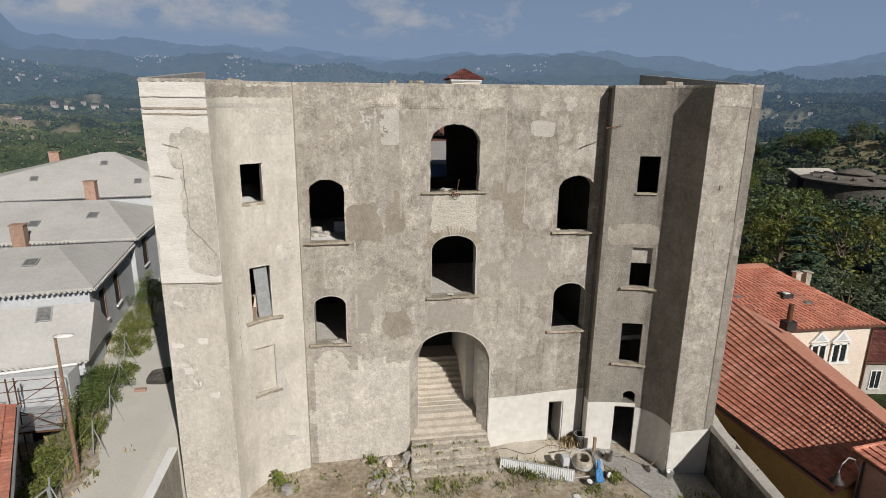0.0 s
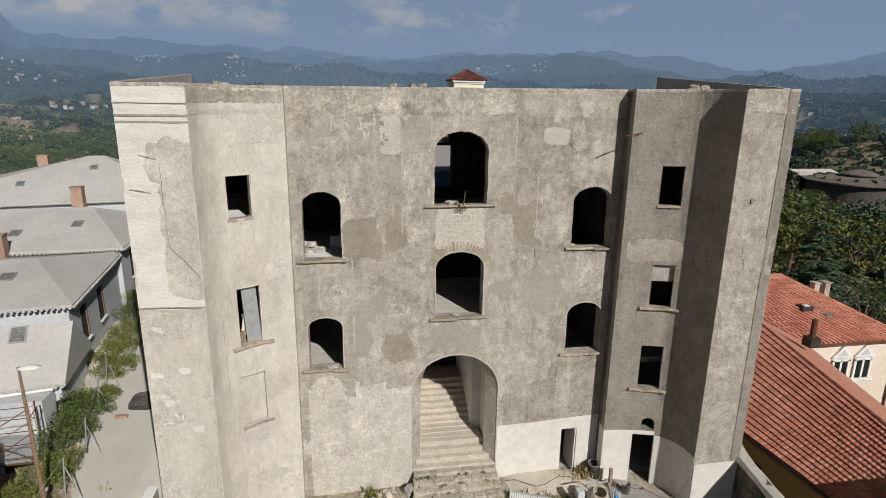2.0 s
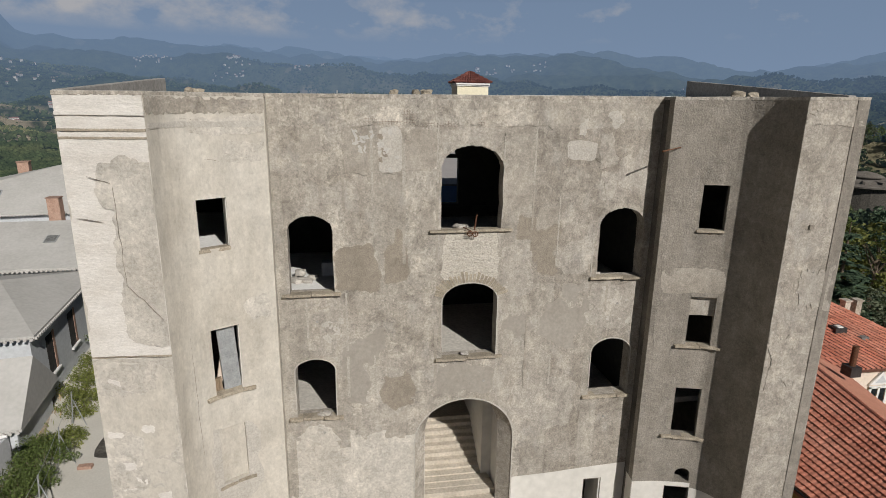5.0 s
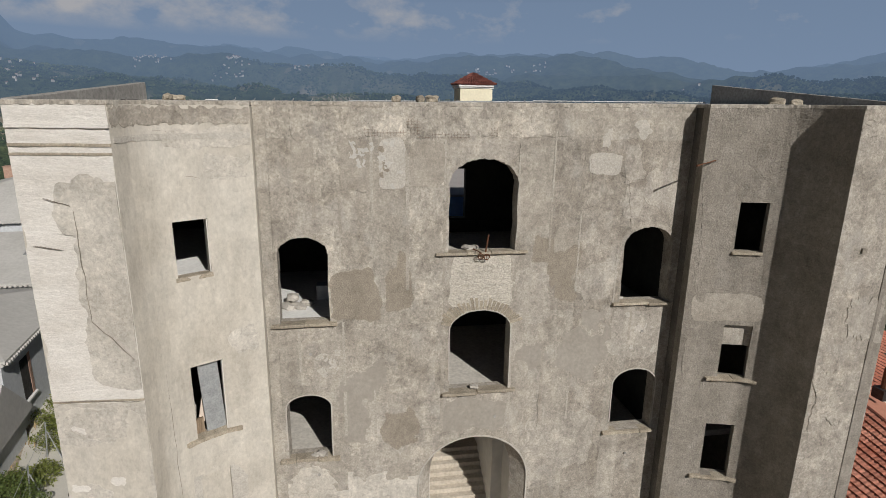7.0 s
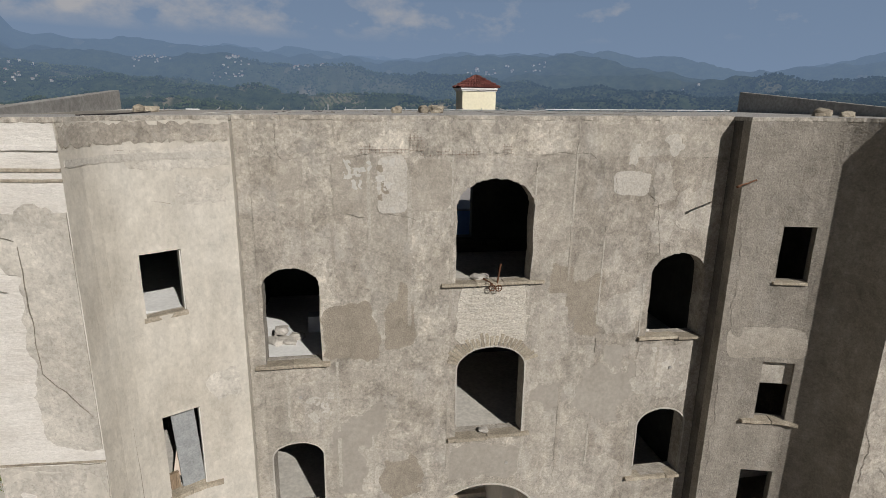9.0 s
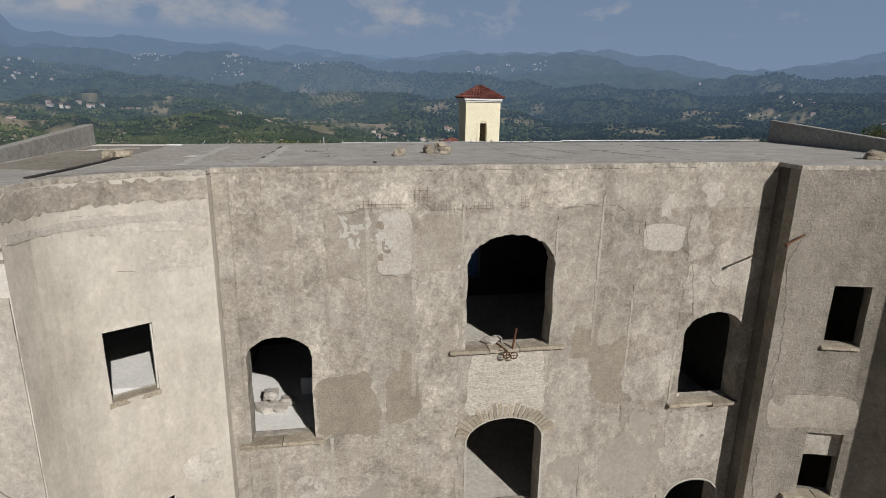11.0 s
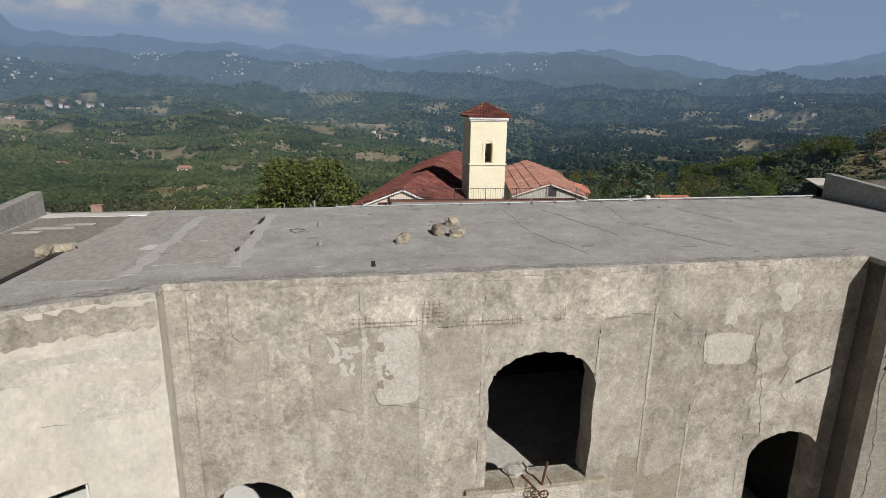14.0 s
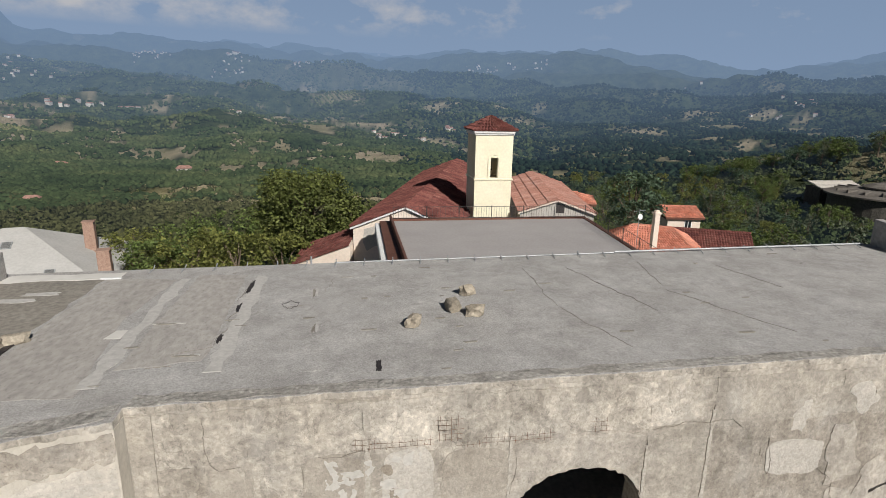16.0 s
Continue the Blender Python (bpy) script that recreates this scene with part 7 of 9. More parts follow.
for line in (((-1.24, 17.32), (-1.2, 16.53), (-1.07, 16.4), (-0.75, 16.45)), ((0.37, 16.51), (1.12, 16.55)), ((1.26, 15.32), (1.41, 14.94), (2.02, 14.87), (2.41, 14.75)), ((3.49, 16.37), (3.49, 15.14)), ((5.91, 16.52), (6.44, 16.61), (7.39, 16.61), (7.61, 16.42)), ((8.17, 16.17), (8.25, 15.41)), ((9.28, 15.44), (9.67, 15.09), (9.88, 13.53)), ((0.3, 15.2), (0.55, 14.95), (1.0, 14.85)), ((10.75, 10.7), (11.05, 9.9)), ((6.95, 7.3), (6.95, 6.0))):
    CRACKS += [(*p, *q) for p, q in zip(line, line[1:])]
for k, (a, b, c, d) in enumerate(CRACKS):
    part("crack", skin(jagged(a, b, c, d, 0.0075 if k % 3 else 0.012, 200 + k, 70, 0.13), front_holes, flat, 0.0378, 0.012), M_CRACK, palace)
WING_CRACKS = ((12.2, 11.55, 14.1, 11.45), (12.15, 17.1, 13.2, 16.95), (13.1, 15.9, 13.5, 15.4), (12.9, 11.5, 12.95, 10.6))
for k, (a, b, c, d) in enumerate(WING_CRACKS):
    part("crack", skin(jagged(ru(a), b, ru(c), d, 0.014, 240 + k, 12), right_holes, right_place, 0.006, 0.02), M_CRACK, palace)
for k, (a, b, c, d) in enumerate(((-4.6, 16.75, -3.9, 16.7), (-4.1, 15.5, -3.7, 15.4), (-4.85, 10.0, -4.8, 5.0))):
    part("crack", skin(jagged(lu(a), b, lu(c), d, 0.014, 260 + k, 12), left_holes, left_place, 0.006, 0.02), M_CRACK, palace)

# patches on the wings
part("stained_band", skin(wavy(0.03, left_len - 0.03, 16.92, 17.36, 33, 0.06, 0.10), left_holes, left_place, 0.016, 0.03), M_PLASTER4, palace, "grey stained band under the roof edge")
part("pale_band", skin(wavy(0.03, left_len - 0.1, 16.5, 16.66, 34, 0.02, 0.16), left_holes, left_place, 0.018, 0.02), M_PALEPATCH, palace)
for k, (x, z, w, h, mt, amp) in enumerate(((-2.85, 10.4, 0.8, 0.8, M_CREAM2, 0.2), (-3.0, 15.7, 1.2, 0.8, M_CREAM2, 0.3), (-4.0, 4.6, 1.7, 3.2, M_PALEPATCH, 0.2), (-2.9, 0.6, 0.9, 0.9, M_CREAM2, 0.3), (-3.6, 1.2, 1.3, 0.6, M_PALEPATCH, 0.3), (-3.3, 16.6, 2.6, 0.5, M_CREAM2, 0.2))):
    part("plaster_patch", skin([(min(max(p, 0.03), left_len - 0.03), q) for p, q in chipped(lu(x) - w / 2, lu(x) + w / 2, z - h / 2, z + h / 2, 120 + k, amp)], left_holes, left_place, 0.005 + 0.0012 * k, 0.03), mt, palace)
for k, (x, z, w, h, mt, amp) in enumerate(((13.0, 16.95, 2.4, 0.8, M_WING2, 0.3), (12.75, 16.1, 1.1, 0.9, M_WING2, 0.4), (13.1, 10.9, 2.4, 1.0, M_TAN, 0.12), (13.3, 7.4, 1.6, 1.3, M_WING2, 0.4), (13.3, 3.4, 1.6, 0.9, M_WING2, 0.3), (12.2, 13.4, 0.7, 4.6, M_WING2, 0.25), (12.15, 7.0, 0.7, 5.0, M_WING2, 0.25))):
    part("plaster_patch", skin([(min(max(p, 0.03), right_len - 0.03), q) for p, q in chipped(ru(x) - w / 2, ru(x) + w / 2, z - h / 2, z + h / 2, 140 + k, amp)], right_holes, right_place, 0.005 + 0.0012 * k, 0.03), mt, palace)

# walled-up window on the left wing, shutter and infill in other openings
part("blind_panel", strip(left_place, lu(-3.5), lu(-4.5), 3.8, 6.2, 0.3, -0.13, 6), M_CREAM, palace, "walled-up window recess")
part("upper_infill", strip(right_place, ru(13.05), ru(14.0), 9.45, 10.35, 0.36, -0.2, 4), M_PLASTER3, palace, "pinkish grey plaster infill closing the window head")

for x, z0, z1 in ((-3.62, 12.66, 14.22), (-3.55, 7.46, 9.8)):
    part("window_reveal", strip(left_place, lu(x) + 0.004, lu(x) + 0.035, z0, z1, 0.4, -0.015, 2), M_WHITEWASH, palace, "whitewashed window reveal")

# corner pier: rendered half, cornice bands
pier, pier_len = upright(-7.45, 22.52, -5.15, 22.4)
part("pier_render", skin(wavy(0.015, pier_len - 0.015, -1.5, 9.66, 44, 0.012, 0.1), [], pier, 0.027, 0.03), M_CREAM2, palace, "stained mottled render on the lower pier")
for k, (u, z, w, h, mt, amp) in enumerate(((1.90, 12.9, 1.6, 5.6, M_CREAM2, 0.22), (1.55, 14.9, 1.5, 1.3, M_CREAM2, 0.2), (1.15, 7.9, 2.2, 3.3, M_CREAM, 0.1), (1.0, 9.0, 1.7, 1.1, M_CREAM2, 0.3), (1.3, 4.3, 1.9, 3.6, M_CREAM, 0.2), (1.9, 2.0, 0.7, 3.4, M_CREAM, 0.2), (0.7, 6.0, 0.8, 2.2, M_CREAM2, 0.3), (0.4, 0.5, 0.75, 2.4, M_REBAR, 0.2))):
    part("plaster_patch", skin([(min(max(p, 0.02), pier_len - 0.02), q) for p, q in chipped(u - w / 2, u + w / 2, z - h / 2, z + h / 2, 160 + k, amp)], [], pier, 0.034 + 0.002 * k, 0.03), mt, palace)
for k in range(16):
    u, z, w, h = rf.uniform(0.15, 2.0), rf.uniform(3.0, 9.4), rf.uniform(0.08, 0.4), rf.uniform(0.06, 0.3)
    part("paint_flake", skin([(min(max(p, 0.02), pier_len - 0.02), q) for p, q in chipped(u - w / 2, u + w / 2, z - h / 2, z + h / 2, 200 + k, 0.14, 0.025, 3.0)], [], pier, 0.056, 0.012), M_PALEPATCH if k % 2 else M_BRICKWHITE, palace)
for z, h, o in ((16.95, 0.09, 0.05), (16.5, 0.07, 0.035), (16.28, 0.06, 0.03), (9.75, 0.05, 0.03)):
    part("brick_band", strip(pier, 0.0, pier_len, z - h, z, 0.02, o, 12, 0.012), M_STONE if z < 16.9 else M_BRICKWHITE, palace, "course of bare brick")
for k, (a, b, c, d) in enumerate(((1.25, 14.9, 1.3, 12.0), (1.3, 12.0, 2.2, 10.9), (0.2, 9.75, 2.2, 9.7), (0.6, 15.2, 1.2, 15.0), (0.2, 14.0, 0.9, 13.9))):
    part("crack", skin(jagged(a, b, c, d, 0.018, 280 + k, 16), [], pier, 0.062, 0.02), M_CRACK, palace)
rpier, rpier_len = upright(14.95, 21.9, 17.1, 21.78)
for k, (u, z, w, h, mt) in enumerate(((1.0, 17.05, 1.9, 0.5, M_PLASTER2), (1.4, 11.2, 1.2, 1.4, M_PLASTER3), (0.7, 8.4, 1.0, 1.8, M_PLASTER2))):
    part("plaster_patch", skin([(min(max(a, 0.02), rpier_len - 0.02), b) for a, b in blob(u, z, w, h, 180 + k, 80, 0.9)], [], rpier, 0.016 + 0.002 * k, 0.03), mt, palace)
# no hole is cut: a dark block paints its inner shade on the pier
part("putlog_hole", Geo().box(15.72, 15.88, 21.80, 21.9, 13.35, 13.5), M_CRACK, palace)

# bare rubble masonry below the upper window, brick arch over the one beneath
masonry = part("rubble_backing", skin(blob(4.72, 11.85, 2.1, 1.75, 91, 30, 0.25), front_holes, flat, 0.036, 0.03), M_REBAR, palace, "bare rubble masonry where plaster has fallen")
random.seed(71)
z = 11.05
while z < 12.6:
    h = random.uniform(0.09, 0.2)
    x = 3.75 + random.uniform(0, 0.2)
    while x < 5.65:
        w = random.uniform(0.12, 0.34)
        if random.random() < 0.72 and inside(x + w / 2, z + h / 2, blob(4.72, 11.85, 2.1, 1.75, 91, 30, 0.25)):
            q = [(x + random.uniform(0, 0.03), z), (x + w - 0.02, z + random.uniform(0, 0.03)), (x + w - random.uniform(0.01, 0.04), z + h - 0.02), (x + w * 0.5, z + h - random.uniform(0, 0.03)), (x, z + h - random.uniform(0.02, 0.05))]
            part("stone", Geo().prism([(a, FRONT - 0.03, b) for a, b in q], (0, -random.uniform(0.008, 0.022), 0)), M_REBAR, masonry)
        x += w
    z += h
for k in range(23):
    a = math.pi * (0.08 + 0.84 * k / 22)
    c, s = math.cos(a), math.sin(a)
    x0, z0 = 4.725 + 1.07 * c, 10.14 + 0.70 * s
    d = Vector((c * 0.8, 0, s)).normalized()
    t = Vector((-d.z, 0, d.x)) * 0.042
    ln = random.uniform(0.30, 0.46)
    p = Vector((x0, FRONT - 0.028, z0))
    part("arch_brick", Geo().prism([p - t, p + t, p + t * 1.3 + d * ln, p - t * 1.3 + d * ln], (0, -0.014 - random.uniform(0, 0.012), 0)), M_STONE, masonry)

# pale plaster rims round the arched openings
def rim(hole, wide, proud, material, first, last):
    pts = hole["loop"][first:last]
    cu, cz = hole["mid"], sum(p[1] for p in pts) / len(pts)
    outer = []
    for i, (u, z) in enumerate(pts):
        a, b = pts[max(0, i - 1)], pts[min(len(pts) - 1, i + 1)]
        nu, nz = b[1] - a[1], a[0] - b[0]
        q = math.hypot(nu, nz) or 1
        if nu * (u - cu) + nz * (z - cz) < 0:
            nu, nz = -nu, -nz
        outer.append((u + nu / q * wide, z + nz / q * wide))
    v = [(u, FRONT - proud, z) for u, z in pts] + [(u, FRONT - proud, z) for u, z in outer]
    v += [(x, FRONT + 0.05, z) for x, _, z in v]
    n = len(pts)
    f = []
    for i in range(n - 1):
        f += [(i, i + 1, n + i + 1, n + i), (2 * n + i, 3 * n + i, 3 * n + i + 1, 2 * n + i + 1), (i, 2 * n + i, 2 * n + i + 1, i + 1), (n + i, n + i + 1, 3 * n + i + 1, 3 * n + i)]
    return Geo().add(v, f)


for k, w in ((0, 0.05), (2, 0.045), (4, 0.045), (6, 0.045)):
    n = len(front_holes[k]["loop"])
    part("arch_rim", rim(front_holes[k], w, 0.045, M_PALEPATCH, 1, n), M_PALEPATCH, palace, "pale plaster rim round the arch")

# exposed reinforcing mesh under the roof edge
mesh_part = thing("exposed_reinforcement", "rusty reinforcing mesh showing through fallen plaster", "reinforcement")
random.seed(81)
for x0, x1, z0, z1 in ((0.95, 1.22, 16.60, 16.80), (1.22, 2.15, 16.60, 16.70), (2.24, 2.58, 16.66, 17.02), (2.6, 2.9, 16.54, 16.58), (3.0, 4.15, 16.55, 16.66), (4.85, 5.05, 16.6, 16.85)):
    for z in np.arange(z0, z1 + 0.01, 0.088):
        part("bar", Geo().tube([(x0 - random.uniform(0, 0.08), FRONT - 0.055, z), ((x0 + x1) / 2, FRONT - 0.075 + random.uniform(-0.01, 0.01), z + random.uniform(-0.015, 0.015)), (x1 + random.uniform(0, 0.08), FRONT - 0.055, z)], 0.0026, 4), M_RUST, mesh_part)
    for x in np.arange(x0, x1 + 0.01, 0.098):
        part("bar", Geo().tube([(x, FRONT - 0.065, z0 - random.uniform(0, 0.06)), (x + random.uniform(-0.02, 0.02), FRONT - 0.07, z1 + random.uniform(0.0, 0.07))], 0.0026, 4), M_RUST, mesh_part)

# iron stay rod sticking out of the wing's edge, and small pipe ends in the wall
rod = solid("iron_stay_rod", Geo().tube([(12.2, 24.3, 15.92), (11.70, 23.98, 15.87), (11.16, 23.68, 15.83)], 0.022, 8).tube([(11.22, 23.71, 15.82), (11.1, 23.65, 15.81)], 0.036, 8).tube([(12.1, 24.26, 15.9), (12.22, 24.3, 15.93)], 0.045, 8), M_RUST, "rusty iron rod sticking out of the wall edge", "rod")
for k, (x, z) in enumerate(((-0.95, 9.55), (-0.85, 5.0), (10.7, 9.75), (10.55, 4.75), (5.35, 6.75))):
    solid("pipe_stub", Geo().tube([(x, FRONT + 0.1, z), (x, FRONT - 0.07, z - 0.01)], 0.04, 10).tube([(x, FRONT - 0.055, z), (x, FRONT - 0.075, z)], 0.052, 10), M_CONCRETE, "short drain pipe end in the wall", "pipe", "pipe ends")

# hoist gear on the sill of the upper window
hoist = thing("window_hoist", "rusty hoist bar with small pulley wheels on a window sill", "hoist")
part("bar", Geo().tube([(4.78, 24.98, 12.8), (4.86, 24.93, 13.45)], 0.028, 8), M_RUST, hoist)
part("bar", Geo().tube([(4.45, 25.3, 12.9), (4.62, 24.86, 12.86)], 0.025, 8), M_RUST, hoist)
for x, y, z in ((4.8, 24.84, 12.74), (4.60, 24.84, 12.76)):
    g = Geo()
    g.tube([(x + 0.09 * math.cos(a), y, z + 0.09 * math.sin(a)) for a in np.linspace(0, 2 * math.pi, 17)], 0.018, 6)
    g.tube([(x - 0.08, y, z), (x + 0.08, y, z)], 0.01, 5).tube([(x, y, z - 0.08), (x, y, z + 0.08)], 0.01, 5)
    part("pulley_wheel", g, M_RUST, hoist)
part("wire", Geo().tube([(4.5, 25.0, 12.95), (4.4, 24.9, 12.86), (4.55, 24.86, 12.92), (4.62, 24.85, 12.8)], 0.008, 5), M_DARKMETAL, hoist)

# things seen inside the openings
door = thing("leaning_door", "grey sheet-metal door leaning inside a window opening", "door")
(dx, dy), (dnx, dny) = left_place(lu(-3.85))
yaw = math.degrees(math.atan2(dnx, -dny))
dm = Matrix.Translation((dx - dnx * 0.2, dy - dny * 0.2, 7.45)) @ Matrix.Rotation(radians(yaw), 4, "Z") @ Matrix.Rotation(radians(-3), 4, "Y")
part("leaf", Geo().box(-0.26, 0.33, -0.02, 0.03, 0.0, 2.3, dm), M_STEEL, door, bevel=0.008)
part("rail", Geo().box(-0.26, 0.33, -0.035, -0.022, 1.2, 1.28, dm), M_STEEL, door)
solid("pink_board", Geo().box(-0.5, -0.2, 0.18, 0.22, 0.2, 1.7, dm @ Matrix.Rotation(radians(14), 4, "Y")), M_PINKWALL, "pinkish broken board standing inside the window", "board")
solid("wooden_crate", Geo().box(-0.55, -0.3, 0.02, 0.14, 0.0, 0.5, dm), M_WOOD, "small weathered crate inside the window", "crate", bevel=0.01)


def rock(x, y, z, sx, sy, sz, seed, name="stone_block", label="rough beige stone lying loose", material=None, cat="stone", group=""):
    """A broken stone: a lumpy block with chipped faces."""
    bm = bmesh.new()
    bmesh.ops.create_icosphere(bm, subdivisions=2, radius=1.0)
    r = random.Random(seed)
    q = Vector((r.uniform(0, 9), r.uniform(0, 9), r.uniform(0, 9)))
    for v in bm.verts:
        p = v.co.copy()
        s = 1.0 / max(abs(p.x), abs(p.y), abs(p.z)) ** 0.82 * (1 + 0.36 * noise.noise(p * 1.5 + q))
        v.co = Vector((p.x * s * sx, p.y * s * sy, max(p.z * s, -0.8) * sz))
    lo = min(v.co.z for v in bm.verts)
    me = bpy.data.meshes.new(name)
    bm.to_mesh(me)
    bm.free()
    me.materials.append(material or M_STONE)
    ob = tagged(new(name, me), label, cat, group)
    ob.matrix_world = pose(x, y, z - lo - 0.012, 0, 0, r.uniform(0, 360))
    return ob


for k, (x, y, s) in enumerate(((-1.62, 26.9, 0.26), (-1.35, 27.0, 0.22), (-1.2, 26.8, 0.2), (-1.5, 27.3, 0.3), (-1.0, 27.2, 0.24))):
    rock(x - 0.17, y, 10.5 + (0.17 if k == 3 else 0), s * (0.7 if k == 3 else 1.05), s * 0.8, s * 0.42, 300 + k, "rubble_slab", "pale broken plaster slab on the upper floor", M_PALEPATCH, "rubble", "rubble on the upper floor")
solid("floor_chest", Geo().box(-0.85, 0.05, 27.6, 28.1, 10.5, 11.05), M_GREYWALL, "dull grey box standing on the upper floor", "box", bevel=0.02)
for k, (x, y, z, s) in enumerate(((4.3, 25.5, 12.84, 0.2), (4.55, 25.65, 12.84, 0.15), (9.9, 25.5, 10.86, 0.14), (9.85, 25.7, 10.86, 0.1), (4.6, 25.25, 7.84, 0.15), (-0.75, 25.2, 5.7, 0.16), (-0.95, 25.15, 5.7, 0.12))):
    rock(x, y, z, s, s * 0.9, s * 0.4, 320 + k, "plaster_lump", "lump of fallen pale plaster on the sill", M_PALEPATCH, "rubble", "rubble on the sills")

# ---------------- on the roof ----------------
def deck_patch(name, outline, lift, material, label=""):
    return part(name, slab_geo(fine([tuple(p) for p in outline] + [outline[0]], 0.35)[:-1], lambda x, y: deck_z(x, y) + lift, 0.02, 0.5), material, palace, label)


def ragged(loop, amp, seed):
    r = random.Random(seed)
    return [(x + r.uniform(-amp, amp), y + r.uniform(-amp, amp)) for x, y in fine(loop + [loop[0]], 0.3)[:-1]]


deck_patch("roof_sheet", ragged([(-7.1, 25.2), (-5.2, 25.1), (-4.95, 28.4), (-4.9, 31.2), (-7.1, 31.3)], 0.05, 1), 0.006, M_ROOFDARK, "dark worn roofing felt")
deck_patch("roof_sheet", ragged([(-4.9, 25.6), (-3.1, 25.5), (-3.5, 28.6), (-3.2, 31.0), (-4.8, 31.3)], 0.04, 2), 0.005, M_ROOFWARM, "brownish roofing sheet")
deck_patch("roof_sheet", ragged([(-2.85, 26.3), (-1.55, 26.5), (-1.6, 31.2), (-2.75, 31.3)], 0.04, 3), 0.005, M_ROOFWARM, "brownish roofing sheet")
deck_patch("roof_strip", ragged([(-1.42, 26.1), (-1.15, 26.1), (-1.1, 31.0), (-1.38, 31.1)], 0.06, 4), 0.009, M_ROOFPALE, "pale cement joint strip")
deck_patch("roof_strip", ragged([(-3.2, 25.7), (-2.95, 25.7), (-2.9, 31.0), (-3.12, 31.1)], 0.06, 5), 0.009, M_ROOFPALE, "pale cement joint strip")
deck_patch("roof_strip", ragged([(-7.2, 31.2), (-4.6, 31.3), (-4.6, 31.75), (-7.2, 31.75)], 0.06, 6), 0.010, M_WHITEWASH, "whitish cement along the back edge")
deck_patch("roof_strip", ragged([(0.15, 25.9), (0.4, 25.9), (0.5, 31.2), (0.2, 31.2)], 0.06, 7), 0.006, M_ROOFFELT, "pale cement joint strip")
deck_patch("roof_spot", ragged([(-3.5, 27.6), (-3.2, 27.6), (-3.2, 28.0), (-3.45, 28.0)], 0.03, 8), 0.012, M_WHITEWASH, "whitish cement spot")
# flat dark patch on the deck, coloured as the shade within a hole
deck_patch("roof_hole", blob(1.35, 25.9, 0.10, 0.32, 3, 30, 1.6), 0.012, M_DARKMETAL, "dark hole in the roof skin")
for k, (x, y, w, h) in enumerate(((-6.2, 29.9, 0.9, 0.25), (-6.6, 29.5, 0.6, 0.2), (-5.8, 30.3, 0.7, 0.2))):
    deck_patch("roof_spot", blob(x, y, w, h, 20 + k, 18, 0.6), 0.014, M_ROOFPALE)
for k, (a, b, c, d) in enumerate(((5.34, 30.9, 5.27, 28.1), (5.3, 28.0, 5.9, 26.0), (6.8, 29.5, 7.3, 27.6), (6.5, 30.8, 6.8, 29.4), (8.19, 28.8, 9.4, 26.2), (8.6, 31.0, 8.3, 29.2), (10.6, 30.5, 11.1, 28.6), (-1.5, 29.3, -1.4, 30.7), (-1.5, 27.0, -1.4, 28.9), (-2.14, 26.75, -1.5, 27.0), (-2.4, 26.3, -2.0, 26.35), (0.3, 29.6, 0.5, 30.6), (-0.4, 28.8, 0.0, 28.9))):
    deck_patch("roof_crack", jagged(a, b, c, d, 0.009, 400 + k, 40, 0.12), 0.008, M_CRACK)
rr_ = random.Random(88)
for k in range(34):
    x, y = rr_.uniform(-4.5, 14.5), rr_.uniform(25.5, 31.4)
    deck_patch("roof_scab", blob(x, y, rr_.uniform(0.05, 0.28), rr_.uniform(0.02, 0.06), 430 + k, 14, 0.9), 0.014, M_ROOFDARK)
for k, (x, y, w, h) in enumerate(((-1.36, 30.2, 0.10, 0.7), (-1.40, 28.9, 0.08, 0.4), (-1.46, 27.4, 0.10, 0.35), (-1.9, 26.7, 0.35, 0.06), (-2.6, 28.2, 0.4, 0.05), (0.1, 29.6, 0.05, 0.5), (0.2, 27.6, 0.05, 0.3))):
    deck_patch("roof_scab", blob(x, y, w, h, 560 + k, 22, 1.5), 0.0155, M_DARKMETAL if k < 3 else M_ROOFDARK)
    deck_patch("roof_streak", blob(x + 0.06, y + 0.02, w * 1.1, h * 1.1, 570 + k, 22, 1.2), 0.0125, M_ROOFPALE)
part("felt_edge", slab_geo(fine([(-5.25, 23.6), (-5.12, 23.6), (-4.9, 28.0), (-5.02, 28.0), (-5.25, 23.6)], 0.4)[:-1], lambda x, y: deck_z(x, y) + 0.03, 0.06, 0.5), M_DARKMETAL, palace, "dark turned-up edge of the felt")

for pts in ([(-2.25, 25.13), (11.8, 25.13), (11.8, 25.36), (-2.25, 25.42)], [(-5.0, 23.35), (-4.4, 24.02), (-3.7, 24.44), (-2.35, 24.85), (-2.35, 25.2), (-3.8, 24.78), (-4.6, 24.3), (-5.15, 23.6)]):
    deck_patch("roof_edge", ragged(pts, 0.05, 91), 0.010, M_LIP, "rough crumbling cement along the roof edge")

# stones weighing down the roof
for k, (x, y, sx, sy, sz) in enumerate(((2.1, 27.5, 0.165, 0.12, 0.125), (3.02, 28.2, 0.19, 0.13, 0.135), (3.42, 27.88, 0.17, 0.13, 0.125), (3.50, 29.1, 0.16, 0.12, 0.13), (-5.2, 27.4, 0.2, 0.14, 0.12), (-5.0, 27.65, 0.22, 0.13, 0.1), (14.95, 25.4, 0.2, 0.15, 0.14), (14.75, 24.3, 0.17, 0.13, 0.1))):
    rock(x, y, deck_z(x, y), sx * 1.1, sy * 1.1, sz, 350 + k, "roof_stone", "rough beige stone lying on the flat roof", M_STONE, "stone", "stones on the roof")

# pale gutter with clips along the back edge
gut = thing("roof_edge_gutter", "pale metal gutter with clips along the roof's back edge", "gutter")
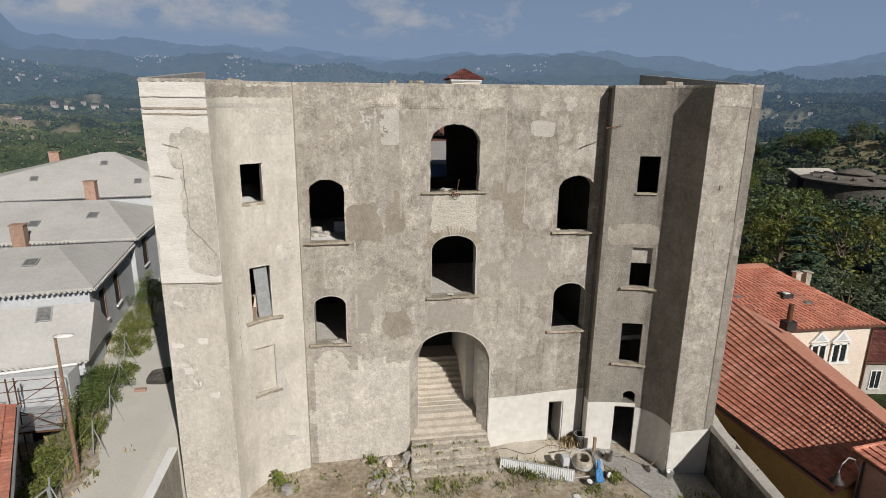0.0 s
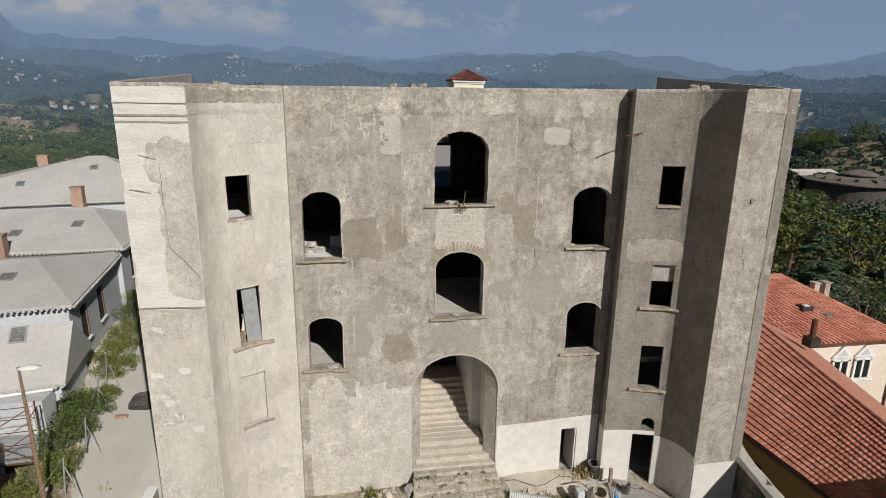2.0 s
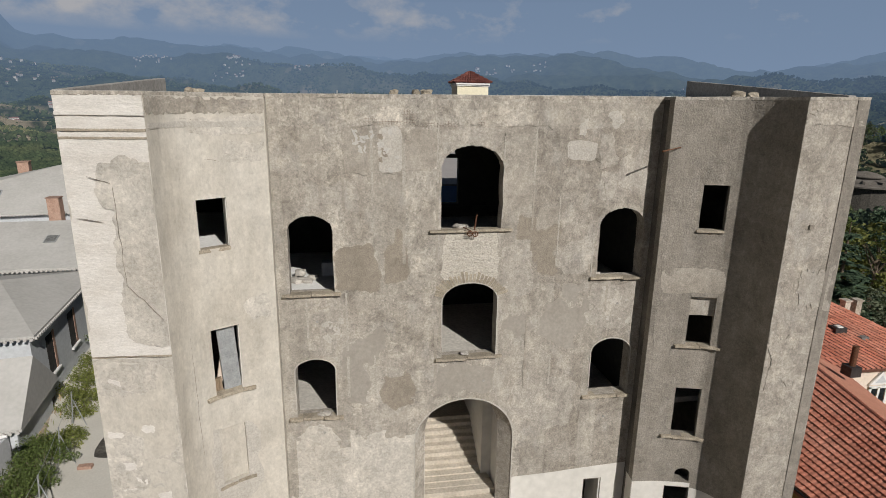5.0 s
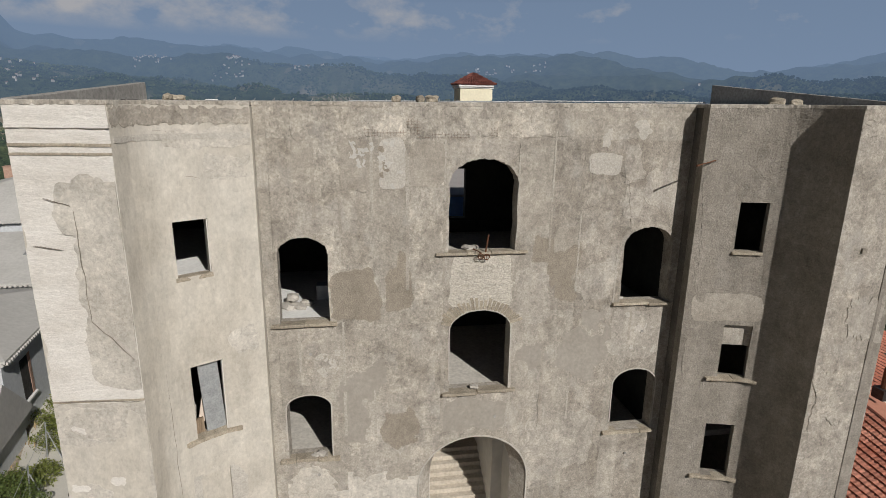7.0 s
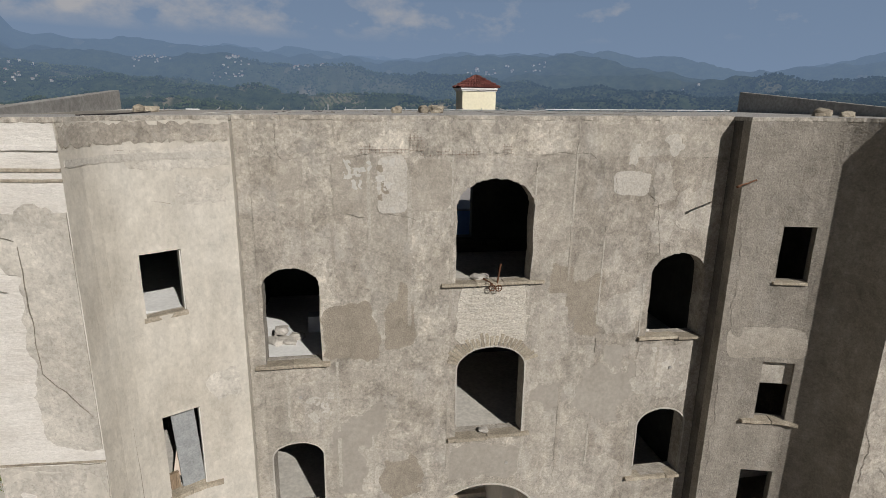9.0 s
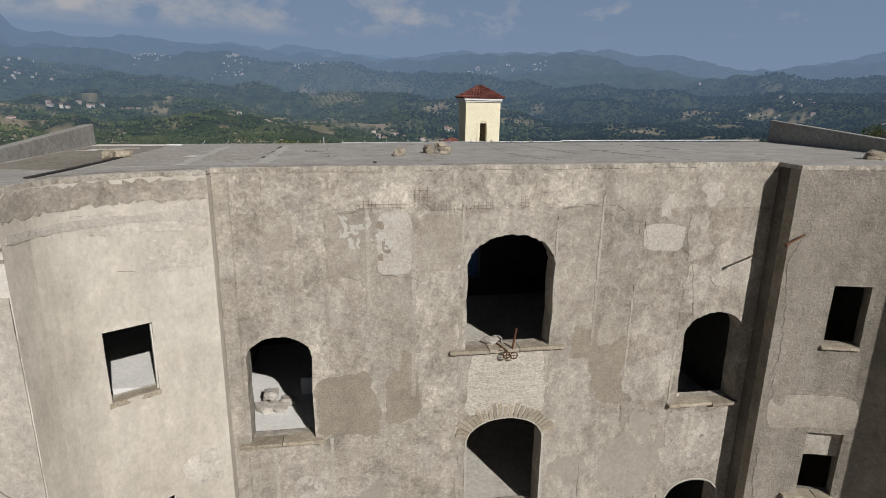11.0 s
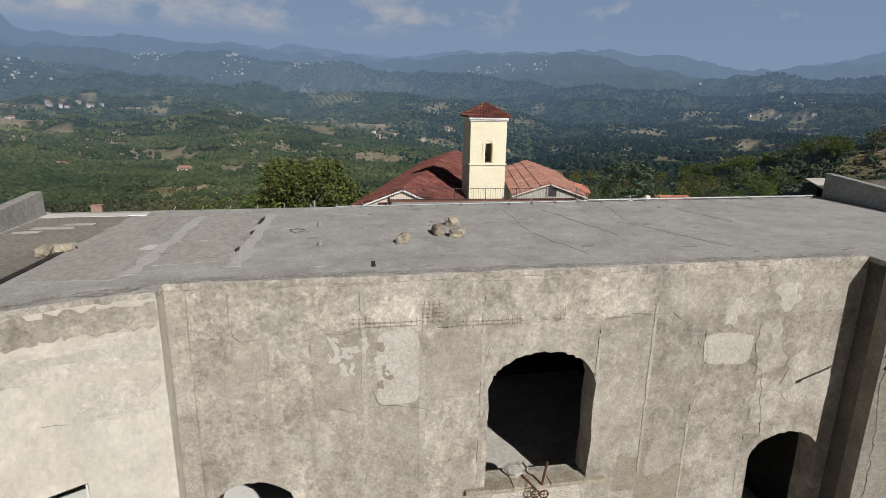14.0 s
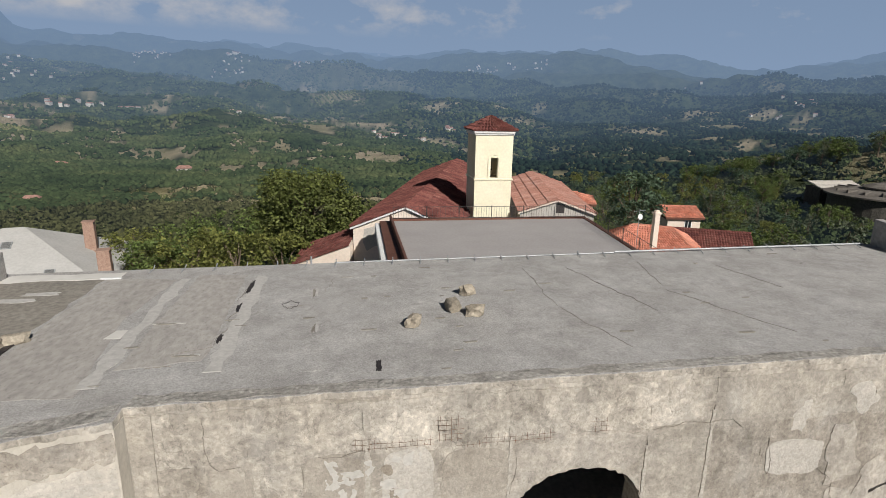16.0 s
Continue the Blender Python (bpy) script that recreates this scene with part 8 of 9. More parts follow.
part("channel", Geo().tube([(0.5, BACK + 0.02, roof_z(0) + 0.16), (8.5, BACK + 0.02, roof_z(8) + 0.17)], 0.022, 8), M_STEEL, gut)
part("channel", Geo().tube([(8.4, BACK + 0.0, roof_z(8) + 0.2), (16.6, BACK + 0.0, roof_z(16) + 0.19)], 0.03, 8), M_STEEL, gut)
for x in np.arange(-4.0, 16.6, 0.75):
    part("clip", Geo().tube([(x, BACK - 0.3, deck_z(x, 31.6) + 0.012), (x + 0.04, BACK - 0.05, deck_z(x, 31.8) + 0.05), (x + 0.04, BACK + 0.06, roof_z(x) + 0.24)], 0.014, 5), M_STEEL, gut)
solid("wire_coil", Geo().tube([(-0.35 + 0.16 * math.cos(a) * (1 + 0.2 * math.sin(3 * a)), 28.9 + 0.2 * math.sin(a), deck_z(0, 29) + 0.02 + 0.02 * math.sin(5 * a)) for a in np.linspace(0, 11, 60)], 0.005, 5), M_DARKMETAL, "tangle of thin wire on the roof", "wire")
solid("roof_slat", Geo().box(-4.95, -4.5, 31.2, 31.26, roof_z(-5) + 0.14, roof_z(-5) + 0.18, Matrix.Rotation(radians(0), 4, "Z")), M_PLASTICW, "short white slat lying on the roof", "slat", bevel=0.006)
solid("roof_pipe", Geo().tube([(1.8 - 1.9, BACK + 0.0, roof_z(0)), (1.8 - 1.9, BACK + 0.0, roof_z(0) + 0.35)], 0.025, 8), M_STEEL, "thin upright pipe at the roof edge", "pipe")

# ---------------- the yard before the building ----------------
def yard_z(x, y):
    return ground_z(x, y)


# walls that hold the yard
rw = thing("yard_wall", "dark weathered stone boundary wall with a rough pale top", "wall")
random.seed(91)
v, f = [], []
n = 22
for i in range(n + 1):
    t = i / n
    x, y = 17.45 + (15.9 - 17.45) * t, 22.9 + (12.0 - 22.9) * t
    top = 1.75 - 0.25 * t + random.uniform(-0.06, 0.06)
    if t < 0.12:
        top += 0.25 * (1 - t / 0.12)
    o = Vector((-0.99, 0.14, 0))
    for s, z in ((0.3, -1.8), (0.28 + random.uniform(-0.03, 0.03), top - 0.1), (0.16, top), (-0.16, top + 0.02), (-0.28 + random.uniform(-0.03, 0.03), top - 0.1), (-0.3, -7.5)):
        v.append((x + o.x * s, y + o.y * s, z))
for i in range(n):
    f += [(i * 6 + j, i * 6 + j + 1, i * 6 + 6 + j + 1, i * 6 + 6 + j) for j in range(5)]
f += [(5, 4, 3, 2, 1, 0), tuple(n * 6 + j for j in range(6))]
part("wall_body", Geo().add(v, f), M_DARKSTONE, rw, "dark stone wall stained black")
v, f = [], []
for i in range(n + 1):
    t = i / n
    x, y = 17.45 + (15.9 - 17.45) * t, 22.9 + (12.0 - 22.9) * t
    top = 1.78 - 0.25 * t + (0.25 * (1 - t / 0.12) if t < 0.12 else 0)
    for s in (0.36, 0.24, -0.24, -0.36):
        k = s + random.uniform(-0.03, 0.03)
        v.append((x - 0.99 * k, y + 0.14 * k, top + (0.04 if abs(s) < 0.25 else -0.12) + random.uniform(-0.02, 0.02)))
for i in range(n):
    f += [(i * 4 + j, i * 4 + j + 1, i * 4 + 4 + j + 1, i * 4 + 4 + j) for j in range(3)]
part("wall_capping", Geo().add(v, f), M_PALEPATCH, rw, "rough pale mortar capping")

lw = thing("lane_wall", "low retaining wall with white painted coping beside the lane", "wall")
part("wall_body", Geo().box(-7.85, -7.55, -6.0, 22.4, -2.2, 2.45), M_ROUGHCAST, lw)
part("coping", Geo().box(-7.88, -7.52, -6.0, 22.35, 2.45, 2.55), M_WHITE, lw, "whitish weathered coping", bevel=0.02)

slab = solid("concrete_apron", slab_geo(fine([(12.0, 24.3), (11.9, 23.3), (12.6, 22.3), (13.3, 20.8), (13.9, 19.4), (16.6, 19.4), (16.9, 21.7), (14.9, 21.9), (14.3, 23.0), (13.2, 23.9), (12.0, 24.3)], 0.4)[:-1], lambda x, y: yard_z(x, y) + 0.07 + 0.01 * noise.noise(Vector((x * 3, y * 3, 0))), 0.25, 0.5), M_CONCRETE, "grey concrete apron before the side door", "paving", kind="structure")
sand = Geo()
m_, k_ = 20, 14
for j in range(k_ + 1):
    for i in range(m_ + 1):
        x, y = 6.9 + 4.9 * i / m_, 23.3 + 1.75 * j / k_
        e = max(0.0, 1 - abs((i / m_) * 2 - 1) ** 3) * max(0.0, 1 - (1 - j / k_) ** 3)
        sand.v.append((x, y, yard_z(x, y) - 0.06 + 0.27 * e * (0.75 + 0.4 * noise.noise(Vector((x, y, 2))))))
sand.f = [(j * (m_ + 1) + i, j * (m_ + 1) + i + 1, (j + 1) * (m_ + 1) + i + 1, (j + 1) * (m_ + 1) + i) for j in range(k_) for i in range(m_)]
solid("sand_mound", sand, M_SAND, "low heap of pale sand along the wall foot", "sand", smooth=True)

# ribbed metal panel on the ground
def along(x0, y0, x1, y1, z):
    a = math.atan2(y1 - y0, x1 - x0)
    return Matrix.Translation((x0, y0, z)) @ Matrix.Rotation(a, 4, "Z")


panel = thing("ribbed_panel", "long white ribbed metal panel propped on the ground", "panel")
pm = along(6.85, 23.25, 10.15, 21.75, yard_z(8.5, 22.5)) @ Matrix.Rotation(radians(-38), 4, "X")
L = math.hypot(3.3, 1.5)
part("backing", Geo().box(0, L, 0.02, 0.05, 0.02, 0.58, pm), M_STEEL, panel)
for k in range(int(L / 0.105)):
    part("rib", Geo().box(0.04 + 0.105 * k, 0.112 + 0.105 * k, -0.04, 0.018, 0.06, 0.52, pm), M_PLASTICW, panel)
part("rail", Geo().box(0, L, -0.05, 0.06, 0.52, 0.59, pm), M_STEEL, panel, bevel=0.01)
part("rail", Geo().box(0, L, -0.05, 0.06, 0.0, 0.06, pm), M_STEEL, panel, bevel=0.01)

# concrete mixer
mixer = thing("concrete_mixer", "old cement-caked concrete mixer with a round drum", "concrete mixer", at=(10.75, 22.55, yard_z(10.75, 22.55)))
part("drum", Geo().lathe([(0.16, 0.42), (0.36, 0.5), (0.47, 0.72), (0.47, 0.86), (0.34, 1.12), (0.30, 1.16), (0.27, 1.12), (0.42, 0.84), (0.30, 0.56)], (0, 0, 0), 20, Matrix.Rotation(radians(18), 4, "X")), M_OLDSTEP, mixer, "grey cement-caked drum", smooth=True)
part("drum_ring", Geo().lathe([(0.475, 0.70), (0.51, 0.74), (0.51, 0.80), (0.475, 0.84)], (0, 0, 0), 20, Matrix.Rotation(radians(18), 4, "X")), M_STEEL, mixer)
part("yoke", Geo().tube([(-0.62, 0, 0.35), (-0.62, 0, 0.8), (-0.5, 0, 1.25), (0.5, 0, 1.3), (0.66, 0, 0.8), (0.62, 0, 0.35)], 0.035, 8), M_STEEL, mixer)
for sx in (-1, 1):
    part("leg", Geo().tube([(0.62 * sx, 0, 0.5), (0.7 * sx, -0.45, 0.02)], 0.03, 6), M_STEEL, mixer)
    part("leg", Geo().tube([(0.62 * sx, 0, 0.5), (0.7 * sx, 0.45, 0.02)], 0.03, 6), M_STEEL, mixer)
part("crossbar", Geo().tube([(-0.7, -0.43, 0.06), (0.7, -0.43, 0.06)], 0.03, 6), M_STEEL, mixer)
part("motor_box", Geo().box(-0.95, -0.62, -0.2, 0.2, 0.55, 1.0), M_GREYWALL, mixer, bevel=0.03)
part("handwheel", Geo().tube([(0.78, 0.2 * math.cos(a), 0.8 + 0.2 * math.sin(a)) for a in np.linspace(0, 2 * math.pi, 17)], 0.016, 6), M_STEEL, mixer)

# blue sheet in a barrow-like frame, wheels
def wheel(name, x, y, r, label, lean=80, parent=None):
    t = parent or thing(name, label, "wheel")
    z = yard_z(x, y)
    m = Matrix.Translation((x, y, z + r)) @ Matrix.Rotation(radians(25), 4, "Z") @ Matrix.Rotation(radians(lean), 4, "X")
    part("tyre", Geo().tube([m @ Vector((r * 0.82 * math.cos(a), r * 0.82 * math.sin(a), 0)) for a in np.linspace(0, 2 * math.pi, 21)], r * 0.2, 8), M_DARKMETAL, t)
    part("rim", Geo().tube([m @ Vector((0, 0, -0.03)), m @ Vector((0, 0, 0.03))], r * 0.66, 16), M_PLASTICW, t)
    return t


barrow = thing("wheelbarrow", "tipped wheelbarrow covered with blue and grey sheeting", "wheelbarrow")
bz = yard_z(11.4, 22.0)
g = Geo()
for j in range(9):
    for i in range(9):
        u, w = i / 8 - 0.5, j / 8
        g.v.append((11.42 + u * (0.14 + 0.34 * (1 - w)) + 0.05 * noise.noise(Vector((u * 4, w * 4, 1))), 22.0 - 0.35 * (1 - w) + 0.1 * noise.noise(Vector((u * 5, w * 3, 5))) - 0.2 * (0.25 - u * u), bz + 0.03 + 1.0 * w))
g.f = [(j * 9 + i, j * 9 + i + 1, (j + 1) * 9 + i + 1, (j + 1) * 9 + i) for j in range(8) for i in range(8)]
sheet_ob = part("blue_sheet", g, M_BLUE, barrow, "bright blue plastic sheet", smooth=True)
sol = sheet_ob.modifiers.new("thickness", "SOLIDIFY")
sol.thickness = 0.012
part("tray", Geo().add([(11.35, 22.05, bz + 0.05), (11.95, 22.1, bz + 0.05), (11.75, 22.3, bz + 0.85), (11.45, 22.3, bz + 0.85), (11.4, 22.5, bz + 0.05), (11.9, 22.5, bz + 0.05)], [(0, 1, 2, 3), (1, 5, 2), (0, 3, 4), (4, 3, 2, 5), (0, 4, 5, 1)]), M_STEEL, barrow, "grey metal tray")
for x in (11.35, 11.62):
    part("handle", Geo().tube([(x, 22.15, bz + 0.3), (x - 0.15, 22.3, bz + 1.35)], 0.02, 6), M_STEEL, barrow)
wheel("small_wheel", 10.85, 21.55, 0.2, "", 20, barrow)
wheel("small_wheel", 12.0, 21.9, 0.22, "", 75, barrow)


def bucket(x, y, z, r, h, material, label):
    b = thing("bucket", label, "bucket", "buckets in the yard", at=(x, y, z))
    part("pail", Geo().lathe([(0.0, 0.0), (r * 0.8, 0.0), (r, h), (r * 1.06, h), (r * 1.06, h + 0.02), (r * 0.94, h), (r * 0.76, 0.03), (0.0, 0.03)], (0, 0, 0), 18), material, b, smooth=True)
    part("bail", Geo().tube([(r * math.cos(a), 0.02, h + r * 0.5 * math.sin(a)) for a in np.linspace(0, math.pi, 9)], 0.006, 5), M_STEEL, b)
    return b


bucket(12.55, 23.15, yard_z(12.5, 23.1) + 0.07, 0.2, 0.5, M_CONCRETE, "cement-stained pale bucket on the apron")
bucket(15.0, 21.55, yard_z(15, 21.5) + 0.07, 0.17, 0.33, M_PLASTICW, "white plastic bucket beside the corner pier")
drum = thing("dark_bin", "dark metal bin standing at the wing's foot", "bin", at=(11.55, 24.55, yard_z(11.5, 24.5)))
part("body", Geo().lathe([(0.0, 0), (0.26, 0.0), (0.28, 0.25), (0.27, 0.5), (0.29, 0.72), (0.25, 0.7), (0.22, 0.1), (0, 0.08)], (0, 0, 0), 18), M_DARKMETAL, drum, smooth=True)
part("rim", Geo().lathe([(0.27, 0.70), (0.31, 0.72), (0.31, 0.75), (0.26, 0.74)], (0, 0, 0), 18), M_STEEL, drum)


def tool(name, a, b, head, label, hm):
    t = thing(name, label, "tool")
    part("handle", Geo().tube([a, b], 0.018, 7), M_WOOD, t)
    part("head", head, hm, t, bevel=0.004)
    return t


az = yard_z(14.2, 22.3) + 0.08
tool("shovel", (14.25, 22.25, az + 0.05), (14.95, 22.05, az + 1.35), Geo().add([(14.08, 22.15, az), (14.32, 22.12, az), (14.36, 22.35, az + 0.14), (14.12, 22.38, az + 0.14), (14.16, 22.0, az)], [(0, 1, 2, 3), (0, 4, 1)]), "shovel leaning against the pier", M_DARKMETAL)
tool("hoe", (13.5, 23.35, yard_z(13.5, 23.3) + 0.1), (14.35, 22.35, yard_z(14.3, 22.3) + 0.1), Geo().box(13.38, 13.6, 23.3, 23.42, yard_z(13.5, 23.3) + 0.07, yard_z(13.5, 23.3) + 0.1), "hoe lying on the apron", M_DARKMETAL)
tool("rake", (12.45, 23.6, yard_z(12.4, 23.6) + 0.12), (13.55, 23.2, yard_z(13.5, 23.2) + 0.12), Geo().box(12.4, 12.46, 23.45, 23.75, yard_z(12.4, 23.6) + 0.07, yard_z(12.4, 23.6) + 0.12), "rake lying on the apron", M_DARKMETAL)
solid("wood_post", Geo().box(11.93, 12.07, 23.62, 23.76, yard_z(12, 23.7), yard_z(12, 23.7) + 1.05), M_WOOD, "short weathered wooden post standing in the yard", "post", bevel=0.01)
rock(9.9, 20.75, yard_z(9.9, 20.75), 0.24, 0.15, 0.07, 500, "paper_sack", "crumpled white paper sack on the ground", M_PLASTICW, "sack")
solid("garden_hose", Geo().tube([(6.6 + 0.45 * k, 24.2 + 0.25 * math.sin(k * 1.1), yard_z(6.6 + 0.45 * k, 24.2 + 0.25 * math.sin(k * 1.1)) + 0.2 + 0.06 * math.sin(k)) for k in range(10)], 0.012, 6), M_DARKMETAL, "thin dark hose lying over the sand", "hose")

# rubble, blocks
for k, (x, y, sx, sy, sz, mt, lb) in enumerate(((2.95, 24.15, 0.24, 0.2, 0.2, M_PALEPATCH, "pale broken block beside the steps"), (2.75, 23.55, 0.25, 0.2, 0.2, M_PALEPATCH, "pale broken block beside the steps"), (2.5, 24.5, 0.3, 0.25, 0.25, M_CONCRETE, "broken concrete lump beside the steps"), (1.5, 24.3, 0.16, 0.3, 0.16, M_PINKWALL, "pinkish brick fragment on the rubble"), (-3.3, 23.3, 0.35, 0.25, 0.14, M_CONCRETE, "flat grey stone by the wall"))):
    rock(x, y, yard_z(x, y) - 0.02, sx, sy, sz, 520 + k, "rubble_block", lb, mt, "rubble")
rs2 = random.Random(17)
for k in range(70):
    x, y = rs2.uniform(0.3, 2.7), rs2.uniform(22.2, 24.9)
    s = rs2.uniform(0.05, 0.17)
    rock(x, y, yard_z(x, y) - 0.02, s, s * rs2.uniform(0.6, 1), s * 0.6, 540 + k, "rubble_stone", "small broken stone in the rubble heap", rs2.choice((M_STONE, M_CONCRETE, M_PALEPATCH)), "rubble", "rubble beside the steps")
g = Geo()
for k in range(900):
    x, y = rs2.uniform(-5, 16), rs2.uniform(17.5, 24.8)
    s = rs2.uniform(0.012, 0.045)
    z = yard_z(x, y) + s * 0.3
    g.add([(x + s, y, z), (x, y + s, z), (x - s, y, z), (x, y - s, z), (x, y, z + s * 0.8)], [(0, 1, 4), (1, 2, 4), (2, 3, 4), (3, 0, 4)])
solid("gravel", g, M_STONE, "scattered pebbles and grit in the yard", "gravel", kind="stuff", tidy=False)


def tuft(g, x, y, z, h, n, rnd, spread=0.25):
    for _ in range(n):
        a, l = rnd.uniform(0, 2 * math.pi), h * rnd.uniform(0.5, 1.1)
        bx, by = x + rnd.gauss(0, spread), y + rnd.gauss(0, spread)
        dx, dy = math.cos(a) * l * rnd.uniform(0.2, 0.7), math.sin(a) * l * rnd.uniform(0.2, 0.7)
        w = rnd.uniform(0.012, 0.035)
        px, py = -math.sin(a) * w, math.cos(a) * w
        g.add([(bx - px, by - py, z), (bx + px, by + py, z), (bx + dx * 0.6 + px, by + dy * 0.6 + py, z + l * 0.7), (bx + dx, by + dy, z + l * 0.9), (bx + dx * 0.6 - px, by + dy * 0.6 - py, z + l * 0.7)], [(0, 1, 2, 4), (4, 2, 3)])


wr = random.Random(23)
g, gd = Geo(), Geo()
for x, y, h, n, s in ((8.0, 22.9, 0.35, 160, 0.35), (8.7, 22.6, 0.35, 160, 0.35), (9.5, 22.5, 0.3, 120, 0.3), (7.3, 23.1, 0.25, 80, 0.3), (12.3, 21.9, 0.35, 130, 0.22), (11.0, 21.2, 0.25, 60, 0.2), (15.2, 19.6, 0.35, 150, 0.4), (14.0, 19.2, 0.3, 90, 0.4), (16.0, 19.8, 0.3, 90, 0.3), (3.6, 22.3, 0.3, 130, 0.35), (4.6, 22.2, 0.22, 70, 0.3), (2.2, 22.4, 0.25, 80, 0.35), (1.2, 23.3, 0.25, 80, 0.3), (5.6, 22.5, 0.22, 60, 0.25), (0.7, 24.6, 0.35, 70, 0.16), (-3.4, 23.7, 0.3, 80, 0.3), (6.7, 22.0, 0.2, 60, 0.3)):
    tuft(g, x, y, yard_z(x, y), h, n, wr, s)
for k in range(170):
    x, y = wr.uniform(-5, 16), wr.uniform(17.0, 24.3)
    tuft(g if wr.random() < 0.6 else gd, x, y, yard_z(x, y), wr.uniform(0.05, 0.16), 14, wr, 0.12)
for k in range(5):
    for _ in range(9):
        x = wr.uniform(2.9, 6.6)
        tuft(g, x, 24.70 - 0.4 * k - 0.02, 0.12 - 0.165 * k - 0.15, 0.16, 9, wr, 0.07)
for x, y, h, n, s in ((11.3, 24.75, 0.5, 170, 0.22), (10.9, 24.6, 0.3, 80, 0.25), (9.8, 24.8, 0.2, 40, 0.3)):
    tuft(gd, x, y, yard_z(x, y) + 0.1, h, n, wr, s)
solid("yard_weeds", g, M_WEED, "green weeds growing in the yard and on the steps", "weeds", kind="stuff", tidy=False)
solid("dry_weeds", gd, M_DRY, "dry brown grass and twigs along the wall", "weeds", kind="stuff", tidy=False)

fig = thing("broad_leaf_plant", "young plant with big green leaves at the wall's foot", "plant", at=(-3.75, 23.6, yard_z(-3.75, 23.6)))
part("stem", Geo().tube([(0, 0, -0.05), (0.03, 0.02, 0.4), (0, 0.05, 0.8)], [0.02, 0.016, 0.008], 6), M_BARK, fig)
for k in range(16):
    a, h = k * 2.4, 0.25 + 0.04 * k
    d, u = Vector((math.cos(a), math.sin(a), 0.15)), Vector((-math.sin(a), math.cos(a), 0))
    p, l = Vector((0, 0, h)), 0.42 - 0.01 * k
    pts = [p, p + d * l * 0.35 + u * 0.11, p + d * l * 0.75 + u * 0.12, p + d * l + Vector((0, 0, -0.08)), p + d * l * 0.75 - u * 0.12, p + d * l * 0.35 - u * 0.11]
    part("leaf", Geo().add(pts, [tuple(range(6))]), M_WEED, fig)

# ---------------- the lane, its fences and planting ----------------
def bush(name, label, x, y, z, sx, sy, h, material, seed, clumps=26, per=95, size=0.045):
    rnd_ = random.Random(seed)
    t = thing(name, label, "shrub", at=(x, y, z))
    stems, crown = Geo(), Geo()
    for k in range(clumps):
        a, q = rnd_.uniform(0, 2 * math.pi), rnd_.random() ** 0.5
        p = Vector((math.cos(a) * q * sx, math.sin(a) * q * sy, h * (0.25 + 0.65 * rnd_.random()) * (1 - 0.35 * q)))
        leaf_cloud(crown, p, 0.28 + 0.12 * rnd_.random(), per, size, rnd_, 0.8)
        if k % 3 == 0:
            stems.tube([(p.x * 0.3, p.y * 0.3, -0.15), (p.x * 0.7, p.y * 0.7, p.z * 0.6), p], [0.025, 0.015, 0.006], 5)
    part("branchwork", stems, M_BARK, t)
    part("foliage", crown, material, t, tidy=False)
    return t


rb = random.Random(61)
k = 0
for x, y, sx, sy, h, mt in ((-13.0, 33.2, 1.0, 1.3, 0.8, M_WEED), (-13.6, 35.2, 1.2, 1.5, 0.9, M_WEED), (-14.0, 37.6, 1.0, 1.6, 1.4, M_WEED), (-14.3, 40.2, 1.2, 1.6, 2.8, M_LEAF), (-15.0, 43.2, 1.2, 1.8, 2.6, M_WEED), (-12.6, 30.0, 0.9, 0.9, 0.7, M_WEED), (-12.2, 27.6, 0.9, 1.3, 1.9, M_LEAF), (-12.4, 25.8, 0.8, 1.2, 1.9, M_LEAF), (-11.6, 23.8, 0.6, 1.0, 1.3, M_WEED), (-12.4, 22.6, 0.9, 1.0, 1.2, M_WEED), (-13.4, 24.0, 0.9, 1.0, 1.4, M_WEED), (-13.0, 28.7, 0.7, 0.9, 1.4, M_LEAF), (-13.6, 20.6, 1.0, 1.2, 1.0, M_WEED), (-12.0, 20.2, 0.7, 1.0, 0.8, M_WEED)):
    bush("lane_shrub", "dense green shrub on the bank beside the lane", x, y, ground_z(x, y) - 0.1, sx, sy, h, mt, 700 + k, 34)
    k += 1
g, gd = Geo(), Geo()
for i in range(420):
    y = rb.uniform(18, 46)
    edge = -11.4 - 0.36 * max(0.0, y - 22) + 0.1 * min(0.0, y - 22)
    x = edge + rb.gauss(-0.7, 0.9)
    tuft(g if rb.random() < 0.6 else gd, x, y, ground_z(x, y), rb.uniform(0.1, 0.35), 12, rb, 0.2)
solid("bank_grass", g, M_WEED, "rough green grass along the lane bank", "grass", kind="stuff", tidy=False)
solid("dry_bank_grass", gd, M_DRY, "dry grass along the lane bank", "grass", kind="stuff", tidy=False)
bank = solid("bank_soil", Geo(), M_SOIL, "bare brown soil strip beside the lane", "soil", kind="structure")
v, f = [], []
for i in range(31):
    y = 17 + i
    edge = -11.4 - 0.36 * max(0.0, y - 22) + 0.1 * min(0.0, y - 22)
    for s in (0.9, 0.5, 0.1, -0.6, -1.4, -2.2):
        x = edge + s + (0.3 * noise.noise(Vector((y * 0.6, s, 4))) if s == 0.9 else 0)
        v.append((x, y, ground_z(x, y) + (0.012 if s < 0.9 else 0.004) + 0.02))
for i in range(30):
    f += [(i * 6 + j, i * 6 + j + 1, i * 6 + 6 + j + 1, i * 6 + 6 + j) for j in range(5)]
bank.data = Geo().add(v, f).mesh("bank_soil", M_SOIL)
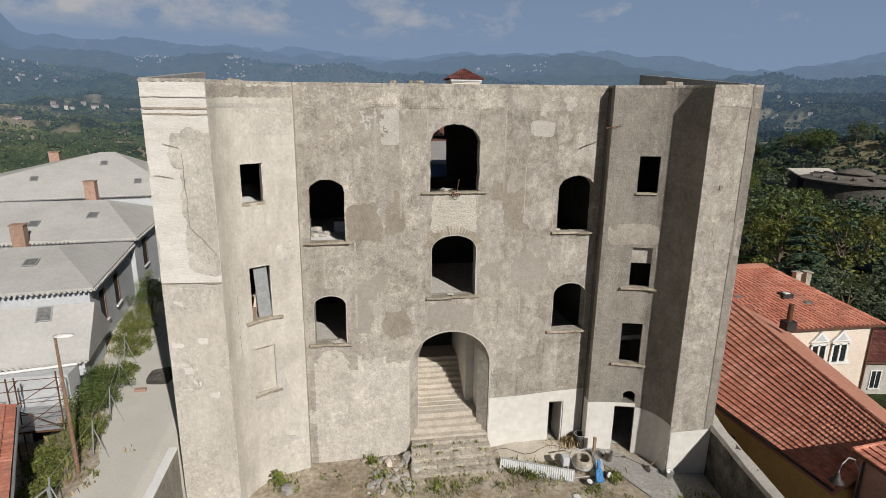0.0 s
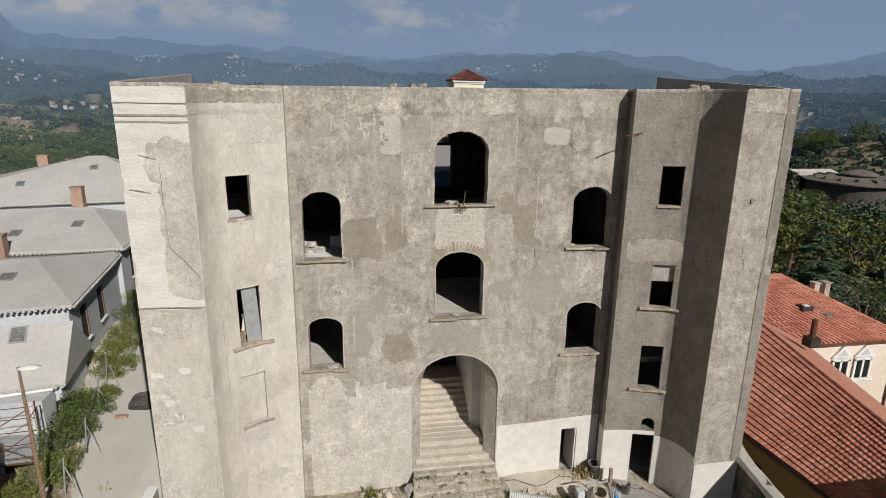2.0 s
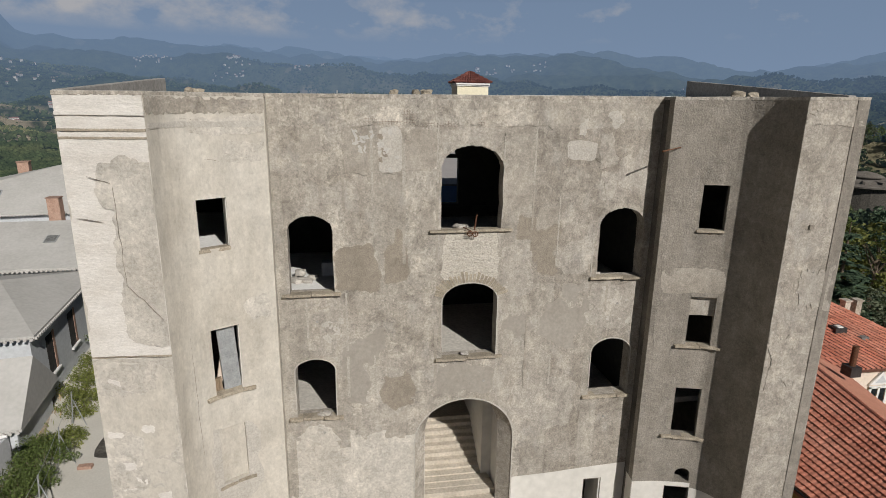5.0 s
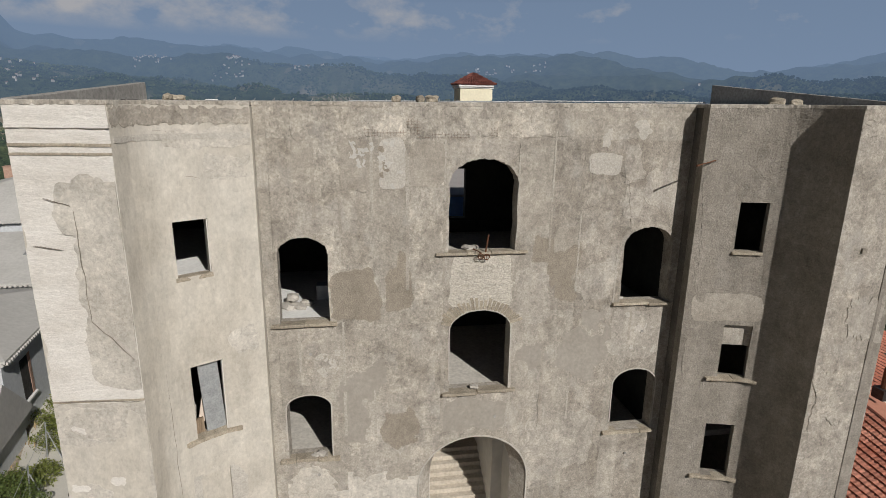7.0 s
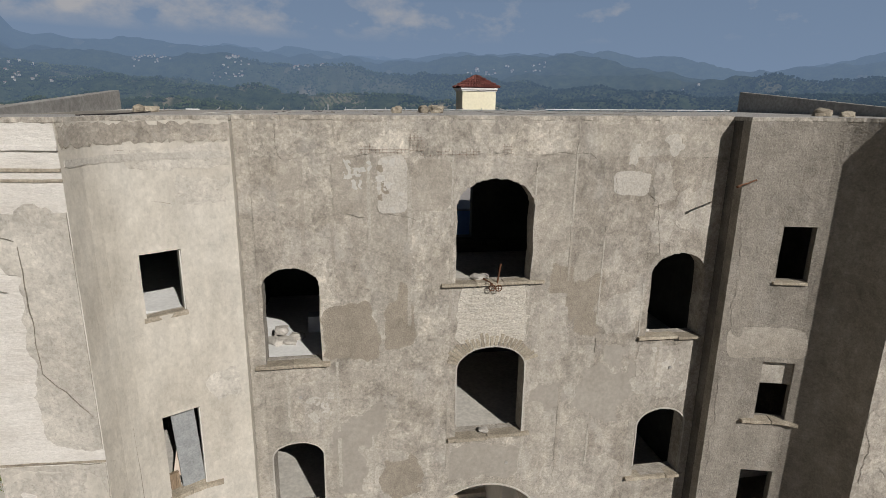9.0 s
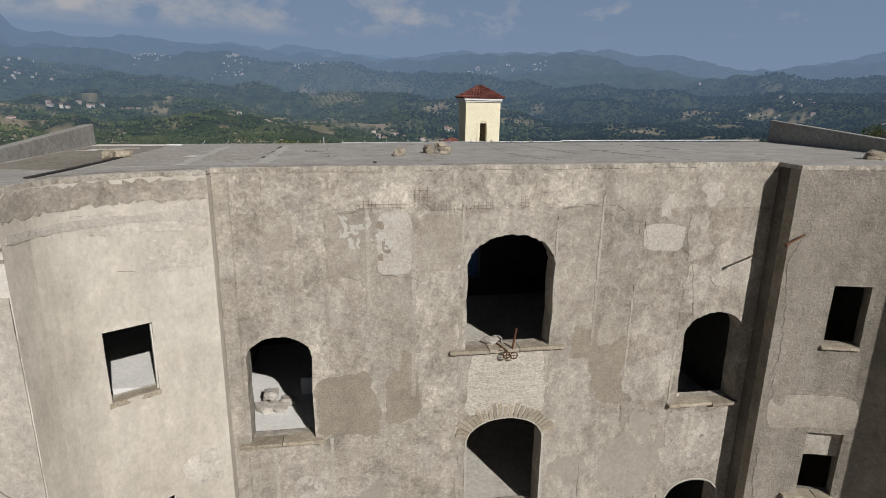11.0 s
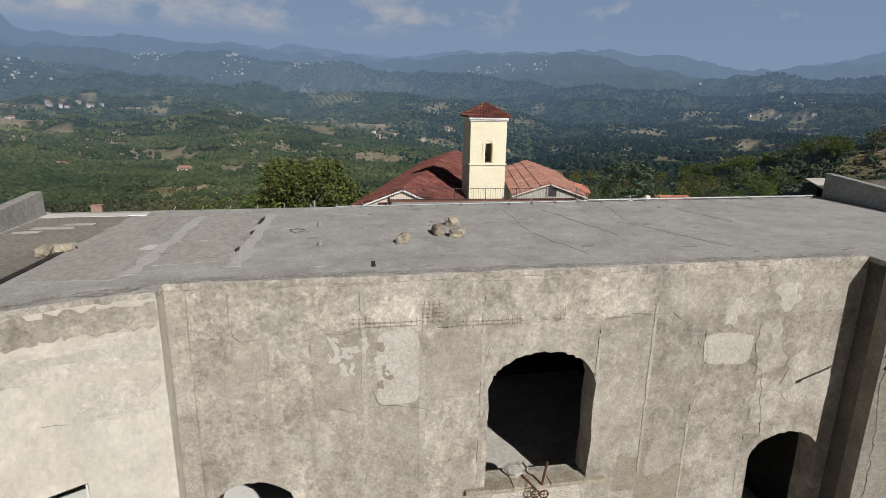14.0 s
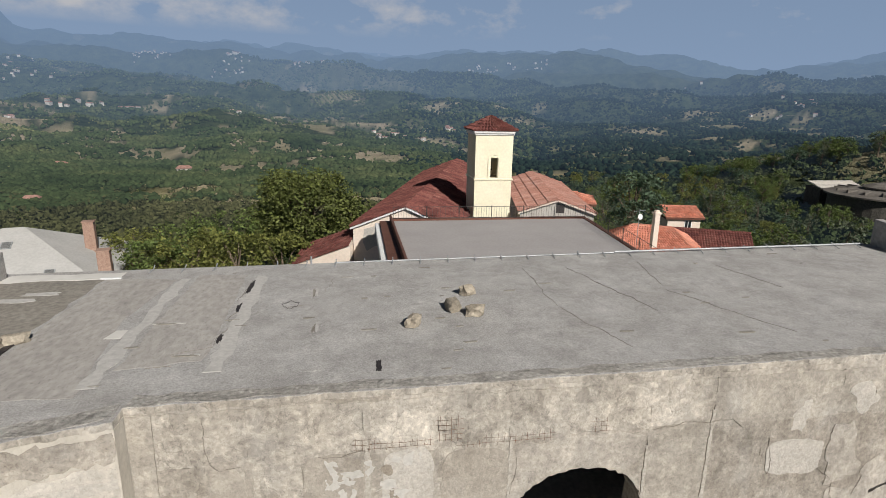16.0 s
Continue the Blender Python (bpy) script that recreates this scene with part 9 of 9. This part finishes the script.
solid("dark_spill", slab_geo(fine([(p[0], p[1]) for p in blob(-10.35, 29.6, 1.3, 1.9, 8, 22, 0.4)] + [blob(-10.35, 29.6, 1.3, 1.9, 8, 22, 0.4)[0]], 0.3)[:-1], lambda x, y: ground_z(x, y) + 0.008, 0.03, 0.4), M_DARKSTONE, "dark spilled tar patch on the lane", "spill")

# street lamp
lamp = thing("street_lamp", "street lamp on a rusty tapering post with a flat white head", "street lamp", at=(-11.05, 21.5, 1.9))
part("post", Geo().tube([(0, 0, -0.2), (0, 0, 3.0), (-0.02, 0.02, 6.2)], [0.085, 0.07, 0.045], 10), M_RUSTPOST, lamp, "brown painted post")
part("lamp_head", Geo().lathe([(0.0, 0.0), (0.34, 0.02), (0.38, 0.05), (0.2, 0.11), (0.0, 0.13)], (0, 0, 0), 18, Matrix.Translation((0.30, 0.0, 6.2)) @ Matrix.Diagonal((1.0, 0.55, 1.0, 1))), M_WHITE, lamp, smooth=True)
part("arm", Geo().tube([(-0.02, 0.02, 6.18), (0.12, 0.01, 6.24)], 0.03, 6), M_STEEL, lamp)

# leaning wire fence along the lane
fence = thing("wire_fence", "leaning wire fence on thin steel posts beside the lane", "fence")
fp = [(-10.9, 19.0), (-10.95, 22.6), (-11.35, 25.4), (-12.1, 28.6), (-12.9, 31.6)]
tops = []
for k, (x, y) in enumerate(fp):
    z = ground_z(x, y)
    tpt = Vector((x + 0.25, y - 0.15, z + 1.75))
    tops.append((Vector((x, y, z)), tpt))
    part("fence_post", Geo().tube([(x, y, z - 0.2), tpt], 0.028, 6), M_STEEL, fence)
    part("brace", Geo().tube([(x + 0.7, y - 0.2, z), tpt - Vector((0, 0, 0.4))], 0.02, 6), M_STEEL, fence)
for (b0, t0), (b1, t1) in zip(tops, tops[1:]):
    for q in (0.15, 0.55, 0.98):
        a, b = b0.lerp(t0, q), b1.lerp(t1, q)
        part("wire", Geo().tube([a, a.lerp(b, 0.5) - Vector((0, 0, 0.06)), b], 0.008, 5), M_STEEL, fence)
solid("brick_pile", Geo().box(-11.15, -10.6, 27.9, 28.15, ground_z(-10.9, 28), ground_z(-10.9, 28) + 0.14), M_BRICK, "short row of old bricks at the lane's edge", "bricks", bevel=0.01)
railing("guard_rail", [(-13.6, 19.0, ground_z(-13.6, 19)), (-11.0, 19.3, ground_z(-11, 19.3))], 1.0, "low galvanised rail across the bank", 5.0, 0.025, 1.3, M_STEEL)

# outbuilding before the low house: white wall, flat lean-to, propped roof and scaffolding
shed = thing("white_outbuilding", "white outbuilding with a small window below the grey house", "building")
part("wall", Geo().box(-19.0, -13.9, 27.55, 28.7, -1.5, 3.7), M_PALEWALL, shed, bevel=0.02)
part("gutter", Geo().tube([(-19.0, 27.45, 3.78), (-13.8, 28.45, 3.82)], 0.07, 8), M_WHITE, shed)
part("downpipe", Geo().tube([(-14.3, 27.45, 3.7), (-14.3, 27.45, 0.2)], 0.05, 8), M_PLASTICW, shed)
# small dark block, coloured as the shaded inside of the window
win = part("window", Geo().box(-15.9, -14.9, 27.5, 27.6, 0.15, 1.1), M_VOID, shed)
part("window_frame", Geo().box(-16.0, -15.9, 27.46, 27.54, 0.1, 1.2).box(-14.9, -14.8, 27.46, 27.54, 0.1, 1.2).box(-16.0, -14.8, 27.46, 27.54, 1.1, 1.22), M_WHITE, win)
lean = thing("lean_to_roof", "grey sheet lean-to roof on posts before the outbuilding", "roof")
part("roof_sheet", Geo().prism([(-18.5, 25.6, 1.75), (-13.2, 25.9, 1.75), (-13.3, 27.4, 2.1), (-18.5, 27.4, 2.1)], (0, 0, 0.07)), M_STEEL, lean, "grey metal sheeting")
for x in (-13.4, -15.6, -17.8):
    part("post", Geo().tube([(x, 25.8, -0.6), (x, 25.8, 1.75)], 0.05, 8), M_RUST, lean)
part("beam", Geo().tube([(-18.5, 25.75, 1.68), (-13.1, 25.9, 1.68)], 0.05, 6), M_RUST, lean)
scaf = thing("scaffold_frame", "rusty scaffold frame of poles and rails", "scaffold")
for x, y, z in ((-13.3, 25.4, 4.9), (-15.3, 25.3, 4.7), (-17.3, 25.2, 4.6), (-13.5, 26.3, 4.4), (-15.5, 26.2, 4.3)):
    part("upright", Geo().tube([(x, y, ground_z(x, y) - 0.1), (x, y, z)], 0.032, 7), M_RUST, scaf)
for z in (2.3, 2.9, 3.5, 4.1, 4.6):
    part("ledger", Geo().tube([(-17.6, 25.2, z - 0.1), (-13.1, 25.42, z)], 0.016, 6), M_RUST, scaf)
for x in (-13.3, -15.3):
    part("transom", Geo().tube([(x, 25.3, 4.05), (x - 0.2, 26.5, 4.05)], 0.02, 6), M_RUST, scaf)
part("brace", Geo().tube([(-17.3, 25.2, 2.0), (-13.3, 25.4, 4.5)], 0.02, 6), M_RUST, scaf)
part("brace", Geo().tube([(-17.3, 25.2, 4.4), (-13.3, 25.4, 2.1)], 0.02, 6), M_RUST, scaf)
part("brace", Geo().tube([(-15.3, 25.3, 2.0), (-13.3, 25.4, 3.4)], 0.02, 6), M_RUST, scaf)
near = thing("low_tiled_roof", "corner of a low house with orange tiled roof", "house")
LA_, LB_, UB_, UA_ = (-14.4, 24.2, 4.0), (-10.4, 15.8, 4.0), (-13.6, 14.3, 5.2), (-17.6, 22.7, 5.2)
part("wall", Geo().prism([(-14.75, 23.85, -2.0), (-11.0, 15.9, -2.0), (-16.5, 13.4, -2.0), (-20.2, 21.3, -2.0)], (0, 0, 5.8)), M_GREYWALL, near)
part("roof_tiles", tiles(LB_, LA_, UA_, UB_, 0.24, 0.36), M_TILE, near, tidy=False, kind="stuff")
part("roof_base", Geo().add([LA_, LB_, UB_, UA_, (-20.8, 21.2, 4.0), (-16.8, 12.8, 4.0)] + [(x, y, z - 0.14) for x, y, z in (LA_, LB_, (-16.8, 12.8, 4.0), (-20.8, 21.2, 4.0))], [(0, 1, 2, 3), (3, 2, 5, 4), (0, 6, 7, 1), (0, 3, 4, 9, 6), (1, 7, 8, 5, 2), (4, 5, 8, 9), (6, 9, 8, 7)]), M_BROWN, near)
part("gutter", Geo().tube([(-14.35, 24.25, 3.9), (-10.35, 15.85, 3.9)], 0.06, 8), M_STEEL, near)

# swan-neck lamp by the ochre house, small roof beside it
sl = thing("swan_neck_lamp", "dark swan-neck street lamp with a bell shade", "street lamp", at=(19.75, 17.3, 1.9))
part("neck", Geo().tube([(1.22, 0.1, 0.05), (1.0, 0.1, 0.3), (0.75, 0.08, 0.7), (0.4, 0.05, 0.85), (0.1, 0, 0.62), (0, 0, 0.2)], 0.03, 8), M_STEEL, sl)
part("shade", Geo().lathe([(0.03, 0.2), (0.1, 0.12), (0.13, -0.05), (0.3, -0.2), (0.3, -0.22), (0.0, -0.2)], (0, 0, 0), 16), M_DARKMETAL, sl, smooth=True)

# ---------------- round market hall and far villages ----------------
arena = thing("round_hall", "low round hall with dark stepped roofs and a shallow dome", "hall", at=(244, 238, -22.36))
arena.scale = (0.70, 0.70, 0.85)
part("drum", Geo().lathe([(0.0, -6.0), (30, -6.0), (30, 7.0), (0.0, 7.0)], (0, 0, 0), 40), M_DARKSTONE, arena)
part("lower_roof", Geo().lathe([(33, 6.6), (33, 7.4), (18, 9.6), (0, 9.8)], (0, 0, 0), 40), M_HALLROOF, arena, "weathered grey-brown roof")
part("upper_roof", Geo().lathe([(9.5, 9.6), (9.5, 10.6), (11.5, 10.6), (11.5, 11.1), (6, 12.9), (0.1, 13.8)], (0, 0, 0), 40), M_HALLROOF, arena, "shallow grey dome")
for k in range(16):
    a = k * math.pi / 8
    part("roof_fin", Geo().box(16, 27, -0.7, 0.7, 7.6, 9.7, Matrix.Rotation(a, 4, "Z")), M_HALLROOF, arena)
for k in range(6):
    part("stepped_roof", Geo().box(-22 + 0.3 * k, 13 + 0.5 * k, 27 + 2.4 * k, 29.3 + 2.4 * k, 7.4 + 0.45 * k, 7.9 + 0.45 * k), M_PALEPATCH, arena, "pale stepped roof slab")
part("side_hall", Geo().box(-21, 13, 27.5, 41, -6, 7.35), M_DARKSTONE, arena)


def village(name, count, r0, r1, t0, t1, size, seed):
    """A far village: pale walls and roofs too small to pick apart."""
    q = random.Random(seed)
    walls, roofs = Geo(), Geo()
    for _ in range(count):
        th, r = radians(q.uniform(t0, t1)), q.uniform(r0, r1)
        x, y = r * math.sin(th), r * math.cos(th)
        z, w, d, h = far_z(x, y) - 2, size * q.uniform(0.6, 1.5), size * q.uniform(0.6, 1.1), size * q.uniform(0.5, 0.9) + 2
        m = Matrix.Translation((x, y, z)) @ Matrix.Rotation(q.uniform(-0.7, 0.7), 4, "Z")
        walls.box(-w / 2, w / 2, -d / 2, d / 2, 0, h, m)
        roofs.add([m @ Vector(p) for p in ((-w * 0.55, -d * 0.55, h), (w * 0.55, -d * 0.55, h), (w * 0.55, d * 0.55, h), (-w * 0.55, d * 0.55, h), (-w * 0.55, 0, h + d * 0.25), (w * 0.55, 0, h + d * 0.25))], [(0, 1, 5, 4), (2, 3, 4, 5), (1, 2, 5), (3, 0, 4)])
    t = thing(name, "cluster of pale houses far across the valley", "village", kind="stuff")
    part("house_walls", walls, M_FARWALL, t, tidy=False, kind="stuff")
    part("house_roofs", roofs, M_FARROOF, t, tidy=False, kind="stuff")


def farmhouse(bearing, dist, turn, w, d, h, label):
    """A lone two-storey house on the valley slope."""
    a = radians(bearing)
    x, y = dist * math.sin(a), dist * math.cos(a)
    t = thing("farmhouse", label, "house", at=(x, y, far_z(x, y) - 0.8))
    m = Matrix.Rotation(radians(turn), 4, "Z")
    part("wall", Geo().box(-w / 2, w / 2, -d / 2, d / 2, -2.0, h, m), M_FARWALL, t, "pale rendered wall")
    e, q = w / 2 + 0.6, d / 2 + 0.6
    part("roof", Geo().add([m @ Vector(p) for p in ((-e, -q, h), (e, -q, h), (e, q, h), (-e, q, h), (-e * 0.6, 0, h + 2.0), (e * 0.6, 0, h + 2.0), (-e, -q, h - 0.3), (e, -q, h - 0.3), (e, q, h - 0.3), (-e, q, h - 0.3))], [(0, 1, 5, 4), (2, 3, 4, 5), (1, 2, 5), (3, 0, 4), (0, 6, 7, 1), (1, 7, 8, 2), (2, 8, 9, 3), (3, 9, 6, 0), (6, 9, 8, 7)]), M_FARROOF, t, "maroon tiled roof")
    for u in (-0.32, 0.0, 0.32):
        for z in (1.0, h - 2.2):
            part("window", Geo().box(u * w - 0.55, u * w + 0.55, -d / 2 - 0.06, -d / 2 + 0.05, z, z + 1.4, m), M_DARKMETAL, t, "dark window")


farmhouse(-14.7, 524, 12, 11.0, 8.0, 6.0, "pale farmhouse with maroon hipped roof among the trees")
farmhouse(-24.0, 610, -20, 11.0, 6.0, 3.2, "low farm building with faded red roof")
farmhouse(-25.8, 381, 8, 8.0, 5.0, 2.8, "low garden house with faded red roof")

for k, (count, r0, r1, t0, t1, size) in enumerate(((9, 1170, 1225, -28.4, -26.9, 8), (17, 1930, 2090, -29, -23.8, 6), (5, 2220, 2300, -27.5, -25.0, 7), (12, 1365, 1410, -25.0, -18.2, 8), (28, 2600, 2740, -18.3, -13.6, 6), (24, 2400, 2480, -12.3, -8.8, 6), (8, 2500, 2540, -10.8, -9.4, 10), (11, 2390, 2440, -5.0, -2.0, 8), (12, 3950, 4150, 1.0, 5.0, 10), (7, 1180, 1275, -14.0, -8.0, 6), (9, 990, 1060, 2.0, 7.4, 6), (6, 1140, 1165, 9.6, 11.0, 8), (34, 2770, 2850, 11.5, 19.5, 8), (8, 2290, 2370, 28.0, 33.0, 7), (13, 1540, 1890, 37.0, 42.0, 7))):
    village("far_village", count, r0, r1, t0, t1, size, k + 1)
